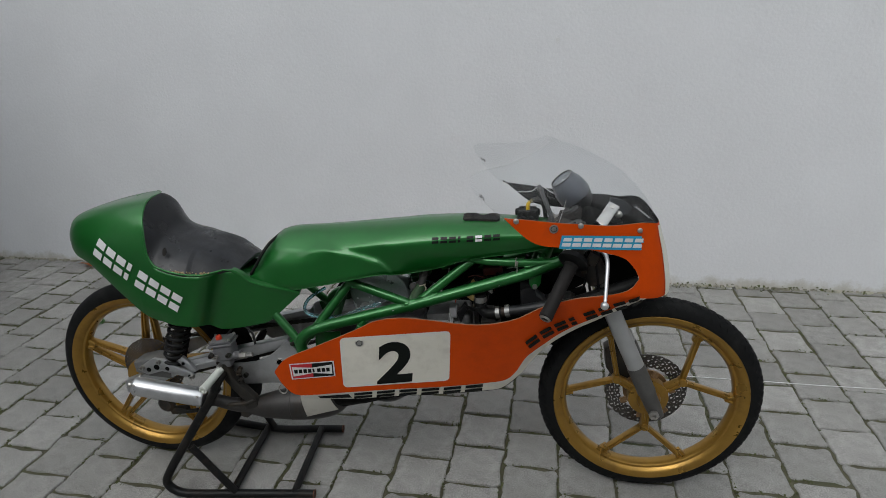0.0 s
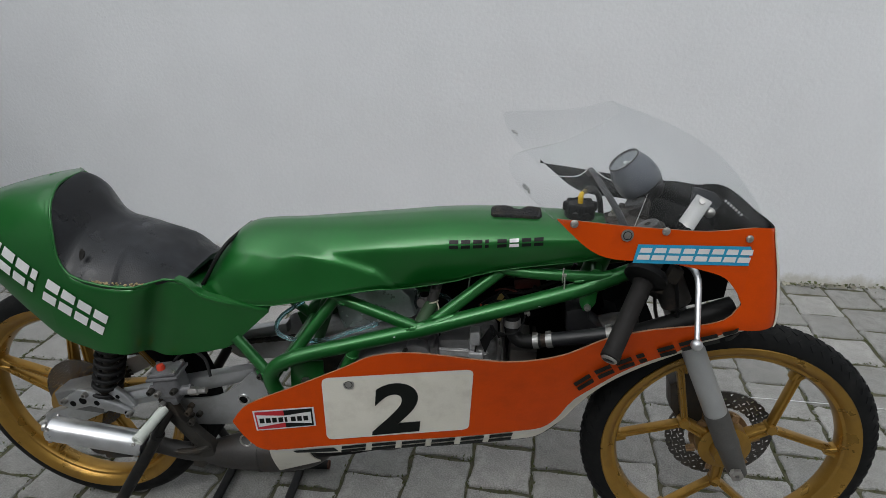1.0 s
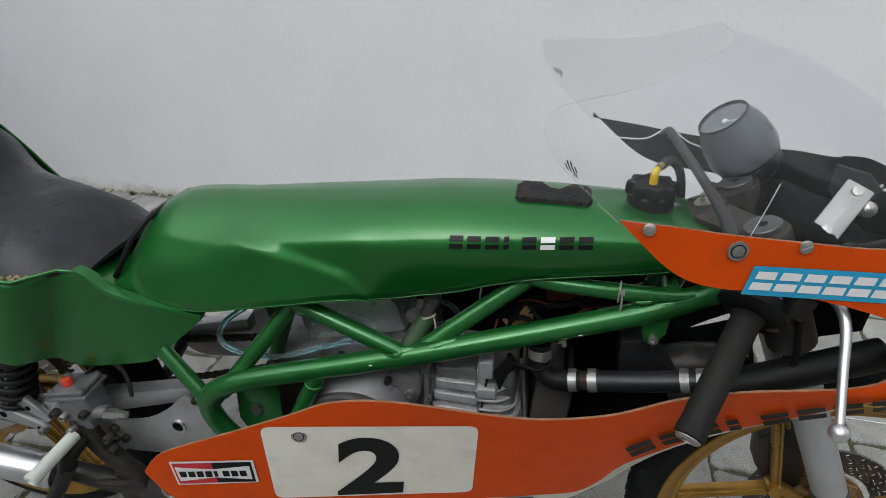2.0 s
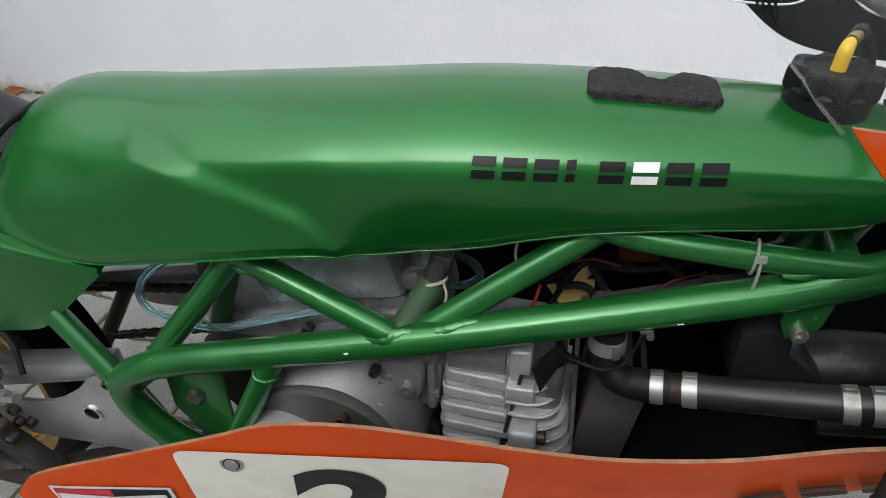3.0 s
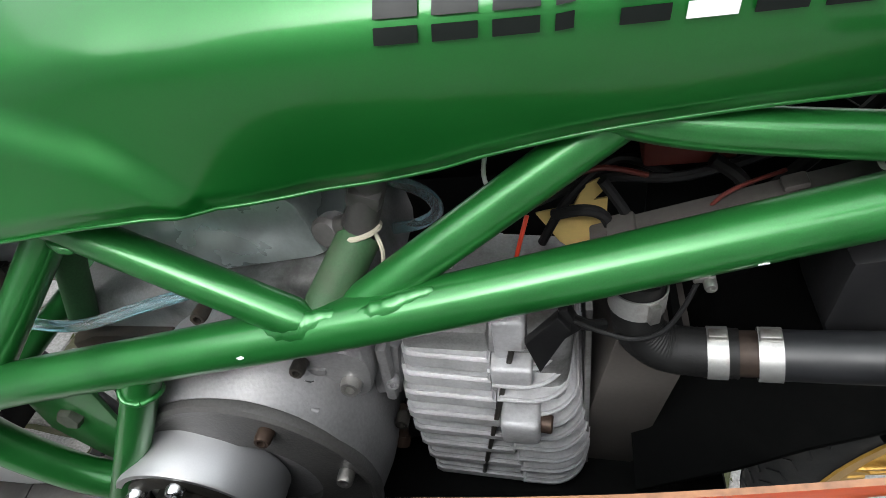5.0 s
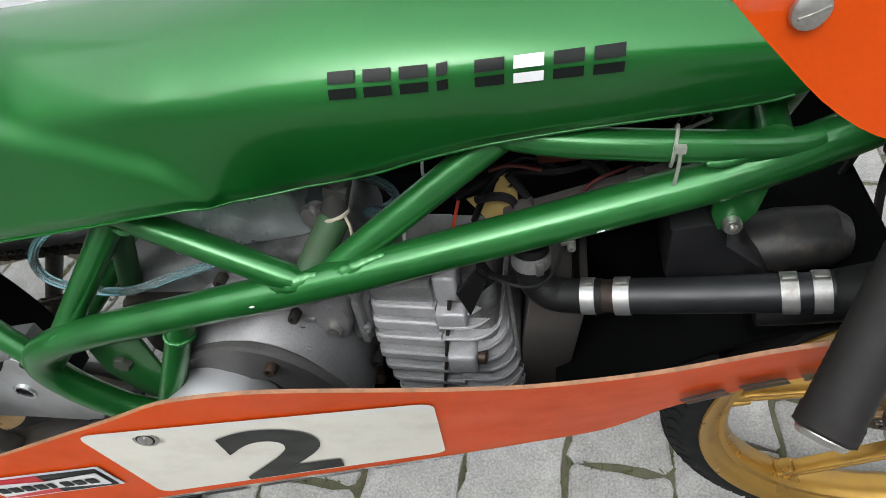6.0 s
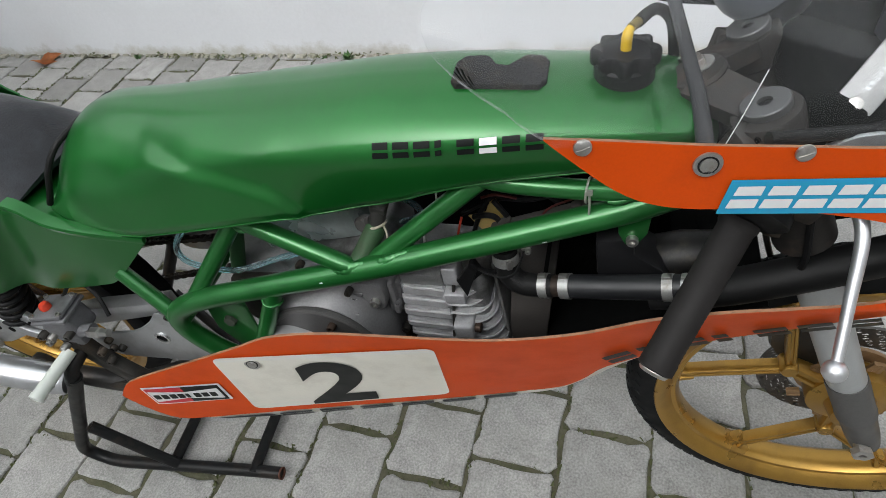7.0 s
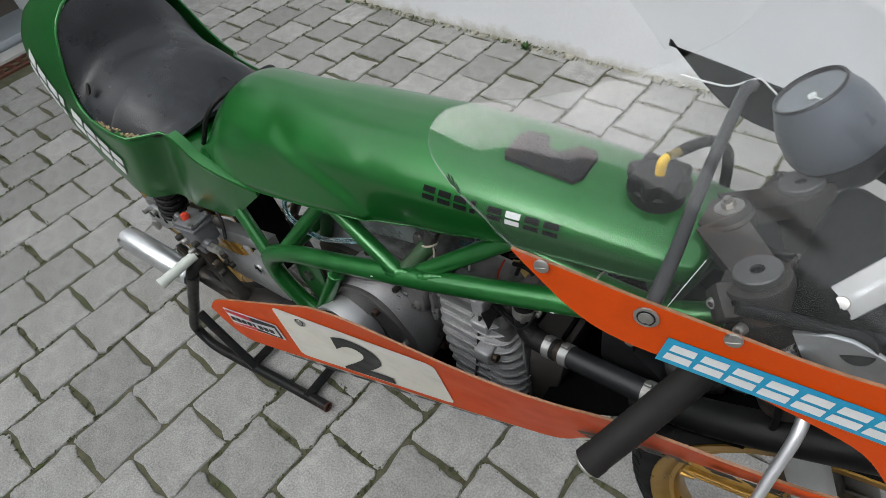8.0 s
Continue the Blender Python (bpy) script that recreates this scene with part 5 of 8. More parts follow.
def build_tail(bike):
    bm = bmesh.new()
    loops = []
    for k in range(31):
        x = -0.118 + (0.120 + 0.118) * k / 30
        w, t, b = lerp(TAIL_W, x), lerp(TAIL_TOP, x), lerp(TAIL_BOT, x)
        half = [(w * y, t - (t - b) * f) for y, f in TAIL_SECTION]
        fx = -0.118 + (0.057 + 0.118) * k / 30
        fw, ft, fb = lerp(TAIL_W, fx), lerp(TAIL_TOP, fx), lerp(TAIL_BOT, fx)
        far = [(fw * y, ft - (ft - fb) * f) for y, f in TAIL_SECTION]
        row = [Vector((x, -y, z)) for y, z in half]
        for i in range(len(far) - 1, 0, -1):
            g = min(1.0, far[i][0] / (0.58 * fw))
            g = g * g * (3 - 2 * g)
            row.append(Vector((x + (fx - x) * g, far[i][0], far[i][1] * g + half[i][1] * (1 - g))))
        loops.append(row)
    c = sum(loops[0], Vector()) / len(loops[0])
    pre = [[c + (q - c) * f + Vector((-d, 0, 0)) for q in loops[0]] for f, d in ((0.3, 0.012), (0.75, 0.009), (0.95, 0.004))]
    rings(bm, pre + loops, True, False)
    for s in (1, -1):
        def side(u, v):
            x0 = 0.1195 if s > 0 else 0.056
            x = x0 + (0.505 - x0) * u ** 1.25
            zt, zb = lerp(SIDE_TOP if s > 0 else SIDE_FAR, x), lerp(TAIL_BOT, x)
            e = v ** 1.3
            z = zt + (zb - zt) * e
            roll = 0.010 * max(0, 1 - (zt - z) / 0.012) ** 2 if 0.17 < x < 0.35 else 0
            return (x, s * (tail_y(x, z) + roll), z)
        sheet(bm, side, 90, 26, 0.003, 0, 0)
    # floor that carries the pad
    loops = []
    for k in range(17):
        x = 0.15 + 0.262 * k / 16
        w = lerp(TAIL_W, x) - 0.008
        z = 0.634 - max(0, x - 0.345) * 0.5
        loops.append([Vector((x, -w, z)), Vector((x, w, z - 0.042)), Vector((x, w, z - 0.046)), Vector((x, -w, z - 0.004))])
    rings(bm, loops)
    tail = part("tail_unit", bm, GREEN, bike, "metallic green seat unit with a rounded tail", 50)
    # rolled rim round the seat
    near = [Vector((x, tail_y(x, lerp(SIDE_TOP, x)) + 0.001, lerp(SIDE_TOP, x))) for x in (0.1225, 0.125, 0.128, 0.131, 0.134, 0.1375, 0.141, 0.1455, 0.150, 0.156, 0.163, 0.171, 0.18, 0.20, 0.232, 0.26, 0.29, 0.323, 0.345)]
    far = [Vector((x, -tail_y(x, lerp(SIDE_FAR, x)) - 0.001, lerp(SIDE_FAR, x))) for x in (0.060, 0.063, 0.066, 0.071, 0.078, 0.088, 0.10, 0.115, 0.13)]
    line = near[::-1] + [Vector((0.1208, 0, 0.8065)), Vector((0.104, 0.03, 0.8045)), Vector((0.074, 0.062, 0.797))] + far
    bm = bmesh.new()
    tube(bm, line, 0.0026, 8, 1)
    part("seat_rim", bm, GREEN, tail, "rolled green rim round the seat", 60)
    for s in (1, -1):
        bm = bmesh.new()
        loops = []
        for k in range(25):
            x = 0.345 + (0.505 - 0.345) * k / 24
            w, z = lerp(TAIL_W, x), lerp(SIDE_TOP if s > 0 else SIDE_FAR, x)
            prof = [(0.002, -0.005), (0.003, 0.0), (0.0015, 0.0035), (-0.003, 0.0042), (-0.014, 0.0036), (-0.014, 0.0012), (-0.002, -0.001)]
            loops.append([Vector((x, -s * (w + a), z + b)) for a, b in prof])
        rings(bm, loops)
        part("rolled_edge", bm, GREEN, tail, "rolled front edge of the side panel")
    # lettering bars on the side
    a, b = Vector((0.013, 0.708)), Vector((0.228, 0.566))
    d = (b - a) / 8
    up = Vector((0.022, 0.040)) * 0.5
    for k in range(8):
        bm = bmesh.new()
        w = 0.8 if k != 3 else 0.36
        p = a + d * k
        q = p + d * w
        letter(bm, [tuple(p + up), tuple(q + up), tuple(q - up), tuple(p - up)], tail_y, 3, 3, 0.0022)
        part("letter_bar", bm, LETTER_WHITE, tail)
    # pad
    top = [(0.123, 0.809), (0.130, 0.804), (0.140, 0.790), (0.150, 0.769), (0.158, 0.746), (0.167, 0.730), (0.186, 0.718), (0.226, 0.707), (0.287, 0.687), (0.329, 0.661), (0.345, 0.649), (0.354, 0.642)]
    bm = bmesh.new()
    xs = [0.1235 + (0.354 - 0.1235) * (k / 60) ** 1.35 for k in range(61)]
    rows = []
    m = 40
    for x in xs:
        zr = lerp(SIDE_TOP, x) + 0.001
        yr = -tail_y(x, zr) - 0.002
        if x > 0.25:
            yr = min(yr, lerp([(0.25, 0.147), (0.29, 0.132), (0.323, 0.114), (0.34, 0.106), (0.354, 0.098)], x))
        t = max(lerp(top, x), zr + 0.001)
        p = lerp([(0.12, 2.4), (0.15, 2.4), (0.19, 3.4), (0.3, 3.8), (0.36, 3.6)], x)
        back = max(0.0, min(1.0, (0.23 - x) / 0.08))
        row = []
        for i in range(m + 1):
            a = -math.cos(math.pi * i / m)
            if a < 0:
                y, base, px = yr * a, zr - 0.004, x
            else:
                y, base, px = min(yr, 0.128) * a, lerp(SIDE_FAR, max(0.09, x - 0.05)) - 0.006, x - 0.052 * back * a ** 1.6
            dent = 0.0022 * noise.noise((x * 22, y * 22, 1.3)) + 0.0012 * noise.noise((x * 60, y * 60, 4.0))
            z = base + (t - base) * (1 - abs(a) ** (p if a < 0 else 2.6)) + dent * (1 - a * a) * min(1, (x - 0.12) / 0.04)
            row.append(Vector((px, y, z)))
        rows.append(row)
    low = [[Vector((q.x, q.y * 0.99, min(q.z, 0.637 - 0.044 * max(0, q.y) / 0.12) if q.x > 0.17 else q.z - 0.01)) for q in row] for row in rows]
    rings(bm, [r + l[::-1] for r, l in zip(rows, low)])
    pad = part("seat_pad", bm, VINYL, tail, "worn black vinyl seat pad with a small tear", 60)
    bm = bmesh.new()
    m = axis((0.191, tail_y(0.191, 0.66) + 0.024, 0.697), (-0.1, -1, 0.45))
    lathe(bm, [(0.0001, 0.0004), (0.006, 0.0004), (0.0075, 0.0008), (0.0085, 0.0002), (0.006, -0.003)], m @ Matrix.Diagonal((0.7, 1.3, 1, 1)), 9)
    part("tear", bm, mat("torn_foam", (0.01, 0.009, 0.008), 0.9), pad, "torn hole in the vinyl", 0)
    bm = bmesh.new()
    rnd = random.Random(8)
    for k in range(60):
        x = rnd.uniform(0.20, 0.30)
        o = Vector((x, tail_y(x, 0.64) + rnd.uniform(0.003, 0.012), lerp(SIDE_TOP, x) + rnd.uniform(0, 0.004)))
        s = rnd.uniform(0.001, 0.0035)
        box(bm, (s, s, s), Matrix.Translation(o) @ Euler((rnd.random() * 3, rnd.random() * 3, 0)).to_matrix().to_4x4())
    part("crumbled_foam", bm, mat("crumbled_foam_yellow", (0.42, 0.33, 0.18), 0.9, vary=0.4), tail, "crumbled yellow foam along the seat edge", 0)
    return tail


# -- frame --
def build_frame(bike):
    fr = new("frame")
    fr.parent = bike
    fr["label"] = "green painted welded tube frame"

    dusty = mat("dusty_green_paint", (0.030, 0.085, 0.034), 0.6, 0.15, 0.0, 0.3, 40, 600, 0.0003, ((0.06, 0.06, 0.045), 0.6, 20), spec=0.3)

    def t(name, pts, r, both=True, label="", steps=6, n=16):
        for s in (1, -1) if both else (1,):
            bm = bmesh.new()
            tube(bm, [(x, s * y, z) for x, y, z in pts], r, n, steps)
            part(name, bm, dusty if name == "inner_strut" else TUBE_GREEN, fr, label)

    MAIN = [(0.610, -0.110, 0.345), (0.555, -0.115, 0.366), (0.522, -0.118, 0.402), (0.505, -0.119, 0.436), (0.507, -0.120, 0.466), (0.530, -0.1185, 0.4885), (0.58, -0.1125, 0.507), (0.68, -0.102, 0.5320), (0.80, -0.0892, 0.5626), (0.92, -0.0741, 0.5955), (1.05, -0.0568, 0.6318), (1.10, -0.050, 0.650), (1.150, -0.036, 0.666)]
    t("main_tube", MAIN, 0.0143, n=24)
    t("rear_strut", [(0.437, -0.101, 0.526), (0.503, -0.117, 0.454)], 0.0108, steps=1)
    t("diagonal_tube", [(0.6265, -0.0605, 0.602), (0.527, -0.1165, 0.4755)], 0.0113, steps=1, n=20)
    t("diagonal_tube", [(0.620, -0.0615, 0.6035), (0.770, -0.0915, 0.5665), (0.788, -0.0945, 0.562)], [0.0114, 0.0114, 0.007], steps=1, n=20)
    t("diagonal_tube", [(0.777, -0.090, 0.547), (0.792, -0.0835, 0.5565), (0.947, -0.038, 0.6755)], [0.0105, 0.0116, 0.0114], steps=1, n=20)
    t("top_tube", [(0.925, -0.046, 0.666), (0.96, -0.050, 0.662), (1.02, -0.053, 0.661), (1.09, -0.051, 0.659), (1.115, -0.047, 0.661)], 0.0102)
    t("short_strut", [(0.668, -0.1055, 0.522), (0.602, -0.140, 0.380)], 0.0112, steps=1, n=20)
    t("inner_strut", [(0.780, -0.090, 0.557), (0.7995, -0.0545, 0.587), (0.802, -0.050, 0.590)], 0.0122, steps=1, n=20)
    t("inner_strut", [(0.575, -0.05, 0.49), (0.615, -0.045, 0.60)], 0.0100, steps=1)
    t("head_tube", [(1.085, 0, 0.63), (1.12, 0, 0.74)], 0.021, False, steps=1, n=24)
    t("cross_tube", [(1.09, -0.05, 0.664), (1.10, 0.05, 0.664)], 0.010, False, steps=1)
    t("cross_tube", [(0.51, -0.12, 0.455), (0.51, 0.12, 0.455)], 0.010, False, steps=1)
    # weld beads: lumpy seams along the joints
    rnd = random.Random(3)
    line = spl(MAIN, 12)

    def on_main(x, dy, dz):
        q = min(line[48:], key=lambda v: abs(v.x - x))
        return Vector((x, q.y + dy, q.z + dz + (x - q.x) * 0.28))

    def seam(pts, r, label=""):
        for s in (1, -1):
            bm = bmesh.new()
            path = spl([(q[0], s * (q[1] + 0.0020), q[2] - 0.0010) for q in pts], 12)
            n = len(path) - 1
            loops = []
            for k, q in enumerate(path):
                d = (path[min(k + 1, n)] - path[max(k - 1, 0)]).normalized()
                out = Vector((0, -s * 0.75, 0.66))
                out = (out - d * out.dot(d)).normalized()
                wide = d.cross(out)
                end = math.sin(math.pi * (0.03 + 0.94 * k / n)) ** 0.45
                loop = []
                for a in (2 * math.pi * i / 14 for i in range(14)):
                    o = wide * math.cos(a) * r * 1.1 * end + out * math.sin(a) * r * 0.62 * end
                    lump = 1 + 0.15 * noise.noise((q + o) * 170 + Vector((7.0 * s, r * 900, 0))) + 0.05 * noise.noise((q + o) * 400) + 0.04 * math.sin(0.9 * k + 1.6 * math.cos(a))
                    loop.append(q + o * lump)
                loops.append(loop)
            rings(bm, loops)
            part("weld_bead", bm, TUBE_GREEN, fr, label, 80)

    seam([on_main(x, dy, dz) for x, dy, dz in ((0.800, -0.0085, 0.0085), (0.812, -0.0080, 0.0102), (0.824, -0.0072, 0.0115), (0.836, -0.0060, 0.0128), (0.848, -0.0048, 0.0143))], 0.0056, "lumpy weld seam")
    seam([on_main(x, dy, dz) for x, dy, dz in ((0.752, -0.0045, 0.0125), (0.762, -0.0068, 0.0118), (0.773, -0.0078, 0.0115), (0.785, -0.0075, 0.0115), (0.798, -0.0060, 0.0120))], 0.0068, "lumpy weld seam")
    seam([on_main(x, dy, dz) for x, dy, dz in ((0.532, -0.010, 0.010), (0.544, -0.0095, 0.0115), (0.556, -0.007, 0.0135))], 0.0032)
    seam([on_main(x, dy, dz) for x, dy, dz in ((0.652, -0.010, -0.0105), (0.664, -0.0125, -0.0085), (0.678, -0.010, -0.0105))], 0.0028)
    seam([(0.488, -0.126, 0.466), (0.497, -0.129, 0.455), (0.506, -0.130, 0.444)], 0.003)
    seam([(0.628, -0.075, 0.600), (0.637, -0.079, 0.597), (0.645, -0.0785, 0.594)], 0.003)
    seam([(1.052, -0.064, 0.655), (1.064, -0.063, 0.656), (1.076, -0.062, 0.661)], 0.0028)
    for s in (1, -1):
        bm = bmesh.new()
        a, b = Vector((0.668, s * -0.1055, 0.522)), Vector((0.602, s * -0.140, 0.380))
        d = (b - a).normalized()
        m = axis(a + d * 0.0165, d)
        loop = [m @ Vector((0.0118 * math.cos(q), 0.0118 * math.sin(q), 0.0022 * math.sin(2 * q) + 0.0010 * noise.noise((q * 3, s, 0)))) for q in (2 * math.pi * k / 40 for k in range(41))]
        tube(bm, loop, [0.0019 * (1 + 0.25 * noise.noise((k * 0.7, s, 4))) for k in range(41)], 8, 1)
        part("weld_bead", bm, TUBE_GREEN, fr, "", 80)
    # gusset plates at the pivot
    for s in (1, -1):
        bm = bmesh.new()
        slab(bm, [(0.472, 0.462), (0.500, 0.468), (0.512, 0.440), (0.53, 0.40), (0.565, 0.372), (0.60, 0.36), (0.60, 0.335), (0.54, 0.34), (0.497, 0.375)], s * 0.112 - 0.003, s * 0.112 + 0.003, 0.001)
        g = part("gusset_plate", bm, TUBE_GREEN, fr, "green gusset plate with bolts")
        for x, z in ((0.480, 0.452), (0.497, 0.418), (0.512, 0.392)):
            bm = bmesh.new()
            bolt(bm, (x, s * 0.1155, z), (0, s, 0), 0.0055, 0.006)
            part("bolt", bm, DARKSTEEL, g, "dark socket bolt")
    for s in (1, -1):
        bm = bmesh.new()
        slab(bm, [(0.535, 0.475), (0.60, 0.482), (0.596, 0.36), (0.555, 0.365), (0.53, 0.41)], s * 0.096 - 0.002, s * 0.096 + 0.002, 0.001)
        part("inner_plate", bm, TUBE_GREEN, fr, "inner engine mounting plate")
    bm = bmesh.new()
    m = axis((0.563, -0.098, 0.435), (0, -1, 0.1))
    lathe(bm, [(0.0001, -0.004), (0.0125, -0.004), (0.0125, -0.002), (0.0001, -0.002)], m, 24)
    lathe(bm, [(0.0001, -0.002), (0.0098, -0.002), (0.0098, 0.0045), (0.0086, 0.006), (0.0001, 0.006)], m, 6)
    part("hex_bolt", bm, mat("grimy_bolt", (0.085, 0.095, 0.075), 0.5, 0.6, vary=0.3, scale=90), fr, "grimy hexagon engine mounting bolt with a washer")
    # small bracket with a bolt near the front
    bm = bmesh.new()
    slab(bm, [(1.062, 0.640), (1.095, 0.655), (1.092, 0.612), (1.083, 0.596), (1.072, 0.596), (1.065, 0.61)], -0.060, -0.055, 0.001)
    b = part("radiator_bracket", bm, TUBE_GREEN, fr, "small green bracket")
    bm = bmesh.new()
    bolt(bm, (1.0785, -0.0605, 0.604), (0, -1, 0.1), 0.0062, 0.006)
    part("bolt", bm, STEEL, b, "socket bolt")
    # small terminal bolt under the main tube
    bm = bmesh.new()
    box(bm, (0.010, 0.006, 0.004), pose(0.9745, -0.071, 0.5935, 0, -16, 0), 0.0008)
    bolt(bm, (0.977, -0.0745, 0.5925), (0, -1, 0), 0.0030, 0.004)
    part("terminal", bm, STEEL, fr, "small steel terminal with a nut")
    # chips in the paint
    rnd = random.Random(21)
    for x, dy, dz in ((0.838, -0.0125, -0.0075), (0.905, -0.0100, -0.0105), (0.900, -0.0125, -0.0072), (0.995, -0.0132, -0.0060), (0.742, -0.0140, 0.0036)):
        bm = bmesh.new()
        q = on_main(x, dy, dz)
        axis_q = on_main(x, 0, 0)
        out = (q - axis_q).normalized()
        c = axis_q + out * 0.01445
        u = Vector((0.97, 0.11, 0.24)).normalized()
        v = out.cross(u)
        ring = [c + (u * math.cos(a) * 0.0024 + v * math.sin(a) * 0.0008) * rnd.uniform(0.6, 1.3) for a in (2 * math.pi * k / 9 for k in range(9))]
        low = [q2 - out * 0.0012 for q2 in ring]
        rings(bm, [low, ring])
        part("paint_chip", bm, LETTER_WHITE, fr, "pale chip in the green paint", 0)
    # cable tie
    bm = bmesh.new()
    ring = [Vector((1.034 + 0.002 * math.cos(a), -0.0525 + 0.0118 * math.cos(a), 0.660 + 0.0125 * math.sin(a))) for a in (2 * math.pi * k / 20 for k in range(21))]
    tube(bm, ring, 0.0012, 6, 1)
    box(bm, (0.0065, 0.004, 0.0045), pose(1.035, -0.0635, 0.666))
    tube(bm, [(1.0355, -0.064, 0.665), (1.036, -0.0655, 0.650), (1.0358, -0.065, 0.636)], 0.0012, 6, 4)
    part("cable_tie", bm, mat("yellowed_nylon", (0.30, 0.32, 0.27), 0.45, vary=0.15), fr, "pale nylon cable tie")
    return fr


# -- engine --
def build_engine(bike):
    eng = new("engine")
    eng.parent = bike
    eng["label"] = "grey cast alloy two-stroke engine with a finned cylinder"
    # crankcase: a rounded casting that widens behind the clutch cover
    bm = bmesh.new()
    loops = []
    for y, r, up in ((-0.104, 0.100, 0.0), (-0.106, 0.104, 0.0), (-0.103, 0.1065, 0.0), (-0.090, 0.109, 0.004), (-0.076, 0.112, 0.012), (-0.060, 0.112, 0.019), (-0.040, 0.110, 0.022), (0.07, 0.108, 0.022)):
        ring = []
        for k in range(48):
            an = 2 * math.pi * k / 48
            c, sn = math.cos(an), math.sin(an)
            x, z = 0.717 + r * c * (0.715 if c > 0 else 1.02), 0.394 + r * sn * (1.0 if sn > 0 else 0.86)
            ring.append(Vector((x, y, z + up * max(0.0, sn) ** 1.5 * (0.8 + 0.5 * c))))
        loops.append(ring)
    rings(bm, loops)
    part("crankcase", bm, ALLOY, eng, "grey cast crankcase", 40)
    dark_cast = mat("dark_cast_cover", (0.105, 0.102, 0.100), 0.46, 0.35, 0.0, 0.25, 40, 500, 0.0009, ((0.05, 0.046, 0.04), 0.5, 20))
    bm = bmesh.new()
    lathe(bm, [(0.050, 0.0), (0.1015, 0.0), (0.1028, 0.003), (0.1022, 0.0075), (0.099, 0.0095), (0.0955, 0.0092), (0.0935, 0.0068), (0.080, 0.0062), (0.066, 0.0075), (0.050, 0.0075)], axis((0.708, -0.1035, 0.393), (0, -1, 0)) @ Matrix.Diagonal((0.85, 1.0, 1, 1)), 72, closed=True)
    part("clutch_cover", bm, dark_cast, eng, "dark cast clutch cover")
    bm = bmesh.new()
    c = axis((0.668, -0.108, 0.398), (0, -1, 0))
    lathe(bm, [(0.054, -0.004), (0.0570, -0.002), (0.0570, 0.031), (0.0560, 0.033), (0.0520, 0.033), (0.0505, 0.028), (0.0001, 0.028)], c, 72)
    drum = part("clutch_drum", bm, mat("bead_blasted_alloy", (0.40, 0.40, 0.41), 0.42, 0.55, 0.0, 0.06, 30, 900, 0.00004, ((0.45, 0.44, 0.43), 0.3, 25)), eng, "bright satin turned clutch drum")
    bm = bmesh.new()
    lathe(bm, [(0.034, 0.028), (0.0485, 0.028), (0.0485, 0.032), (0.046, 0.0335), (0.037, 0.0335), (0.034, 0.031)], c, 64, closed=True)
    part("pressure_ring", bm, DARKSTEEL, drum, "dark pressure ring")
    bm = bmesh.new()
    lathe(bm, [(0.0001, 0.028), (0.029, 0.028), (0.029, 0.037), (0.024, 0.040), (0.010, 0.040), (0.008, 0.044), (0.0001, 0.045)], c, 48)
    part("hub_plate", bm, DARKSTEEL, drum, "dark clutch hub plate")
    for k in range(6):
        an = 2 * math.pi * k / 6 + 0.45
        bm = bmesh.new()
        bolt(bm, c @ Vector((0.041 * math.cos(an), 0.041 * math.sin(an), 0.0335)), (0, -1, 0), 0.0062, 0.006)
        part("bolt", bm, POLISHED, drum, "bright clutch bolt")
    rusty = mat("rusty_bolt_head", (0.075, 0.050, 0.038), 0.5, 0.7, vary=0.3, scale=120)
    for x, y, z, r, mt in ((0.731, -0.111, 0.4675, 0.0056, rusty), (0.775, -0.111, 0.418, 0.0058, STEEL), (0.7835, -0.0775, 0.484, 0.0070, STEEL), (0.687, -0.0935, 0.481, 0.0050, STEEL), (0.755, -0.082, 0.506, 0.0050, DARKSTEEL), (0.803, -0.058, 0.405, 0.0055, DARKSTEEL), (0.678, -0.052, 0.512, 0.0060, DARKSTEEL), (0.618, -0.106, 0.425, 0.0056, DARKSTEEL)):
        bm = bmesh.new()
        bolt(bm, (x, y, z), (0, -1, 0.15), r, 0.0085)
        part("bolt", bm, mt, eng, "oily socket bolt")
    # cast collar round the head of each case bolt
    for x, y, z in ((0.687, -0.0925, 0.481), (0.7835, -0.074, 0.484)):
        bm = bmesh.new()
        lathe(bm, [(0.0001, -0.016), (0.0105, -0.016), (0.0085, 0.0), (0.0075, 0.001), (0.0001, 0.001)], axis((x, y, z), (0, -1, 0.15)), 20)
        part("bolt_collar", bm, ALLOY, eng, "cast collar under a bolt")
    bm = bmesh.new()
    slab(bm, [(0.750, 0.470), (0.772, 0.464), (0.793, 0.470), (0.797, 0.505), (0.777, 0.516), (0.755, 0.511)], -0.079, -0.050, 0.005, smooth_outline=3)
    slab(bm, [(0.731, 0.486), (0.768, 0.492), (0.769, 0.498), (0.747, 0.499), (0.731, 0.495)], -0.0815, -0.060, 0.002)
    slab(bm, [(0.788, 0.44), (0.808, 0.445), (0.813, 0.500), (0.792, 0.510)], -0.062, -0.015, 0.004)
    part("case_boss", bm, ALLOY, eng, "cast boss of the crankcase")
    bm = bmesh.new()
    tube(bm, [(0.640, -0.1060, 0.456), (0.668, -0.1045, 0.478), (0.700, -0.1015, 0.4925), (0.735, -0.0985, 0.4925), (0.765, -0.0985, 0.478)], 0.0022, 8, 6)
    part("case_rib", bm, ALLOY, eng, "thin cast rib round the cover", 60)
    rnd = random.Random(33)
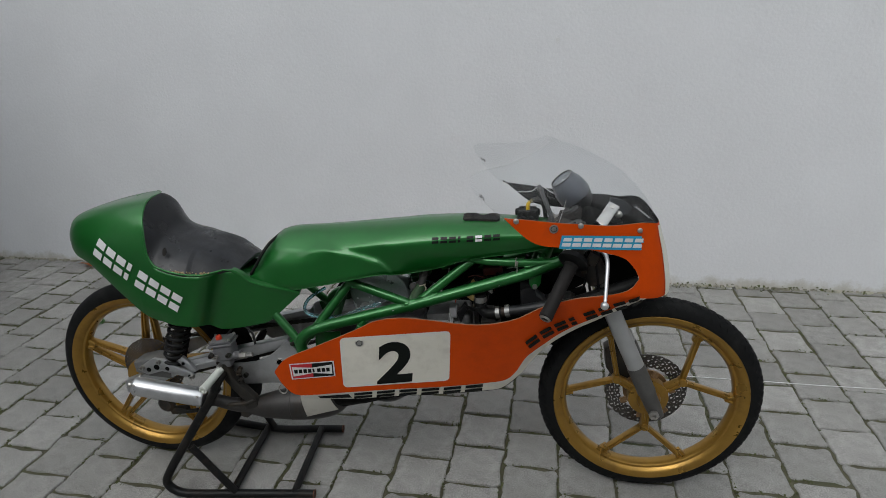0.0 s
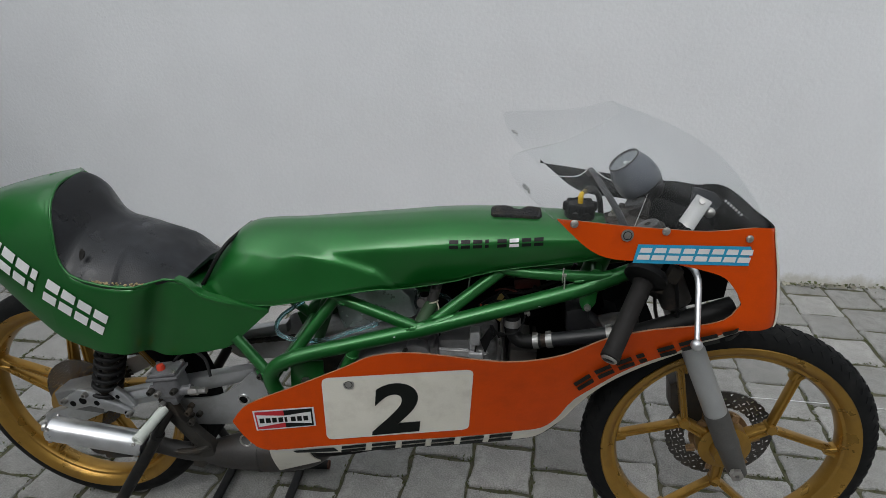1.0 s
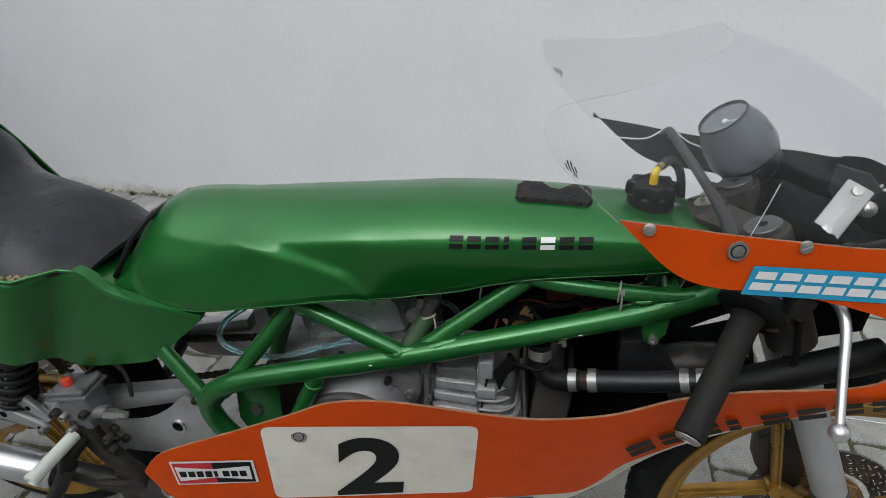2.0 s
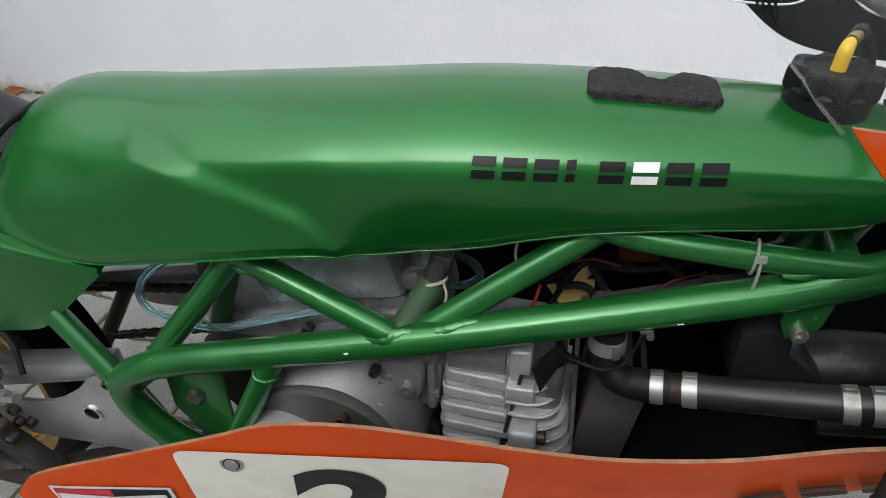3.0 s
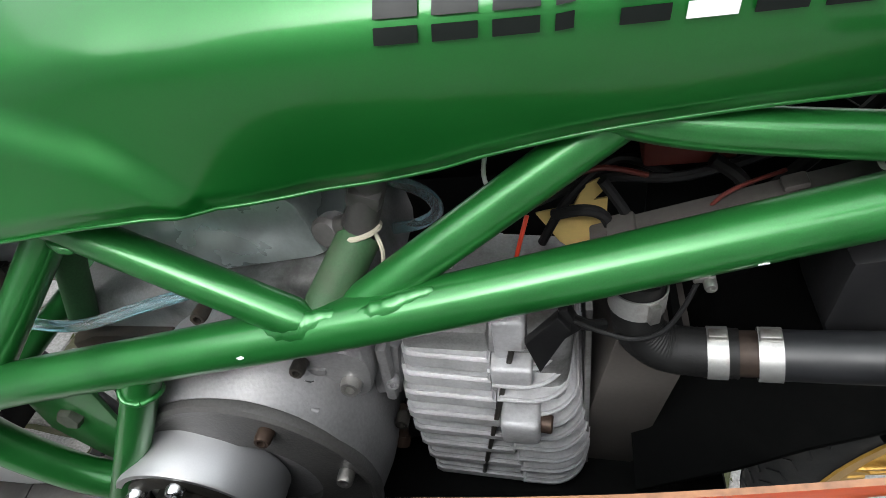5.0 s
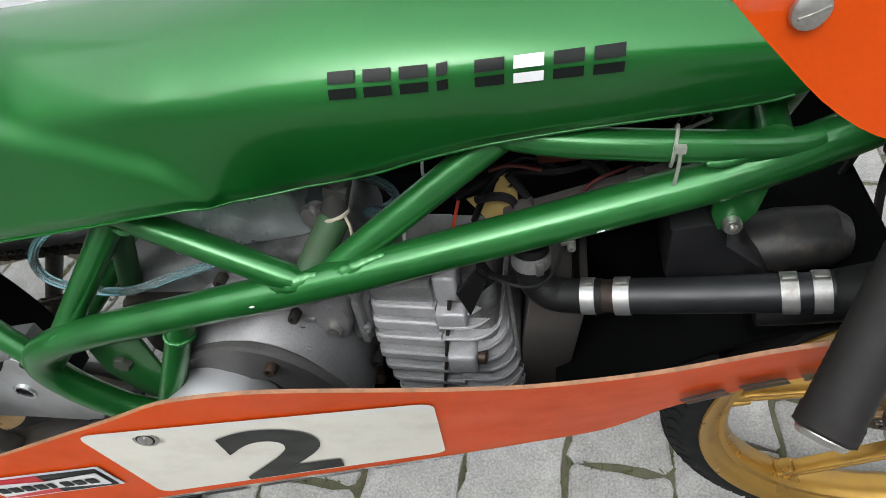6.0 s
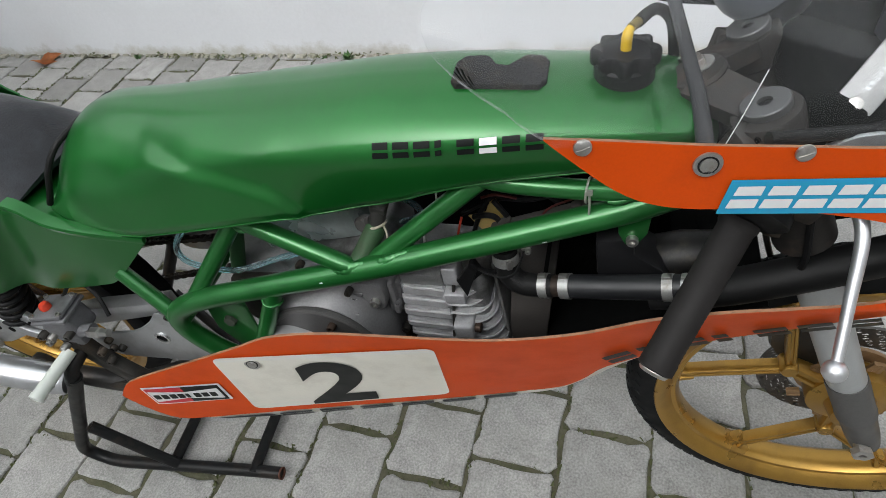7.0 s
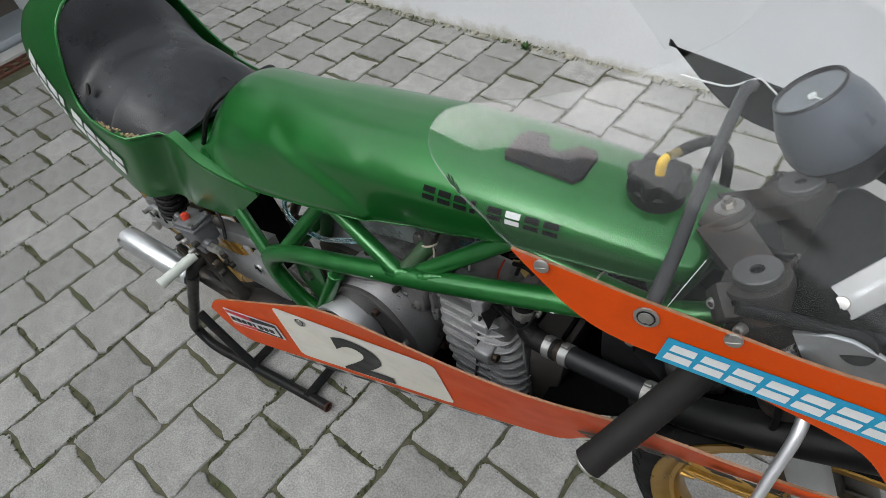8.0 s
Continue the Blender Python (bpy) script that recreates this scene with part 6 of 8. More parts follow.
    for k in range(9):
        bm = bmesh.new()
        x, z = rnd.uniform(0.690, 0.765), rnd.uniform(0.4985, 0.510)
        a = rnd.uniform(-1.2, 0.6)
        n = rnd.uniform(0.003, 0.009)
        tube(bm, [(x, -0.0885, z - 0.010), (x + n * math.cos(a), -0.0865, z - 0.010 + n * math.sin(a))], 0.0003, 5, 1)
        part("scratch", bm, POLISHED, eng, "bright scratch in the casting", 60)
    bm = bmesh.new()
    tube(bm, [(0.790, -0.035, 0.480), (0.824, -0.040, 0.476)], 0.021, 16, 1)
    box(bm, (0.008, 0.07, 0.060), pose(0.803, -0.035, 0.478), 0.003)
    bolt(bm, (0.806, -0.066, 0.470), (0.2, -1, 0.2), 0.0045, 0.006)
    part("cylinder_flange", bm, ALLOY, eng, "cast cylinder flange")
    bm = bmesh.new()
    tube(bm, [(0.797, -0.045, 0.395), (0.797, -0.055, 0.368)], 0.0050, 12, 1)
    bolt(bm, (0.797, -0.056, 0.366), (0.0, -0.7, -0.7), 0.0068, 0.007)
    part("drain_plug", bm, rusty, eng, "rusty plug below the flange")
    # finned cylinder: square fins behind the joint, rounded ones on the head
    cyl = new("cylinder")
    cyl.parent = eng
    cyl["label"] = "bright finned alloy cylinder and head"
    # barrel in a darker alloy to put shade into the fin gaps
    bm = bmesh.new()
    box(bm, (0.100, 0.092, 0.185), pose(0.872, -0.014, 0.430), 0.012, 3)
    part("barrel", bm, OILY_SHADED_ALLOY, cyl, "cylinder barrel, darkened for shade between the fins")
    rnd = random.Random(17)

    def fin(outline, z, thick, tilt=0.0):
        b2 = bmesh.new()
        v0, v1 = [], []
        for x, y in outline:
            zz = z + tilt * (x - outline[0][0])
            v0.append(b2.verts.new((x, y, zz - thick)))
            v1.append(b2.verts.new((x, y, zz)))
        b2.faces.new(v0)
        b2.faces.new(v1[::-1])
        for i in range(len(outline)):
            j = (i + 1) % len(outline)
            b2.faces.new((v0[i], v1[i], v1[j], v0[j]))
        bmesh.ops.recalc_face_normals(b2, faces=b2.faces)
        bmesh.ops.bevel(b2, geom=[e for e in b2.edges if abs(e.verts[0].co.z - e.verts[1].co.z) < 0.004], offset=min(0.0026, thick * 0.4), segments=3, affect="EDGES")
        part("fin", b2, FIN_ALLOY, cyl, "", 40)

    left = [(0.505, 0.8145, 0.8715, 0.016), (0.482, 0.8118, 0.8720, 0.015), (0.458, 0.8096, 0.8745, 0.014), (0.4335, 0.8095, 0.8775, 0.013), (0.410, 0.8112, 0.8830, 0.010), (0.389, 0.8145, 0.8880, 0.010), (0.367, 0.8182, 0.8930, 0.010), (0.346, 0.8225, 0.8960, 0.011)]
    for z, x0, x1, th in left:
        y0 = -0.068 + rnd.uniform(-0.0004, 0.0004)
        fin([(x0, 0.045), (x0, y0 + 0.007), (x0 + 0.0022, y0 + 0.002), (x0 + 0.007, y0), (x1, y0 - 0.001), (x1, 0.045)], z, th, 0.012)
    right = [(0.4985, 0.916, 0.0050), (0.482, 0.921, 0.0048), (0.4655, 0.9255, 0.0048), (0.4495, 0.930, 0.0048), (0.4325, 0.934, 0.0050), (0.416, 0.9375, 0.0050), (0.399, 0.941, 0.0050), (0.382, 0.944, 0.0052), (0.3645, 0.9455, 0.0055), (0.346, 0.945, 0.0070)]
    for i, (z, x1, th) in enumerate(right):
        x0 = 0.870 + 0.0028 * i
        y0 = -0.0715
        r = 0.030
        arc = [(x1 - r + r * math.sin(q), y0 + r - r * math.cos(q)) for q in (math.pi / 2 * k / 10 for k in range(11))]
        fin([(x0, 0.045), (x0, y0)] + arc + [(x1, 0.045)], z, th, 0.03)
    # square cast lugs with a slot beside the joint
    for x0, x1, z0, z1, y in ((0.8735, 0.8925, 0.517, 0.545, -0.070), (0.872, 0.898, 0.4855, 0.503, -0.0735), (0.874, 0.884, 0.503, 0.518, -0.066)):
        bm = bmesh.new()
        box(bm, (x1 - x0, 0.026, z1 - z0), pose((x0 + x1) / 2, y + 0.013, (z0 + z1) / 2, 0, -3, 0), 0.0028, 3)
        part("head_rib", bm, FIN_ALLOY, cyl, "square cast lug of the head")
    # top fin takes the darker alloy in place of shade
    bm = bmesh.new()
    box(bm, (0.055, 0.05, 0.022), pose(0.843, -0.038, 0.512, 0, -3, 0), 0.004, 2)
    part("top_fin", bm, OILY_SHADED_ALLOY, cyl, "top fin, darkened for shade")
    bm = bmesh.new()
    box(bm, (0.0035, 0.006, 0.19), pose(0.8745, -0.0655, 0.431, 0, 7, 0), 0.001)
    part("joint_line", bm, DARKSTEEL, cyl, "dark joint between cylinder and head")
    for x, y, z, w, h in ((0.892, -0.0835, 0.4405, 0.026, 0.026), (0.905, -0.066, 0.356, 0.022, 0.020)):
        bm = bmesh.new()
        box(bm, (w, 0.028, h), pose(x, y + 0.014, z, 0, -3, 0), 0.0045, 3)
        boss = part("stud_boss", bm, FIN_ALLOY, cyl, "cast boss for a stud")
        bm = bmesh.new()
        lathe(bm, [(0.0001, 0.0), (0.0062, 0.0), (0.0062, 0.009), (0.0052, 0.010), (0.0001, 0.010)], axis((x + w / 2 - 0.002, y + 0.011, z + 0.001), (1, -0.08, 0.04)), 14)
        part("stud", bm, rusty, boss, "rusty cylinder stud")
    bm = bmesh.new()
    slab(bm, [(0.927, 0.53), (0.931, 0.53), (0.947, 0.33), (0.943, 0.33)], -0.045, 0.045, 0.001)
    part("head_plate", bm, OILY_SHADED_ALLOY, cyl, "oily plate behind the head")
    bm = bmesh.new()
    box(bm, (0.050, 0.10, 0.17), pose(0.966, 0.010, 0.408, 0, 5, 0), 0.003)
    part("head_guard", bm, mat("dull_black_guard", (0.055, 0.049, 0.045), 0.6, vary=0.25, scale=30), eng, "dull black plate beside the cylinder head")
    bm = bmesh.new()
    slab(bm, [(0.8925, 0.532), (0.909, 0.5585), (0.917, 0.5475), (0.9022, 0.504)], -0.0745, -0.068, 0.0012)
    slab(bm, [(0.909, 0.559), (0.9145, 0.559), (0.9225, 0.5425), (0.910, 0.527)], -0.070, -0.060, 0.002)
    tube(bm, [(0.914, -0.066, 0.550), (0.926, -0.064, 0.541), (0.936, -0.060, 0.537)], 0.0035, 10, 4)
    part("plug_connector", bm, BLACKPLASTIC, eng, "black taped connector")
    bm = bmesh.new()
    tube(bm, [(0.70, 0.0, 0.32), (0.80, 0.0, 0.345), (0.86, 0.0, 0.335), (0.80, -0.01, 0.32), (0.70, -0.03, 0.312)], 0.021, 16, 5)
    part("exhaust_header", bm, PIPE, eng, "brown stained exhaust header")
    # carburettor parts above the case
    bm = bmesh.new()
    slab(bm, [(0.612, 0.598), (0.613, 0.548), (0.623, 0.511), (0.758, 0.545), (0.767, 0.550), (0.757, 0.590), (0.735, 0.612), (0.69, 0.615)], -0.030, 0.045, 0.006)
    part("catch_tank", bm, mat("greenish_bare_alloy", (0.50, 0.57, 0.56), 0.28, 0.55, 0.3, 0.12, 20, 400, 0.0001, ((0.12, 0.14, 0.13), 0.4, 20)), eng, "bare alloy catch tank under the fuel tank")
    bm = bmesh.new()
    tube(bm, [(0.813, -0.043, 0.632), (0.8075, -0.047, 0.612), (0.8015, -0.051, 0.592)], [0.0092, 0.0094, 0.0094], 20, 1)
    box(bm, (0.019, 0.020, 0.016), pose(0.8085, -0.045, 0.617, 14, 18, 0), 0.004)
    carb = part("carburettor", bm, mat("grey_black_plastic", (0.034, 0.032, 0.031), 0.5, vary=0.3, scale=50, fine=600, bump=0.0002), eng, "oily dark carburettor")
    bm = bmesh.new()
    lathe(bm, [(0.0001, 0), (0.0085, 0), (0.0095, 0.003), (0.0095, 0.012), (0.007, 0.0145), (0.0001, 0.015)], axis((0.785, -0.040, 0.587), (-0.25, -1, 0.35)), 22)
    tube(bm, [(0.785, -0.046, 0.590), (0.797, -0.050, 0.598)], 0.0062, 12, 1)
    part("adjuster", bm, mat("oily_grey_cap", (0.085, 0.08, 0.078), 0.45, 0.4, vary=0.3, scale=60), carb, "grey round carburettor cap")
    bm = bmesh.new()
    ring = [Vector((0.8025 + 0.0108 * math.cos(a), -0.051 - 0.0104 * math.sin(a), 0.594 + 0.0032 * math.cos(a) + 0.003 * math.sin(a))) for a in (2 * math.pi * k / 24 for k in range(25))]
    tube(bm, ring, 0.0016, 6, 1)
    tube(bm, [(0.812, -0.055, 0.596), (0.8155, -0.059, 0.588), (0.8145, -0.060, 0.578)], 0.0013, 6, 4)
    part("cable_tie", bm, mat("aged_nylon", (0.42, 0.38, 0.30), 0.5, vary=0.15), eng, "pale nylon cable tie")
    # flat black sheet behind the carburettor
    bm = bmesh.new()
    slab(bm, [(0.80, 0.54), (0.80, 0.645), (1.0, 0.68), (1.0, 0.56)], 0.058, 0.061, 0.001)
    part("black_sheet", bm, BLACKIN, eng, "flat black sheet behind the wiring")
    bm = bmesh.new()
    tube(bm, [(0.545, -0.02, 0.565), (0.508, -0.048, 0.545), (0.498, -0.057, 0.5185), (0.525, -0.064, 0.506), (0.59, -0.070, 0.510), (0.65, -0.064, 0.530), (0.70, -0.056, 0.545)], 0.0042, 12, 6)
    part("fuel_hose", bm, FUELTUBE, eng, "pale blue clear fuel hose")
    bm = bmesh.new()
    tube(bm, [(0.79, 0.016, 0.530), (0.816, 0.012, 0.540), (0.832, 0.010, 0.555), (0.824, 0.010, 0.571), (0.798, 0.014, 0.578)], 0.0042, 12, 6)
    part("fuel_hose", bm, FUELTUBE, eng, "pale blue clear fuel hose")
    # dark gearbox top and clutter under the tank
    bm = bmesh.new()
    box(bm, (0.25, 0.11, 0.05), pose(0.678, 0.01, 0.500, 0, -12, 0), 0.012, 3)
    part("gearbox_top", bm, OILY_SHADED_ALLOY, eng, "oily gearbox top")
    bm = bmesh.new()
    slab(bm, [(0.548, 0.462), (0.575, 0.476), (0.640, 0.482), (0.640, 0.345), (0.575, 0.350), (0.545, 0.385)], -0.055, 0.060, 0.008)
    part("gearbox_rear", bm, DARKSTEEL, eng, "dark oily rear of the gearbox")
    # wiring
    for pts, r, m, lab in (
        ([(0.883, -0.02, 0.535), (0.886, -0.02, 0.555), (0.890, -0.01, 0.572)], 0.0014, REDPLASTIC, "red wire"),
        ([(0.90, 0.0, 0.54), (0.915, 0.0, 0.58), (0.94, 0.01, 0.60), (0.97, 0.01, 0.59)], 0.003, BLACKPLASTIC, "black wire"),
        ([(0.93, -0.01, 0.60), (0.95, -0.015, 0.57), (0.945, -0.02, 0.545)], 0.0032, BLACKPLASTIC, "black wire"),
        ([(0.845, -0.03, 0.545), (0.85, -0.025, 0.575), (0.872, -0.02, 0.60)], 0.0016, NYLON, "pale wire"),
        ([(0.98, -0.02, 0.57), (0.99, -0.02, 0.60), (1.02, -0.01, 0.61)], 0.0012, REDBOX, "red wire"),
        ([(0.905, -0.012, 0.575), (0.922, -0.016, 0.583), (0.934, -0.016, 0.578), (0.940, -0.018, 0.560)], 0.0034, BLACKPLASTIC, "black wire"),
        ([(0.885, 0.010, 0.558), (0.93, 0.004, 0.590), (0.975, -0.004, 0.600), (1.03, -0.004, 0.626)], 0.0030, BLACKPLASTIC, "black wire"),
        ([(0.915, -0.006, 0.600), (0.932, -0.004, 0.604), (0.955, -0.002, 0.598)], 0.0017, REDBOX, "red-brown wire"),
        ([(0.868, -0.010, 0.625), (0.866, -0.016, 0.606), (0.872, -0.020, 0.592)], 0.0013, NYLON, "pale wire"),
        ([(1.01, 0.004, 0.622), (1.04, -0.004, 0.632), (1.065, -0.01, 0.650)], 0.0014, NYLON, "pale wire"),
        ([(0.985, -0.005, 0.612), (1.0, -0.008, 0.603), (1.012, -0.012, 0.588)], 0.0040, HOSE, "ribbed black wire sleeve"),
        ([(1.00, -0.02, 0.585), (1.04, 0.0, 0.62), (1.06, 0.0, 0.66)], 0.004, HOSE, "ribbed black wire sleeve"),
        ([(0.918, -0.068, 0.549), (0.932, -0.076, 0.5515), (0.948, -0.080, 0.552), (0.961, -0.080, 0.560), (0.968, -0.077, 0.575), (0.972, -0.073, 0.590)], 0.0013, BLACKPLASTIC, "thin black cable"),
    ):
        bm = bmesh.new()
        tube(bm, pts, r, 8, 5)
        part("wire", bm, m, eng, lab)
    bm = bmesh.new()
    box(bm, (0.048, 0.03, 0.020), pose(0.9745, 0.015, 0.6135, 0, -7, 0), 0.003)
    part("ignition_coil", bm, REDBOX, eng, "red-brown ignition coil")
    bm = bmesh.new()
    slab(bm, [(0.895, 0.5645), (0.917, 0.572), (0.922, 0.588), (0.930, 0.593), (0.934, 0.586), (0.928, 0.577), (0.936, 0.579), (0.938, 0.552), (0.926, 0.530), (0.911, 0.5416)], 0.0, 0.0015)
    part("insulating_board", bm, YELLOWCARD, eng, "yellowed insulating board")
    bm = bmesh.new()
    box(bm, (0.140, 0.018, 0.010), pose(0.992, -0.022, 0.5915, 0, -22.5, 0), 0.002)
    box(bm, (0.016, 0.022, 0.013), pose(0.944, -0.024, 0.5735, 0, -22.5, 0), 0.002)
    box(bm, (0.012, 0.010, 0.006), pose(1.022, -0.020, 0.6095, 0, -22.5, 0), 0.0015)
    part("radiator_header", bm, mat("dull_grey_alloy", (0.13, 0.12, 0.112), 0.5, 0.6, vary=0.2, scale=30), eng, "dull alloy radiator header")
    return eng


def build_cooling(bike):
    hose = new("cooling_hose")
    hose.parent = bike
    hose["label"] = "black rubber cooling hose with steel clamps"
    bm = bmesh.new()
    bend = spl([(0.949, -0.060, 0.580), (0.950, -0.062, 0.560), (0.954, -0.066, 0.543), (0.966, -0.070, 0.5345), (0.982, -0.073, 0.5355), (1.003, -0.076, 0.5405)], 12)
    tube(bm, bend, [0.0130 + 0.00035 * (k % 2) for k in range(len(bend))], 22, 1)
    part("elbow", bm, HOSE, hose, "ribbed rubber elbow")
    bm = bmesh.new()
    tube(bm, [(1.012, -0.0772, 0.5428), (1.06, -0.083, 0.5545), (1.140, -0.093, 0.577)], 0.0131, 24, 6)
    part("hose_pipe", bm, mat("satin_black_hose", (0.012, 0.0125, 0.014), 0.42, vary=0.15, scale=50), hose, "satin black hose")
    clamp_steel = mat("stained_clamp_steel", (0.42, 0.42, 0.41), 0.5, 0.75, 0.0, 0.15, 60, 700, 0.00006, ((0.16, 0.13, 0.10), 0.6, 60))
    for p, d, r, w in (((0.9495, -0.0613, 0.5670), (-0.04, 0.09, 1), 0.0148, 0.013), ((0.993, -0.0745, 0.5378), (0.96, -0.10, 0.2), 0.0140, 0.010), ((1.0165, -0.0777, 0.5438), (0.96, -0.13, 0.24), 0.0141, 0.011), ((1.1166, -0.0902, 0.5704), (0.94, -0.13, 0.28), 0.0141, 0.010), ((1.1335, -0.0922, 0.5752), (0.94, -0.13, 0.28), 0.0142, 0.010)):
        bm = bmesh.new()
        lathe(bm, [(r - 0.001, -w / 2), (r, -w / 2), (r, w / 2), (r - 0.001, w / 2)], axis(p, d), 28, closed=True)
        clamp = part("hose_clamp", bm, clamp_steel, hose, "bright steel hose clamp")
        bm = bmesh.new()
        m = axis(p, d)
        box(bm, (0.006, 0.004, w * 0.9), m @ pose(0.0, r + 0.0015, 0), 0.001)
        part("clamp_screw", bm, STEEL, clamp, "small clamp screw")
    bm = bmesh.new()
    tube(bm, [(0.992, -0.0745, 0.5378), (1.015, -0.0775, 0.5435)], 0.0122, 18, 1)
    part("joint_pipe", bm, mat("rusty_joint_pipe", (0.035, 0.024, 0.018), 0.6, 0.5, vary=0.4, scale=80), hose, "rusty joint pipe")
    bm = bmesh.new()
    tube(bm, [(1.10, -0.086, 0.551), (1.16, -0.086, 0.569), (1.23, -0.080, 0.594), (1.315, -0.066, 0.622)], [0.015, 0.0178, 0.0182, 0.0182], 20, 6)
    part("intake_pipe", bm, HOSE, hose, "wide black rubber pipe")
    # radiator with black ducting behind the hose
    rad = new("radiator")
    rad.parent = bike
    rad["label"] = "black radiator and ducting inside the fairing"
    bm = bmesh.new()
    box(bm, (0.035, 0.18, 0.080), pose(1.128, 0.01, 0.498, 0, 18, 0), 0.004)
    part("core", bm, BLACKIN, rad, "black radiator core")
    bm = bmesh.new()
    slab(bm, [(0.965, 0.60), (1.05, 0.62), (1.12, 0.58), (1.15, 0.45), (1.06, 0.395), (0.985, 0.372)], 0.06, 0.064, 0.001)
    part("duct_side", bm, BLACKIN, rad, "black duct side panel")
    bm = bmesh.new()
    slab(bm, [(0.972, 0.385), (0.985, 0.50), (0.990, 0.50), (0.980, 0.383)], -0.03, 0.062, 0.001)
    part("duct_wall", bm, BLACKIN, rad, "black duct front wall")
    # black sheet added so that the opening behind the fork reads dark
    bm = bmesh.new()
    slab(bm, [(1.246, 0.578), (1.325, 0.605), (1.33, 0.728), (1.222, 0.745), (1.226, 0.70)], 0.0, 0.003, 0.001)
    part("filler_panel", bm, BLACKIN, rad, "black sheet added to close the opening behind the fork")
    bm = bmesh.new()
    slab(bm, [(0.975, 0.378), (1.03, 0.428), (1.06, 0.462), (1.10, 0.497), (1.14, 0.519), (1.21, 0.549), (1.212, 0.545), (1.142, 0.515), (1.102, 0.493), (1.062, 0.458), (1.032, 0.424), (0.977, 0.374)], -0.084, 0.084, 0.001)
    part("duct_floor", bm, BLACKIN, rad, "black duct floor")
    bm = bmesh.new()
    slab(bm, [(1.044, 0.592), (1.078, 0.600), (1.083, 0.578), (1.112, 0.557), (1.120, 0.536), (1.092, 0.527), (1.052, 0.535), (1.046, 0.560)], -0.058, -0.008, 0.003, smooth_outline=2)
    part("header_tank", bm, mat("scuffed_black_tank", (0.011, 0.011, 0.012), 0.38, vary=0.3, scale=30), rad, "scuffed black header tank")
    bm = bmesh.new()
    rings(bm, [[(x, -0.02 + r * math.cos(a), z + r * 0.9 * math.sin(a)) for a in (2 * math.pi * k / 24 for k in range(24))] for x, z, r in ((1.098, 0.540, 0.016), (1.106, 0.541, 0.024), (1.13, 0.546, 0.0265), (1.165, 0.553, 0.024), (1.176, 0.553, 0.017))])
    part("outlet", bm, mat("chipped_black_outlet", (0.014, 0.014, 0.014), 0.45, vary=0.3, scale=40, dirt=((0.16, 0.13, 0.10), 0.3, 45)), rad, "chipped black outlet")


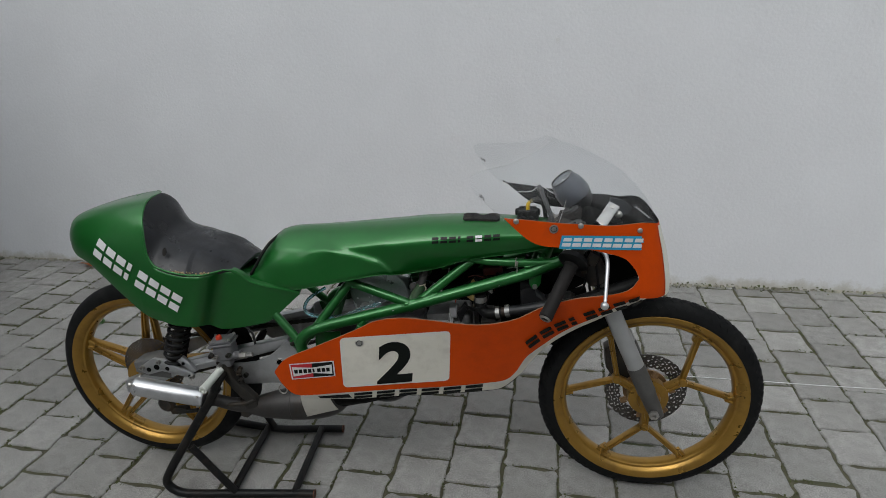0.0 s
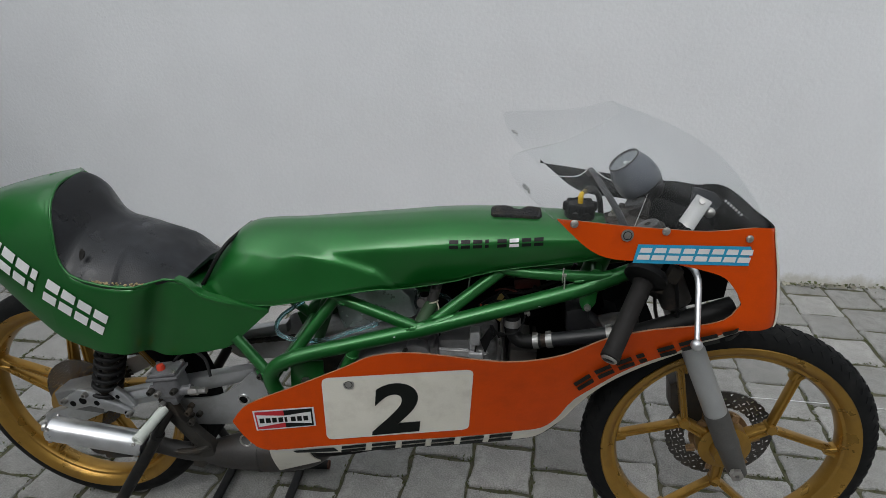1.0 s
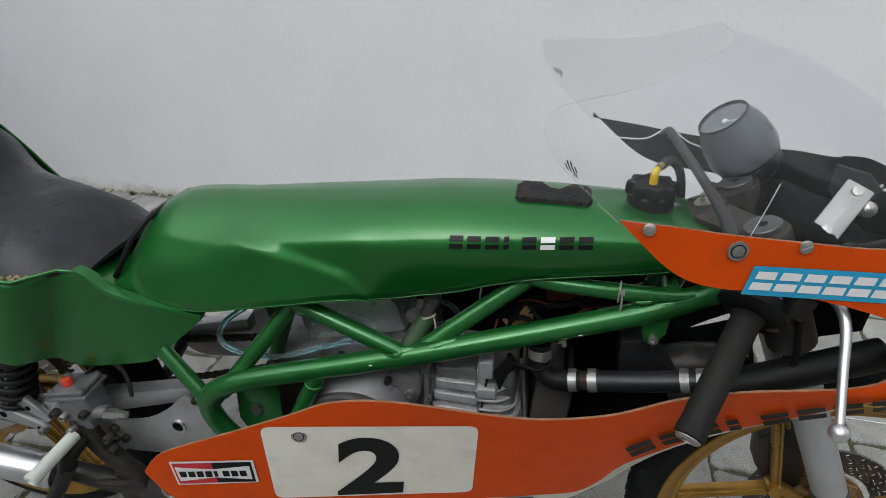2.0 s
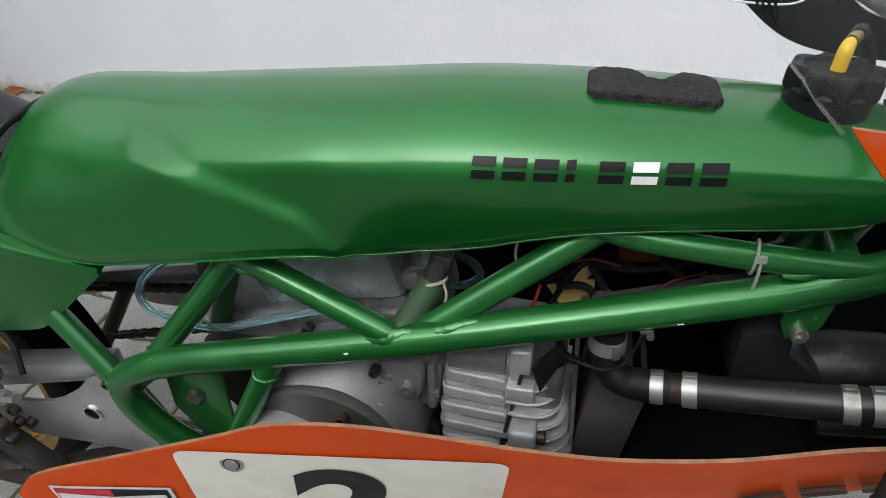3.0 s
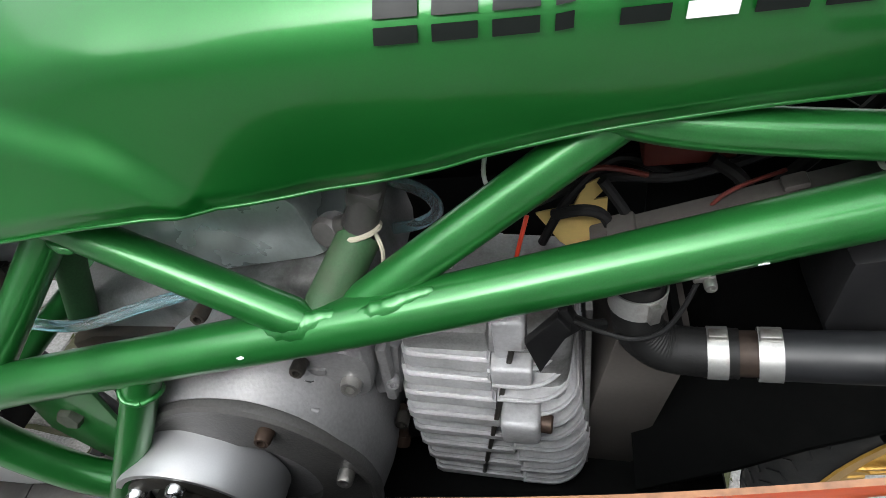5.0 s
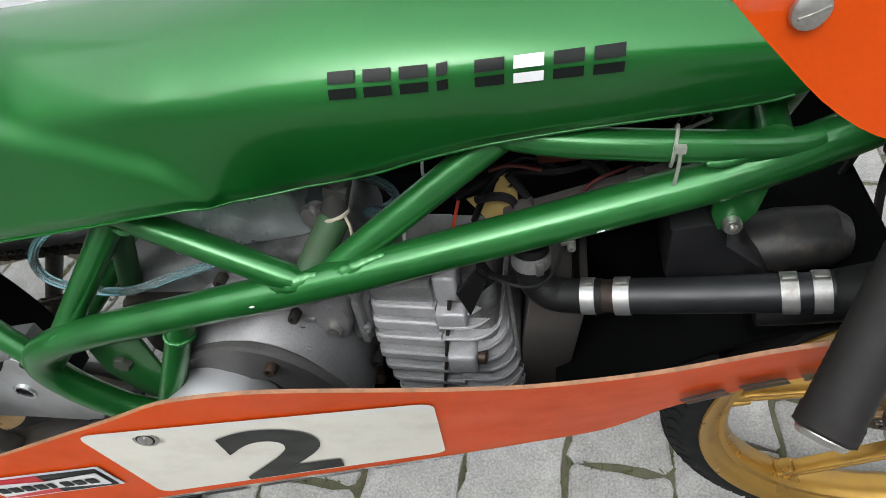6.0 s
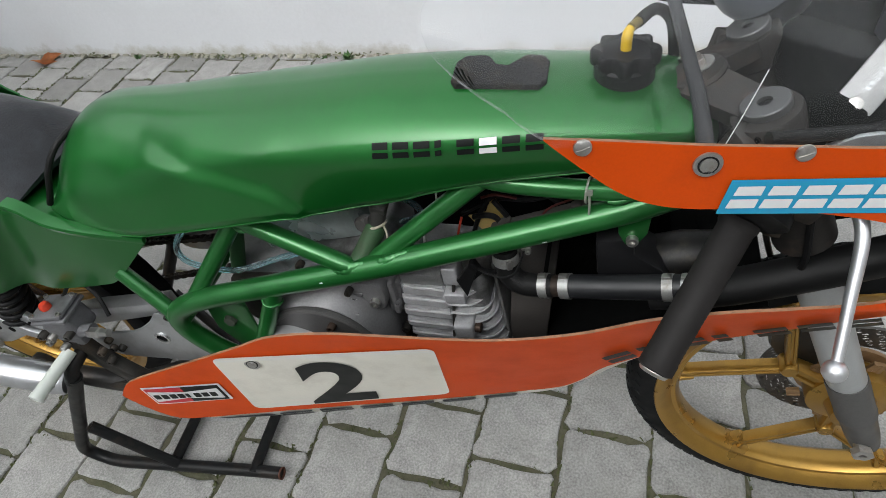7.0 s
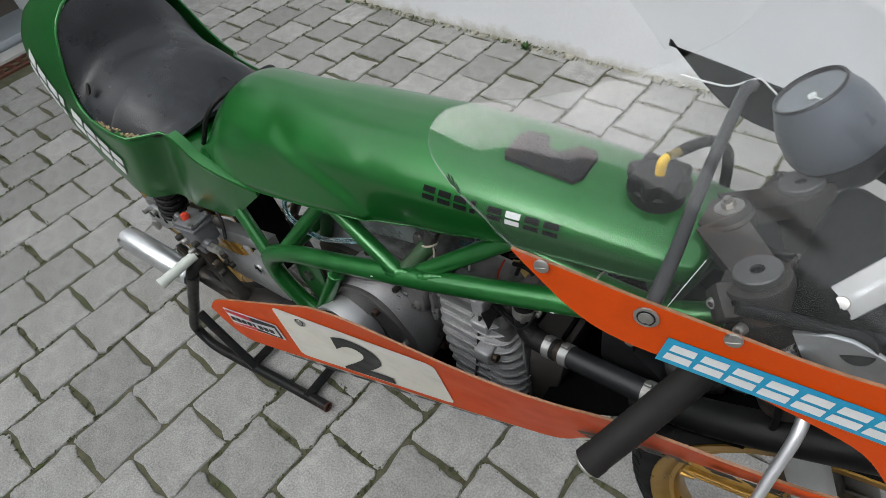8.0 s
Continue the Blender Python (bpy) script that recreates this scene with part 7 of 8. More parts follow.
# -- front end --
def build_front_end(bike):
    fork = new("front_fork")
    fork.parent = bike
    fork["label"] = "grey telescopic fork with a cast clamp and silver stanchions"
    d = Vector((0.2255, 0, -0.495)).normalized()
    for s in (-1, 1):
        top = Vector((1.163, s * 0.06, 0.759))
        m = axis(top, d)
        bm = bmesh.new()
        lathe(bm, [(0.0001, 0.0), (0.0145, 0.0), (0.0145, 0.24), (0.0001, 0.24)], m, 24)
        part("stanchion", bm, POLISHED, fork, "silver stanchion")
        bm = bmesh.new()
        lathe(bm, [(0.0001, 0.2), (0.018, 0.2), (0.0205, 0.206), (0.0205, 0.395), (0.0200, 0.40), (0.0001, 0.40)], m, 28)
        part("slider", bm, FORKGREY, fork, "grey painted slider")
        bm = bmesh.new()
        lathe(bm, [(0.0001, 0.395), (0.0215, 0.395), (0.0222, 0.40), (0.0218, 0.466), (0.0225, 0.468), (0.0222, 0.474), (0.0205, 0.480), (0.0195, 0.52), (0.017, 0.548), (0.012, 0.553), (0.0001, 0.553)], m, 28)
        part("slider_foot", bm, mat("dark_slider_foot", (0.09, 0.088, 0.085), 0.5, 0.3, vary=0.2, scale=40), fork, "dark lower slider")
        bm = bmesh.new()
        lathe(bm, [(0.0056, -0.0050), (0.0172, -0.0050), (0.0182, -0.0040), (0.0182, 0.004), (0.0056, 0.004)], m, 36, closed=True)
        tb = part("top_bolt", bm, mat("dull_alloy_bolt", (0.13, 0.13, 0.13), 0.5, 0.6, vary=0.12, scale=60), fork, "flat alloy top bolt with a hexagon socket")
        bm = bmesh.new()
        lathe(bm, [(0.0001, -0.0022), (0.0062, -0.0022), (0.0062, 0.0), (0.0001, 0.0)], m, 6)
        part("socket", bm, BLACKPLASTIC, tb, "dark hexagon socket", 0)
    # top clamp
    bm = bmesh.new()
    up = -d
    for s in (-1, 1):
        lathe(bm, [(0.0001, -0.020), (0.0250, -0.020), (0.0262, -0.018), (0.0262, 0.008), (0.0250, 0.0105), (0.0155, 0.011), (0.0001, 0.0105)], axis(Vector((1.167, s * 0.062, 0.747)), up), 28)
        box(bm, (0.030, 0.024, 0.026), pose(1.152, s * 0.078, 0.735, 0, 24, s * 50), 0.003)
    for s in (-1, 1):
        a, b = Vector((1.120, s * 0.012, 0.748)), Vector((1.162, s * 0.050, 0.747))
        dd = (b - a).normalized()
        side = dd.cross(up).normalized()
        rings(bm, [[a + side * 0.020 + up * 0.008, a + side * 0.020 - up * 0.008, a - side * 0.020 - up * 0.008, a - side * 0.020 + up * 0.008],
                   [b + side * 0.017 + up * 0.008, b + side * 0.017 - up * 0.008, b - side * 0.017 - up * 0.008, b - side * 0.017 + up * 0.008]])
    lathe(bm, [(0.0001, -0.010), (0.024, -0.010), (0.025, -0.006), (0.025, 0.005), (0.023, 0.008), (0.0001, 0.008)], axis((1.120, 0, 0.747), up), 24)
    clamp = part("top_clamp", bm, TRIPLE, fork, "grey cast top clamp", 30)
    for s in (-1, 1):
        bm = bmesh.new()
        box(bm, (0.004, 0.0020, 0.026), pose(1.1535, s * 0.0838, 0.737, 0, 24, s * 50))
        part("pinch_slot", bm, BLACKIN, clamp, "dark pinch slot")
        for dx, dy in ((-0.013, -0.006), (0.013, 0.010)):
            bm = bmesh.new()
            bolt(bm, (1.1555 + dx, s * (0.0865 + dy), 0.733), (-0.3, s * 0.95, 0.1), 0.0048, 0.006)
            part("pinch_bolt", bm, STEEL, clamp, "steel pinch bolt")
    bm = bmesh.new()
    lathe(bm, [(0.0001, 0), (0.0125, 0), (0.0125, 0.0018), (0.0001, 0.0018)], axis((1.120, 0.006, 0.7555), up), 24)
    lathe(bm, [(0.0001, 0.0018), (0.0062, 0.0018), (0.0062, 0.0065), (0.0056, 0.0072), (0.0001, 0.0072)], axis((1.120, 0.006, 0.7555), up), 6)
    lathe(bm, [(0.0001, 0.007), (0.0036, 0.007), (0.0036, 0.011), (0.0001, 0.0112)], axis((1.120, 0.006, 0.7555), up), 14)
    part("stem_nut", bm, STEEL, fork, "steel stem nut with a washer")
    bm = bmesh.new()
    for s in (-1, 1):
        tube(bm, [(1.203, s * 0.06, 0.672), (1.225, s * 0.06, 0.623)], 0.026, 20, 1)
    box(bm, (0.045, 0.12, 0.030), pose(1.195, 0, 0.640, 0, 24, 0), 0.006)
    part("lower_clamp", bm, TRIPLE, fork, "grey cast lower clamp", 40)
    for s in (-1, 1):
        bm = bmesh.new()
        tube(bm, [(1.172, s * 0.06, 0.738), (1.188, s * 0.06, 0.702)], 0.0225, 20, 1)
        box(bm, (0.028, 0.024, 0.030), pose(1.172, s * 0.084, 0.706, 0, 24, 0), 0.004)
        part("bar_clamp", bm, TRIPLE, fork, "grey clip-on bar clamp", 40)
        bm = bmesh.new()
        bolt(bm, (1.150, s * 0.075, 0.738), (-1, 0, 0.3), 0.005, 0.008)
        part("bolt", bm, STEEL, fork, "steel pinch bolt")
        # bar, grip
        a, b = Vector((1.172, s * 0.078, 0.699)), Vector((1.099, s * 0.200, 0.591))
        bm = bmesh.new()
        tube(bm, [a, b], 0.011, 14, 1)
        part("handlebar", bm, BLACKPLASTIC, fork, "black clip-on bar")
        g0, g1 = a.lerp(b, 0.20), b
        bm = bmesh.new()
        pts, rad = [], []
        for k in range(61):
            f = k / 60
            pts.append(g0.lerp(g1, f))
            rad.append(0.0150 - 0.0006 * f + (0.00022 if k % 2 else 0) + (0.0015 if f < 0.04 else 0) - (0.003 if f > 0.985 else 0) + (0.0007 if 0.90 < f < 0.985 else 0))
        tube(bm, pts, rad, 24, 1)
        part("grip", bm, GRIP, fork, "black ribbed rubber grip", 60)
        bm = bmesh.new()
        m = axis(b, b - a)
        lathe(bm, [(0.0001, -0.004), (0.0122, -0.004), (0.0128, 0.0), (0.0112, 0.0025), (0.009, 0.003), (0.0085, -0.002), (0.0001, -0.002)], m, 24)
        part("grip_end", bm, STEEL, fork, "steel grip end plug")
        bm = bmesh.new()
        lathe(bm, [(0.0001, 0), (0.030, 0), (0.034, 0.005), (0.035, 0.014), (0.027, 0.020), (0.0001, 0.021)], axis(a.lerp(b, 0.08), b - a), 24)
        part("throttle_drum", bm, BLACKPLASTIC, fork, "black throttle drum")
        bm = bmesh.new()
        lev = [(1.205, s * 0.088, 0.715), (1.222, s * 0.112, 0.715), (1.230, s * 0.135, 0.702), (1.2265, s * 0.168, 0.667), (1.222, s * 0.201, 0.633)]
        tube(bm, lev, [0.006, 0.0056, 0.0050, 0.0044, 0.0038], 14, 6)
        q = Vector(lev[-1])
        lathe(bm, [(0.0001, -0.0088)] + [(0.0088 * math.sin(math.pi * k / 10), -0.0088 * math.cos(math.pi * k / 10)) for k in range(1, 10)] + [(0.0001, 0.0088)], Matrix.Translation(q + Vector((-0.0012, s * 0.005, -0.004))), 18)
        part("lever", bm, SILENCER, fork, "polished alloy lever with a ball end", 60)
        bm = bmesh.new()
        tube(bm, [(1.205, s * 0.092, 0.70), (1.215, s * 0.09, 0.66), (1.222, s * 0.085, 0.60), (1.20, s * 0.06, 0.54)], 0.0032, 8, 6)
        part("cable", bm, BLACKPLASTIC, fork, "black control cable")
        bm = bmesh.new()
        box(bm, (0.022, 0.020, 0.028), pose(1.205, s * 0.092, 0.690, 0, 24, 0), 0.004)
        bolt(bm, (1.19, s * 0.096, 0.66), (-1, -s * 0.2, 0), 0.0045, 0.01)
        part("lever_perch", bm, DARKSTEEL, fork, "dark lever perch")
    # brake caliper on the far leg
    bm = bmesh.new()
    slab(bm, [(1.262, 0.40), (1.30, 0.43), (1.335, 0.37), (1.335, 0.31), (1.30, 0.30), (1.27, 0.345)], 0.012, 0.052, 0.005)
    tube(bm, [(1.29, 0.03, 0.42), (1.25, 0.035, 0.47), (1.22, 0.035, 0.55), (1.21, 0.03, 0.62)], 0.0035, 8, 5)
    part("brake_caliper", bm, DARKSTEEL, fork, "dark brake caliper with a hose", 40)
    # gauge
    gauge = new("rev_counter")
    gauge.parent = bike
    gauge["label"] = "round rev counter in a dark rubber housing"
    c, n = Vector((1.1410, 0.0915, 0.8275)), Vector((-0.62, -0.11, 0.77)).normalized()
    m = axis(c, n)
    # housing colour includes the pale veil that the screen reflects over it
    bm = bmesh.new()
    lathe(bm, [(0.0001, -0.058), (0.0395, -0.058), (0.0412, -0.052), (0.0415, -0.046), (0.0400, -0.028), (0.0365, -0.014), (0.0325, -0.006), (0.0300, 0.0015), (0.0285, 0.002), (0.0278, -0.001), (0.0001, -0.006)], m, 56)
    part("housing", bm, mat("veiled_grey_housing", (0.095, 0.105, 0.125), 0.34, 0.0, 0.3, 0.15, 20), gauge, "dark grey housing, paled for the reflection on the screen")
    bm = bmesh.new()
    lathe(bm, [(0.0001, -0.096), (0.016, -0.096), (0.025, -0.090), (0.034, -0.078), (0.0390, -0.0585), (0.0001, -0.0585)], m, 48)
    part("rubber_cup", bm, mat("spotted_black_rubber", (0.010, 0.010, 0.011), 0.5, 0.0, 0.0, 0.3, 60, 500, 0.0004, ((0.07, 0.075, 0.08), 0.6, 70), spec=0.3), gauge, "spotted black rubber cup")
    bm = bmesh.new()
    lathe(bm, [(0.0001, -0.0055), (0.0276, -0.0055), (0.0276, -0.0045), (0.0001, -0.0045)], m, 40)
    dial = part("dial", bm, mat("grey_dial", (0.075, 0.080, 0.082), 0.5, vary=0.1), gauge, "grey dial")
    for k in range(13):
        an = radians(-30 + 20 * k)
        bm = bmesh.new()
        box(bm, (0.0055 if k % 2 == 0 else 0.0035, 0.0009, 0.0004), m @ Matrix.Rotation(an, 4, "Z") @ pose(0.0240, 0, -0.0042))
        part("scale_mark", bm, LETTER_WHITE, dial)
    bm = bmesh.new()
    box(bm, (0.020, 0.0012, 0.0006), m @ pose(0.006, 0.004, -0.0034, 0, 0, 35))
    lathe(bm, [(0.0001, -0.0042), (0.0036, -0.0042), (0.0034, -0.0022), (0.0001, -0.002)], m, 16)
    part("needle", bm, LETTER_WHITE, gauge, "white needle")
    bm = bmesh.new()
    lathe(bm, [(0.0272, 0.0), (0.0298, 0.0005), (0.0303, 0.0025), (0.0294, 0.0042), (0.0279, 0.004)], m, 48, closed=True)
    part("bezel", bm, mat("dark_bezel", (0.05, 0.05, 0.052), 0.35, 0.5, vary=0.1), gauge, "dark bezel")
    bm = bmesh.new()
    lathe(bm, [(0.0001, 0.0012), (0.0276, 0.0012), (0.0276, 0.0020), (0.0001, 0.0028)], m, 40)
    g = part("dial_glass", bm, CLEAR, gauge, "clear dial glass")
    g.visible_shadow = False
    # cross stay between the fairing's arms
    bm = bmesh.new()
    tube(bm, [(1.112, -0.158, 0.772), (1.111, -0.143, 0.783), (1.108, -0.10, 0.792), (1.102, -0.05, 0.798), (1.094, 0.03, 0.802), (1.088, 0.10, 0.803), (1.087, 0.125, 0.799), (1.087, 0.150, 0.787)], [0.0062, 0.0060, 0.0055, 0.0053, 0.0053, 0.0055, 0.0060, 0.0062], 14, 6)
    part("fairing_stay", bm, mat("dull_black_stay", (0.03, 0.03, 0.032), 0.45, 0.2, vary=0.2, scale=40), bike, "dull black tubular fairing stay")
    # alloy bracket and black mounting behind the screen
    br = new("gauge_bracket")
    br.parent = bike
    br["label"] = "drilled alloy bracket on black rubber mounts"
    bm = bmesh.new()
    zx = Vector((0.033, 0.030, 0.041)).normalized()
    zy = Vector((0.0245, -0.0084, -0.0048))
    zy = -(zy - zx * zy.dot(zx)).normalized()
    mm = Matrix.Translation((1.2340, -0.0490, 0.7785)) @ Matrix((zx, zy, zx.cross(zy))).transposed().to_4x4()
    box(bm, (0.066, 0.027, 0.004), mm, 0.0018)
    plate = part("plate", bm, mat("blasted_alloy_plate", (0.42, 0.42, 0.415), 0.55, 0.45, 0.0, 0.12, 60, 700, 0.0001, ((0.4, 0.39, 0.37), 0.5, 25)), br, "pale bare alloy plate")
    for k in range(7):
        bm = bmesh.new()
        box(bm, (0.0026, 0.0038, 0.0005), mm @ pose(-0.012 + 0.0040 * k, 0.0005, 0.0021))
        part("engraved_bar", bm, BRUSHED, plate)
    for u in (-0.025, 0.025):
        bm = bmesh.new()
        lathe(bm, [(0.0001, 0), (0.0055, 0), (0.005, 0.002), (0.0001, 0.0024)], mm @ pose(u, 0, 0.002), 18)
        box(bm, (0.009, 0.0011, 0.001), mm @ pose(u, 0, 0.0044, 0, 0, 40))
        part("screw", bm, STEEL, br, "slotted screw")
    bm = bmesh.new()
    tube(bm, [(1.16, -0.10, 0.758), (1.20, -0.085, 0.752), (1.25, -0.07, 0.748), (1.29, -0.04, 0.742)], 0.0052, 14, 5)
    lathe(bm, [(0.0001, 0), (0.013, 0), (0.013, 0.008), (0.0001, 0.009)], axis((1.242, -0.078, 0.744), (-0.3, -0.8, 0.5)), 20)
    part("mount", bm, BLACKPLASTIC, br, "black rubber mount")
    # plain black box added in place of the dark fittings below the screen
    bm = bmesh.new()
    box(bm, (0.10, 0.15, 0.045), pose(1.235, 0.0, 0.735, 0, 20, 0), 0.015, 3)
    part("duct", bm, BLACKIN, br, "plain black box below the screen")
    bm = bmesh.new()
    slab(bm, [(1.20, 0.74), (1.235, 0.755), (1.285, 0.735), (1.265, 0.700), (1.225, 0.705)], -0.088, -0.083, 0.0015, smooth_outline=3)
    part("alloy_lug", bm, BRUSHED, br, "bare alloy lug")
    bm = bmesh.new()
    lathe(bm, [(0.0001, 0), (0.0085, 0), (0.0085, 0.006), (0.0055, 0.0085), (0.0001, 0.009)], axis((1.262, -0.036, 0.777), (-0.2, -0.9, 0.4)), 20)
    part("mount_nut", bm, STEEL, br, "steel nut of the mount")
    bm = bmesh.new()
    slab(bm, [(1.247, 0.804), (1.283, 0.795), (1.300, 0.777), (1.291, 0.762), (1.262, 0.757), (1.246, 0.775)], 0.018, 0.022, 0.0015)
    part("cover_plate", bm, mat("dull_blue_black_plate", (0.022, 0.025, 0.030), 0.45, vary=0.2, scale=40), br, "dull blue-black cover plate")


# -- rear end --
def build_rear_end(bike):
    arm = new("swingarm")
    arm.parent = bike
    arm["label"] = "bare alloy box-section swingarm with drilled plates"
    for s in (-1, 1):
        y = s * 0.085
        bm = bmesh.new()
        slab(bm, [(-0.03, 0.298), (-0.03, 0.262), (0.03, 0.275), (0.143, 0.333), (0.215, 0.352), (0.30, 0.378), (0.46, 0.430), (0.46, 0.455), (0.30, 0.414), (0.23, 0.391), (0.15, 0.367), (0.08, 0.345)], y - 0.013, y + 0.013, 0.003)
        slab(bm, [(0.155, 0.3485), (0.215, 0.366), (0.30, 0.392), (0.30, 0.397), (0.215, 0.371), (0.155, 0.3535)], y - 0.0155, y + 0.0155, 0.001)
        part("beam", bm, BRUSHED, arm, "bare alloy beam")
        bm = bmesh.new()
        b2 = [(0.270, 0.378), (0.300, 0.386), (0.336, 0.389), (0.39, 0.401), (0.434, 0.430), (0.462, 0.458), (0.478, 0.450), (0.505, 0.40), (0.50, 0.345), (0.41, 0.334), (0.331, 0.327), (0.298, 0.340)]
        slab(bm, b2, s * 0.116 - 0.0025, s * 0.116 + 0.0025, 0.001, smooth_outline=3)
        pl = part("pivot_plate", bm, BRUSHED, arm, "bare alloy pivot plate")
        bm = bmesh.new()
        lathe(bm, [(0.0085, 0), (0.0120, 0), (0.0120, 0.0025), (0.0085, 0.0025)], axis((0.441, s * 0.1185, 0.397), (0, s, 0)), 24, closed=True)
        part("hole_rim", bm, POLISHED, pl, "bright rim of a drilled hole")
        bm = bmesh.new()
        lathe(bm, [(0.0001, 0), (0.0095, 0), (0.0095, 0.0012), (0.0001, 0.0012)], axis((0.441, s * 0.1183, 0.397), (0, s, 0)), 24)
        part("hole", bm, BLACKIN, pl, "dark drilled hole")
        for x, z in ((0.330, 0.374), (0.344, 0.356), (0.326, 0.352)):
            bm = bmesh.new()
            bolt(bm, (x, s * 0.119, z), (0, s, 0), 0.0062, 0.008)
            part("bolt", bm, DARKSTEEL, pl, "oily socket bolt")
    bm = bmesh.new()
    slab(bm, [(0.035, 0.352), (0.060, 0.372), (0.085, 0.388), (0.118, 0.386), (0.150, 0.364), (0.186, 0.350), (0.196, 0.340), (0.185, 0.332), (0.150, 0.340), (0.105, 0.350), (0.060, 0.336)], -0.118, -0.108, 0.003)
    slab(bm, [(0.145, 0.378), (0.165, 0.394), (0.180, 0.380), (0.200, 0.352), (0.188, 0.346), (0.168, 0.362)], -0.110, -0.100, 0.002)
    cb = part("caliper_bracket", bm, BRUSHED, arm, "drilled alloy caliper bracket")
    for x, z, r in ((0.068, 0.354, 0.0065), (0.092, 0.363, 0.008), (0.122, 0.360, 0.006), (0.165, 0.373, 0.0045), (0.182, 0.341, 0.004)):
        bm = bmesh.new()
        lathe(bm, [(0.0001, 0), (r, 0), (r, 0.0008), (0.0001, 0.0008)], axis((x, -0.1181 if z < 0.37 else -0.1101, z), (0, -1, 0)), 18)
        part("hole", bm, BLACKIN, cb, "dark drilled hole")
    for x, z in ((0.103, 0.380), (0.052, 0.360), (0.190, 0.340)):
        bm = bmesh.new()
        bolt(bm, (x, -0.118, z), (0, -1, 0.1), 0.0062, 0.009)
        part("bolt", bm, STEEL, cb, "steel bolt")
    bm = bmesh.new()
    slab(bm, [(0.01, 0.36), (0.06, 0.375), (0.12, 0.36), (0.115, 0.315), (0.05, 0.32), (0.012, 0.33)], -0.100, -0.045, 0.006)
    part("rear_caliper", bm, mat("dull_caliper_alloy", (0.20, 0.20, 0.20), 0.5, 0.5, vary=0.25, scale=40), arm, "dull rear brake caliper")
    # shocks
    for s in (-1, 1):
        sh = new("shock_absorber")
        sh.parent = bike
        sh["label"] = "black coil spring shock absorber"
        a, b = Vector((0.190, s * 0.092, 0.548)), Vector((0.120, s * 0.092, 0.345))
        d = (b - a).normalized()
        u = d.orthogonal().normalized()
        v = d.cross(u)
        bm = bmesh.new()
        pts = []
        turns = 9
        for k in range(turns * 14 + 1):
            f = k / (turns * 14)
            t = 2 * math.pi * turns * f
            pts.append(a.lerp(b, 0.06 + 0.80 * f) + (u * math.cos(t) + v * math.sin(t)) * 0.0255)
        tube(bm, pts, 0.0048, 8, 1)
        part("spring", bm, BLACKPLASTIC, sh, "black coil spring", 60)
        bm = bmesh.new()
        tube(bm, [a, b], 0.0125, 16, 1)
        lathe(bm, [(0.0001, -0.008), (0.022, -0.008), (0.024, 0.0), (0.022, 0.006), (0.0001, 0.006)], axis(a.lerp(b, 0.88), d), 20)
        part("damper", bm, DARKSTEEL, sh, "dark damper body")
    # master cylinder
    mc = new("master_cylinder")
    mc.parent = bike
    mc["label"] = "grey brake master cylinder with a red rubber plug"
    bm = bmesh.new()
    tilt = pose(0.305, -0.130, 0.432, 0, -7, 6)
    box(bm, (0.050, 0.046, 0.044), tilt, 0.009, 3)
    box(bm, (0.030, 0.036, 0.030), tilt @ pose(-0.004, 0, -0.026), 0.006, 2)
    tube(bm, [tilt @ Vector((0.015, -0.012, -0.010)), tilt @ Vector((0.044, -0.012, -0.010))], 0.0095, 14, 1)
    tube(bm, [tilt @ Vector((-0.036, -0.010, 0.0)), tilt @ Vector((-0.018, -0.010, 0.0))], 0.006, 12, 1)
    grey = mat("grey_magnesium", (0.17, 0.17, 0.18), 0.5, 0.4, 0.0, 0.25, 50, 600, 0.0004, ((0.07, 0.065, 0.06), 0.5, 35))
    part("body", bm, grey, mc, "grey cast body")
    bm = bmesh.new()
    box(bm, (0.062, 0.052, 0.006), tilt @ pose(0, 0, 0.025), 0.0025)
    box(bm, (0.056, 0.046, 0.007), tilt @ pose(0, 0, 0.0325), 0.003)
    part("reservoir_lid", bm, grey, mc, "grey reservoir lid")
    for u, w in ((-0.024, -0.018), (0.024, -0.018), (-0.024, 0.018), (0.024, 0.018)):
        bm = bmesh.new()
        bolt(bm, tilt @ Vector((u, w, 0.035)), (0, 0, 1), 0.0036, 0.004)
        part("lid_screw", bm, STEEL, mc, "steel lid screw")
    bm = bmesh.new()
    lathe(bm, [(0.0001, 0), (0.0075, 0), (0.0078, 0.006), (0.006, 0.010), (0.0001, 0.011)], tilt @ pose(-0.006, -0.004, 0.036), 10)
    part("plug", bm, REDPLASTIC, mc, "red rubber plug")
    for u, w in ((-0.016, -0.004), (0.016, -0.002), (-0.016, -0.030), (-0.028, 0.002)):
        bm = bmesh.new()
        bolt(bm, tilt @ Vector((u, -0.022, w)), (0, -1, 0), 0.0062, 0.010)
        part("bolt", bm, DARKSTEEL if w > -0.003 else STEEL, mc, "socket bolt")
    bm = bmesh.new()
    lathe(bm, [(0.0001, 0), (0.0085, 0), (0.0085, 0.018), (0.006, 0.02), (0.006, 0.034), (0.0001, 0.034)], axis((0.348, -0.142, 0.4265), (1, 0.03, 0.10)), 6)
    part("banjo", bm, STEEL, mc, "steel union")
    bm = bmesh.new()
    tube(bm, [(0.30, -0.115, 0.46), (0.33, -0.10, 0.49), (0.37, -0.11, 0.48), (0.385, -0.125, 0.45)], 0.003, 8, 5)
    part("hose", bm, HOSE, mc, "thin black hose")
    # foot peg and its bracket
    peg = new("foot_peg")
    peg.parent = bike
    peg["label"] = "milky nylon foot peg on an oily bracket"
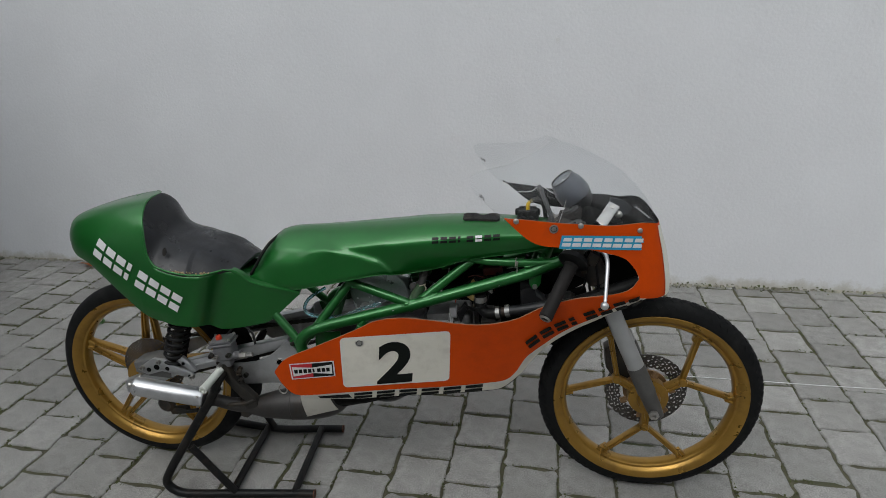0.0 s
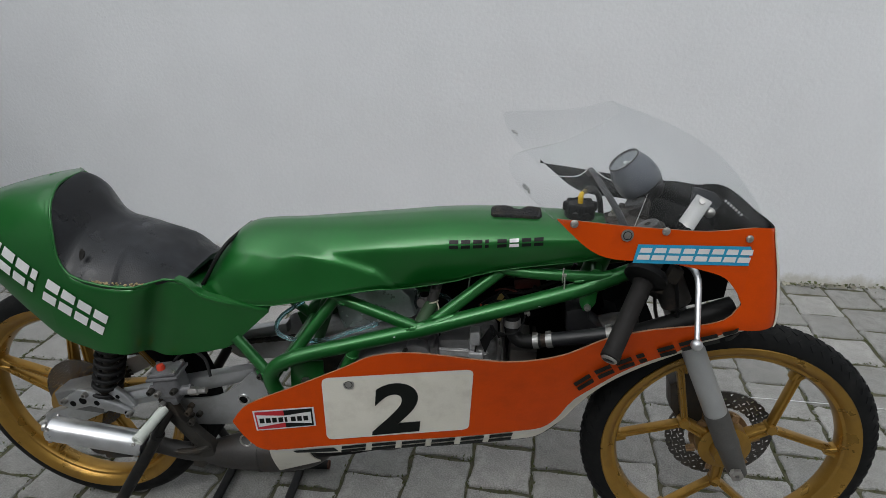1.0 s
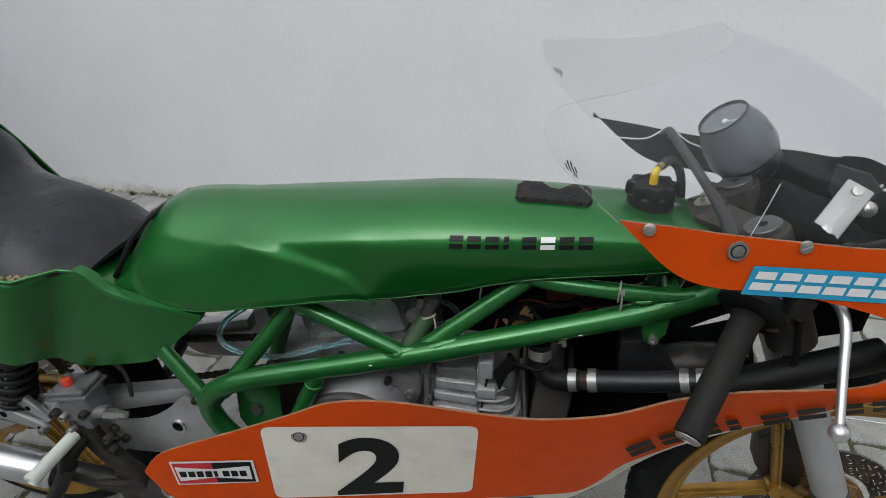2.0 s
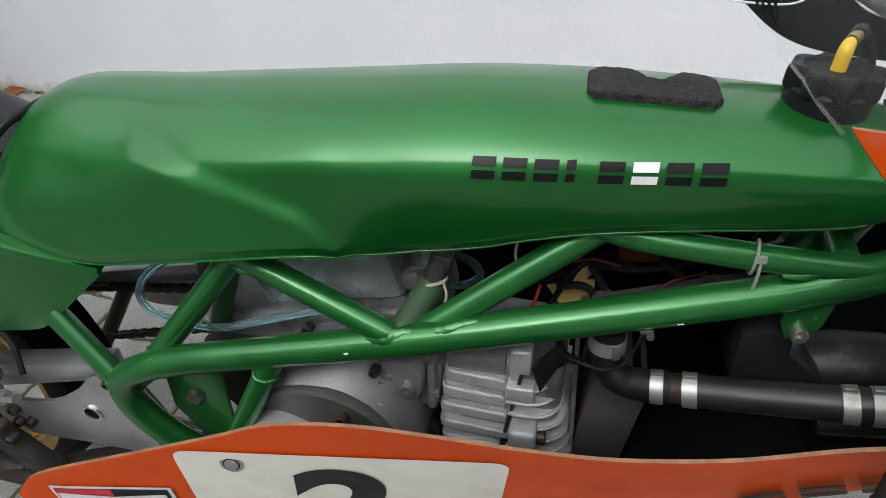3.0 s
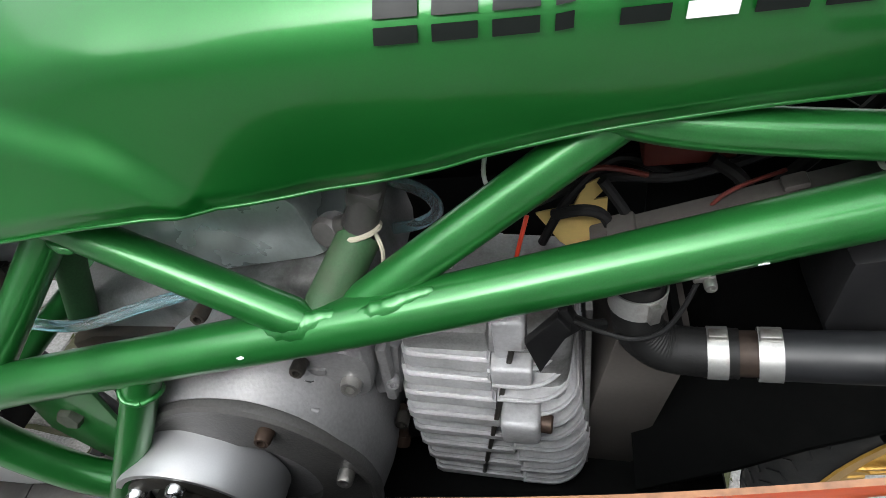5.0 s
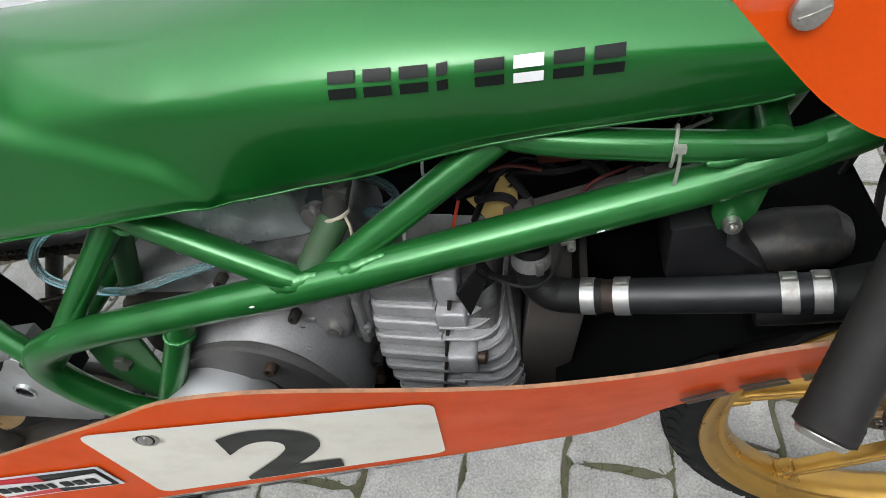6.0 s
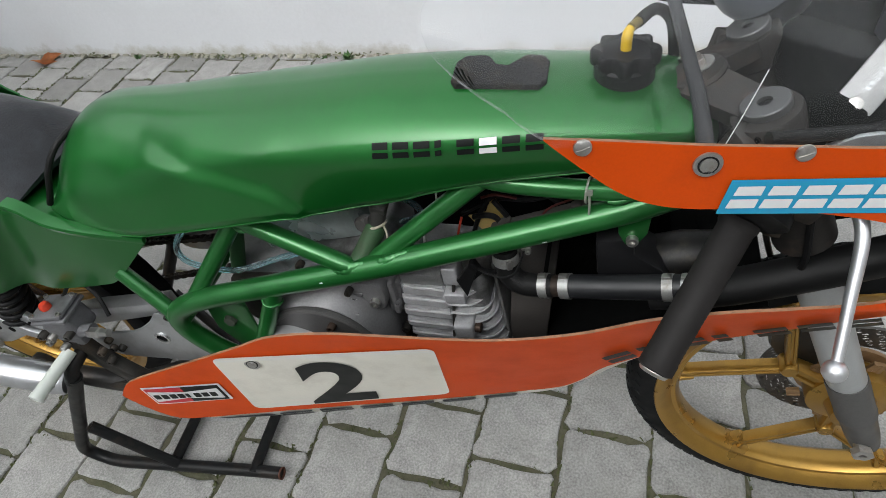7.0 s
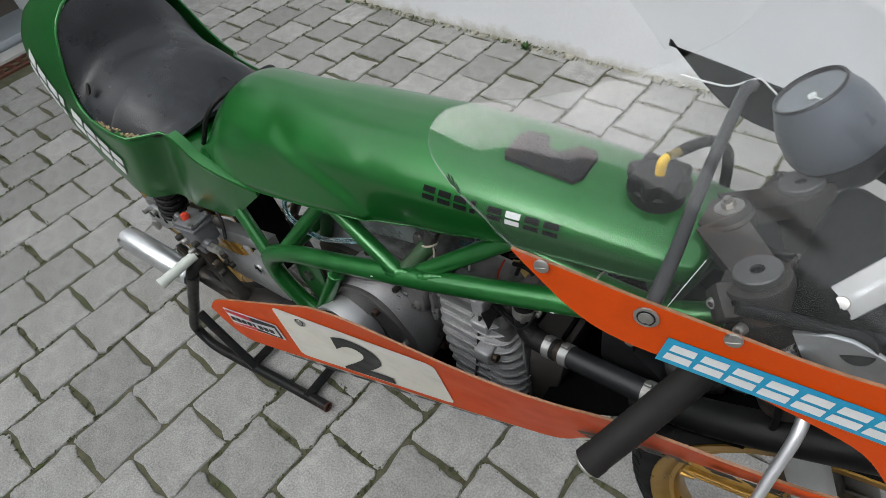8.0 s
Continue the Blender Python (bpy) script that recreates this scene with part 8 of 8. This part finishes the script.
    bm = bmesh.new()
    lathe(bm, [(0.0001, 0.0), (0.0095, 0.0), (0.0098, 0.07), (0.0108, 0.072), (0.0108, 0.078), (0.006, 0.079), (0.005, 0.074), (0.0001, 0.074)], axis((0.298, -0.158, 0.392), (-0.1, -0.98, -0.13)), 20)
    part("peg", bm, NYLON, peg, "milky nylon peg")
    bm = bmesh.new()
    slab(bm, [(0.282, 0.405), (0.308, 0.402), (0.322, 0.365), (0.350, 0.330), (0.374, 0.305), (0.378, 0.280), (0.366, 0.262), (0.345, 0.242), (0.326, 0.246), (0.326, 0.262), (0.342, 0.276), (0.340, 0.296), (0.318, 0.325), (0.294, 0.36)], -0.150, -0.128, 0.004)
    part("bracket", bm, DARKSTEEL, peg, "oily steel bracket")
    for x, z in ((0.338, 0.378), (0.340, 0.355), (0.352, 0.290), (0.337, 0.302)):
        bm = bmesh.new()
        bolt(bm, (x, -0.141, z), (0, -1, 0), 0.0065, 0.010)
        part("bolt", bm, DARKSTEEL, peg, "dark bolt")
    bm = bmesh.new()
    tube(bm, [(0.37, -0.145, 0.30), (0.33, -0.15, 0.285), (0.27, -0.15, 0.283), (0.22, -0.148, 0.278)], 0.007, 10, 5)
    part("pedal", bm, DARKSTEEL, peg, "oily brake pedal")
    # exhaust
    ex = new("exhaust")
    ex.parent = bike
    ex["label"] = "dark expansion chamber with a bright alloy silencer"
    bm = bmesh.new()
    tube(bm, [(0.245, -0.150, 0.300), (0.30, -0.14, 0.278), (0.345, -0.130, 0.268), (0.385, -0.124, 0.267), (0.44, -0.119, 0.273), (0.50, -0.112, 0.277), (0.555, -0.100, 0.282), (0.60, -0.08, 0.300), (0.69, -0.035, 0.312)], [0.015, 0.017, 0.021, 0.031, 0.040, 0.045, 0.044, 0.035, 0.022], 28, 6)
    part("expansion_chamber", bm, PIPE, ex, "dark stained expansion chamber")
    bm = bmesh.new()
    lathe(bm, [(0.0405, -0.002), (0.0435, -0.002), (0.0435, 0.002), (0.0405, 0.002)], axis((0.463, -0.117, 0.275), (1, 0.08, 0.06)), 32, closed=True)
    part("weld_seam", bm, PIPE, ex, "weld seam")
    a, b = Vector((0.070, -0.186, 0.350)), Vector((0.247, -0.168, 0.312))
    m = axis(b, a - b)
    L = (a - b).length
    bm = bmesh.new()
    lathe(bm, [(0.0001, 0), (0.021, 0), (0.0235, 0.004), (0.0242, 0.006), (0.0242, L - 0.006), (0.0235, L - 0.004), (0.020, L), (0.009, L + 0.002), (0.008, L - 0.01), (0.0001, L - 0.01)], m, 36)
    sil = part("silencer", bm, SILENCER, ex, "bright alloy silencer")
    for k in (0.012, L - 0.008):
        for t in range(4):
            bm = bmesh.new()
            an = t * math.pi / 2 + 0.6
            p = m @ Vector((0.0242 * math.cos(an), 0.0242 * math.sin(an), k))
            bolt(bm, p, p - (m @ Vector((0, 0, k))), 0.0035, 0.003)
            part("rivet", bm, STEEL, sil, "small screw")
    bm = bmesh.new()
    tube(bm, [a + (a - b) * 0.0, a + (a - b).normalized() * 0.012], 0.0085, 16, 1)
    part("outlet_pipe", bm, STEEL, ex, "short outlet pipe")
    # axle adjuster and dark fittings by the rear axle
    bm = bmesh.new()
    lathe(bm, [(0.0001, 0), (0.022, 0), (0.023, 0.01), (0.016, 0.014), (0.010, 0.012), (0.0001, 0.012)], axis((0.092, -0.105, 0.243), (0, -1, 0)), 24)
    tube(bm, [(0.09, -0.11, 0.235), (0.14, -0.11, 0.222), (0.18, -0.11, 0.228)], 0.006, 10, 4)
    box(bm, (0.05, 0.02, 0.018), pose(0.125, -0.105, 0.222, 0, -8, 0), 0.004)
    part("brake_linkage", bm, DARKSTEEL, bike, "dark brake linkage beside the rear wheel", 40)
    # chain
    chain = new("drive_chain")
    chain.parent = bike
    chain["label"] = "oily drive chain on the far side"

    def run(p, q, n):
        bm = bmesh.new()
        p, q = Vector(p), Vector(q)
        ang = -math.atan2((q - p).z, (q - p).x)
        for k in range(n):
            c = p.lerp(q, (k + 0.5) / n)
            w = 0.0035 if k % 2 else 0.0052
            for s in (-1, 1):
                box(bm, ((q - p).length / n * 1.25, 0.0014, 0.0085), Matrix.Translation(c + Vector((0, s * w, 0))) @ Matrix.Rotation(ang, 4, "Y"), 0.0006, 1)
            lathe(bm, [(0.0001, -0.004), (0.0037, -0.004), (0.0037, 0.004), (0.0001, 0.004)], Matrix.Translation(c + (q - p) * 0.5 / n) @ Y_AXIS, 8)
        part("chain_run", bm, DARKSTEEL, chain, "", 0)

    run((0.0, 0.062, 0.346), (0.62, 0.062, 0.452), 66)
    run((0.0, 0.062, 0.212), (0.62, 0.062, 0.405), 66)
    # inner mudguard
    bm = bmesh.new()
    R = 0.300

    def guard(u, v):
        a = radians(58 - 76 * u)
        return (R * math.cos(a), (v - 0.5) * 0.085, 0.2785 + R * math.sin(a))

    sheet(bm, guard, 20, 4, 0.002)
    part("mudguard", bm, BLACKIN, bike, "black inner mudguard behind the rear wheel", 60)


# ---- paddock stand ----
def build_stand():
    st = thing("paddock_stand", "black tubular steel rear paddock stand with chipped paint", "paddock stand")
    for s in (-1, 1):
        y = -0.155 if s < 0 else 0.115
        yr = y - 0.030 if s < 0 else y
        bm = bmesh.new()
        tube(bm, [(0.500, y + 0.003, 0.013), (0.44, y - 0.002, 0.013), (0.30, y - 0.016, 0.013), (0.165, yr, 0.013), (0.118, yr, 0.020), (0.098, yr, 0.046), (0.112, yr, 0.082), (0.165, yr + 0.006, 0.165), (0.235, yr + 0.010, 0.270), (0.292, yr + 0.015, 0.356)], 0.0115, 16, 6)
        part("side_rail", bm, STANDBLACK, st, "bent black tube rail")
        bm = bmesh.new()
        tube(bm, [(0.190, yr + 0.006, 0.170), (0.285, y - 0.017, 0.020)], 0.010, 12, 1)
        part("brace", bm, STANDBLACK, st, "diagonal brace")
        bm = bmesh.new()
        tube(bm, [(0.285, yr + 0.012, 0.348), (0.296, yr + 0.022, 0.372), (0.300, yr + 0.055, 0.380)], 0.0105, 12, 4)
        part("lifting_hook", bm, STANDBLACK, st, "lifting hook under the swingarm")
        bm = bmesh.new()
        lathe(bm, [(0.0085, 0.0), (0.0116, 0.0), (0.0119, 0.003), (0.0085, 0.003)], axis((0.500, y + 0.003, 0.013), (1, 0.05, 0)), 18, closed=True)
        part("tube_end", bm, RUST, st, "rusty open tube end")
    for x in (0.275, 0.447):
        bm = bmesh.new()
        tube(bm, [(x, -0.162, 0.016), (x - 0.012, 0.113, 0.016)], 0.0105, 12, 1)
        part("cross_bar", bm, STANDBLACK, st, "cross bar")


build_walls()
bike = thing("motorcycle", "green and orange racing motorcycle with gold wheels on a rear stand", "motorcycle", LEANING)
build_front_wheel(bike)
build_rear_wheel(bike)
build_tank(bike)
build_fairing(bike)
build_screen(bike)
build_tail(bike)
build_frame(bike)
build_engine(bike)
build_cooling(bike)
build_front_end(bike)
build_rear_end(bike)
build_stand()
build_growth()
build_ground()
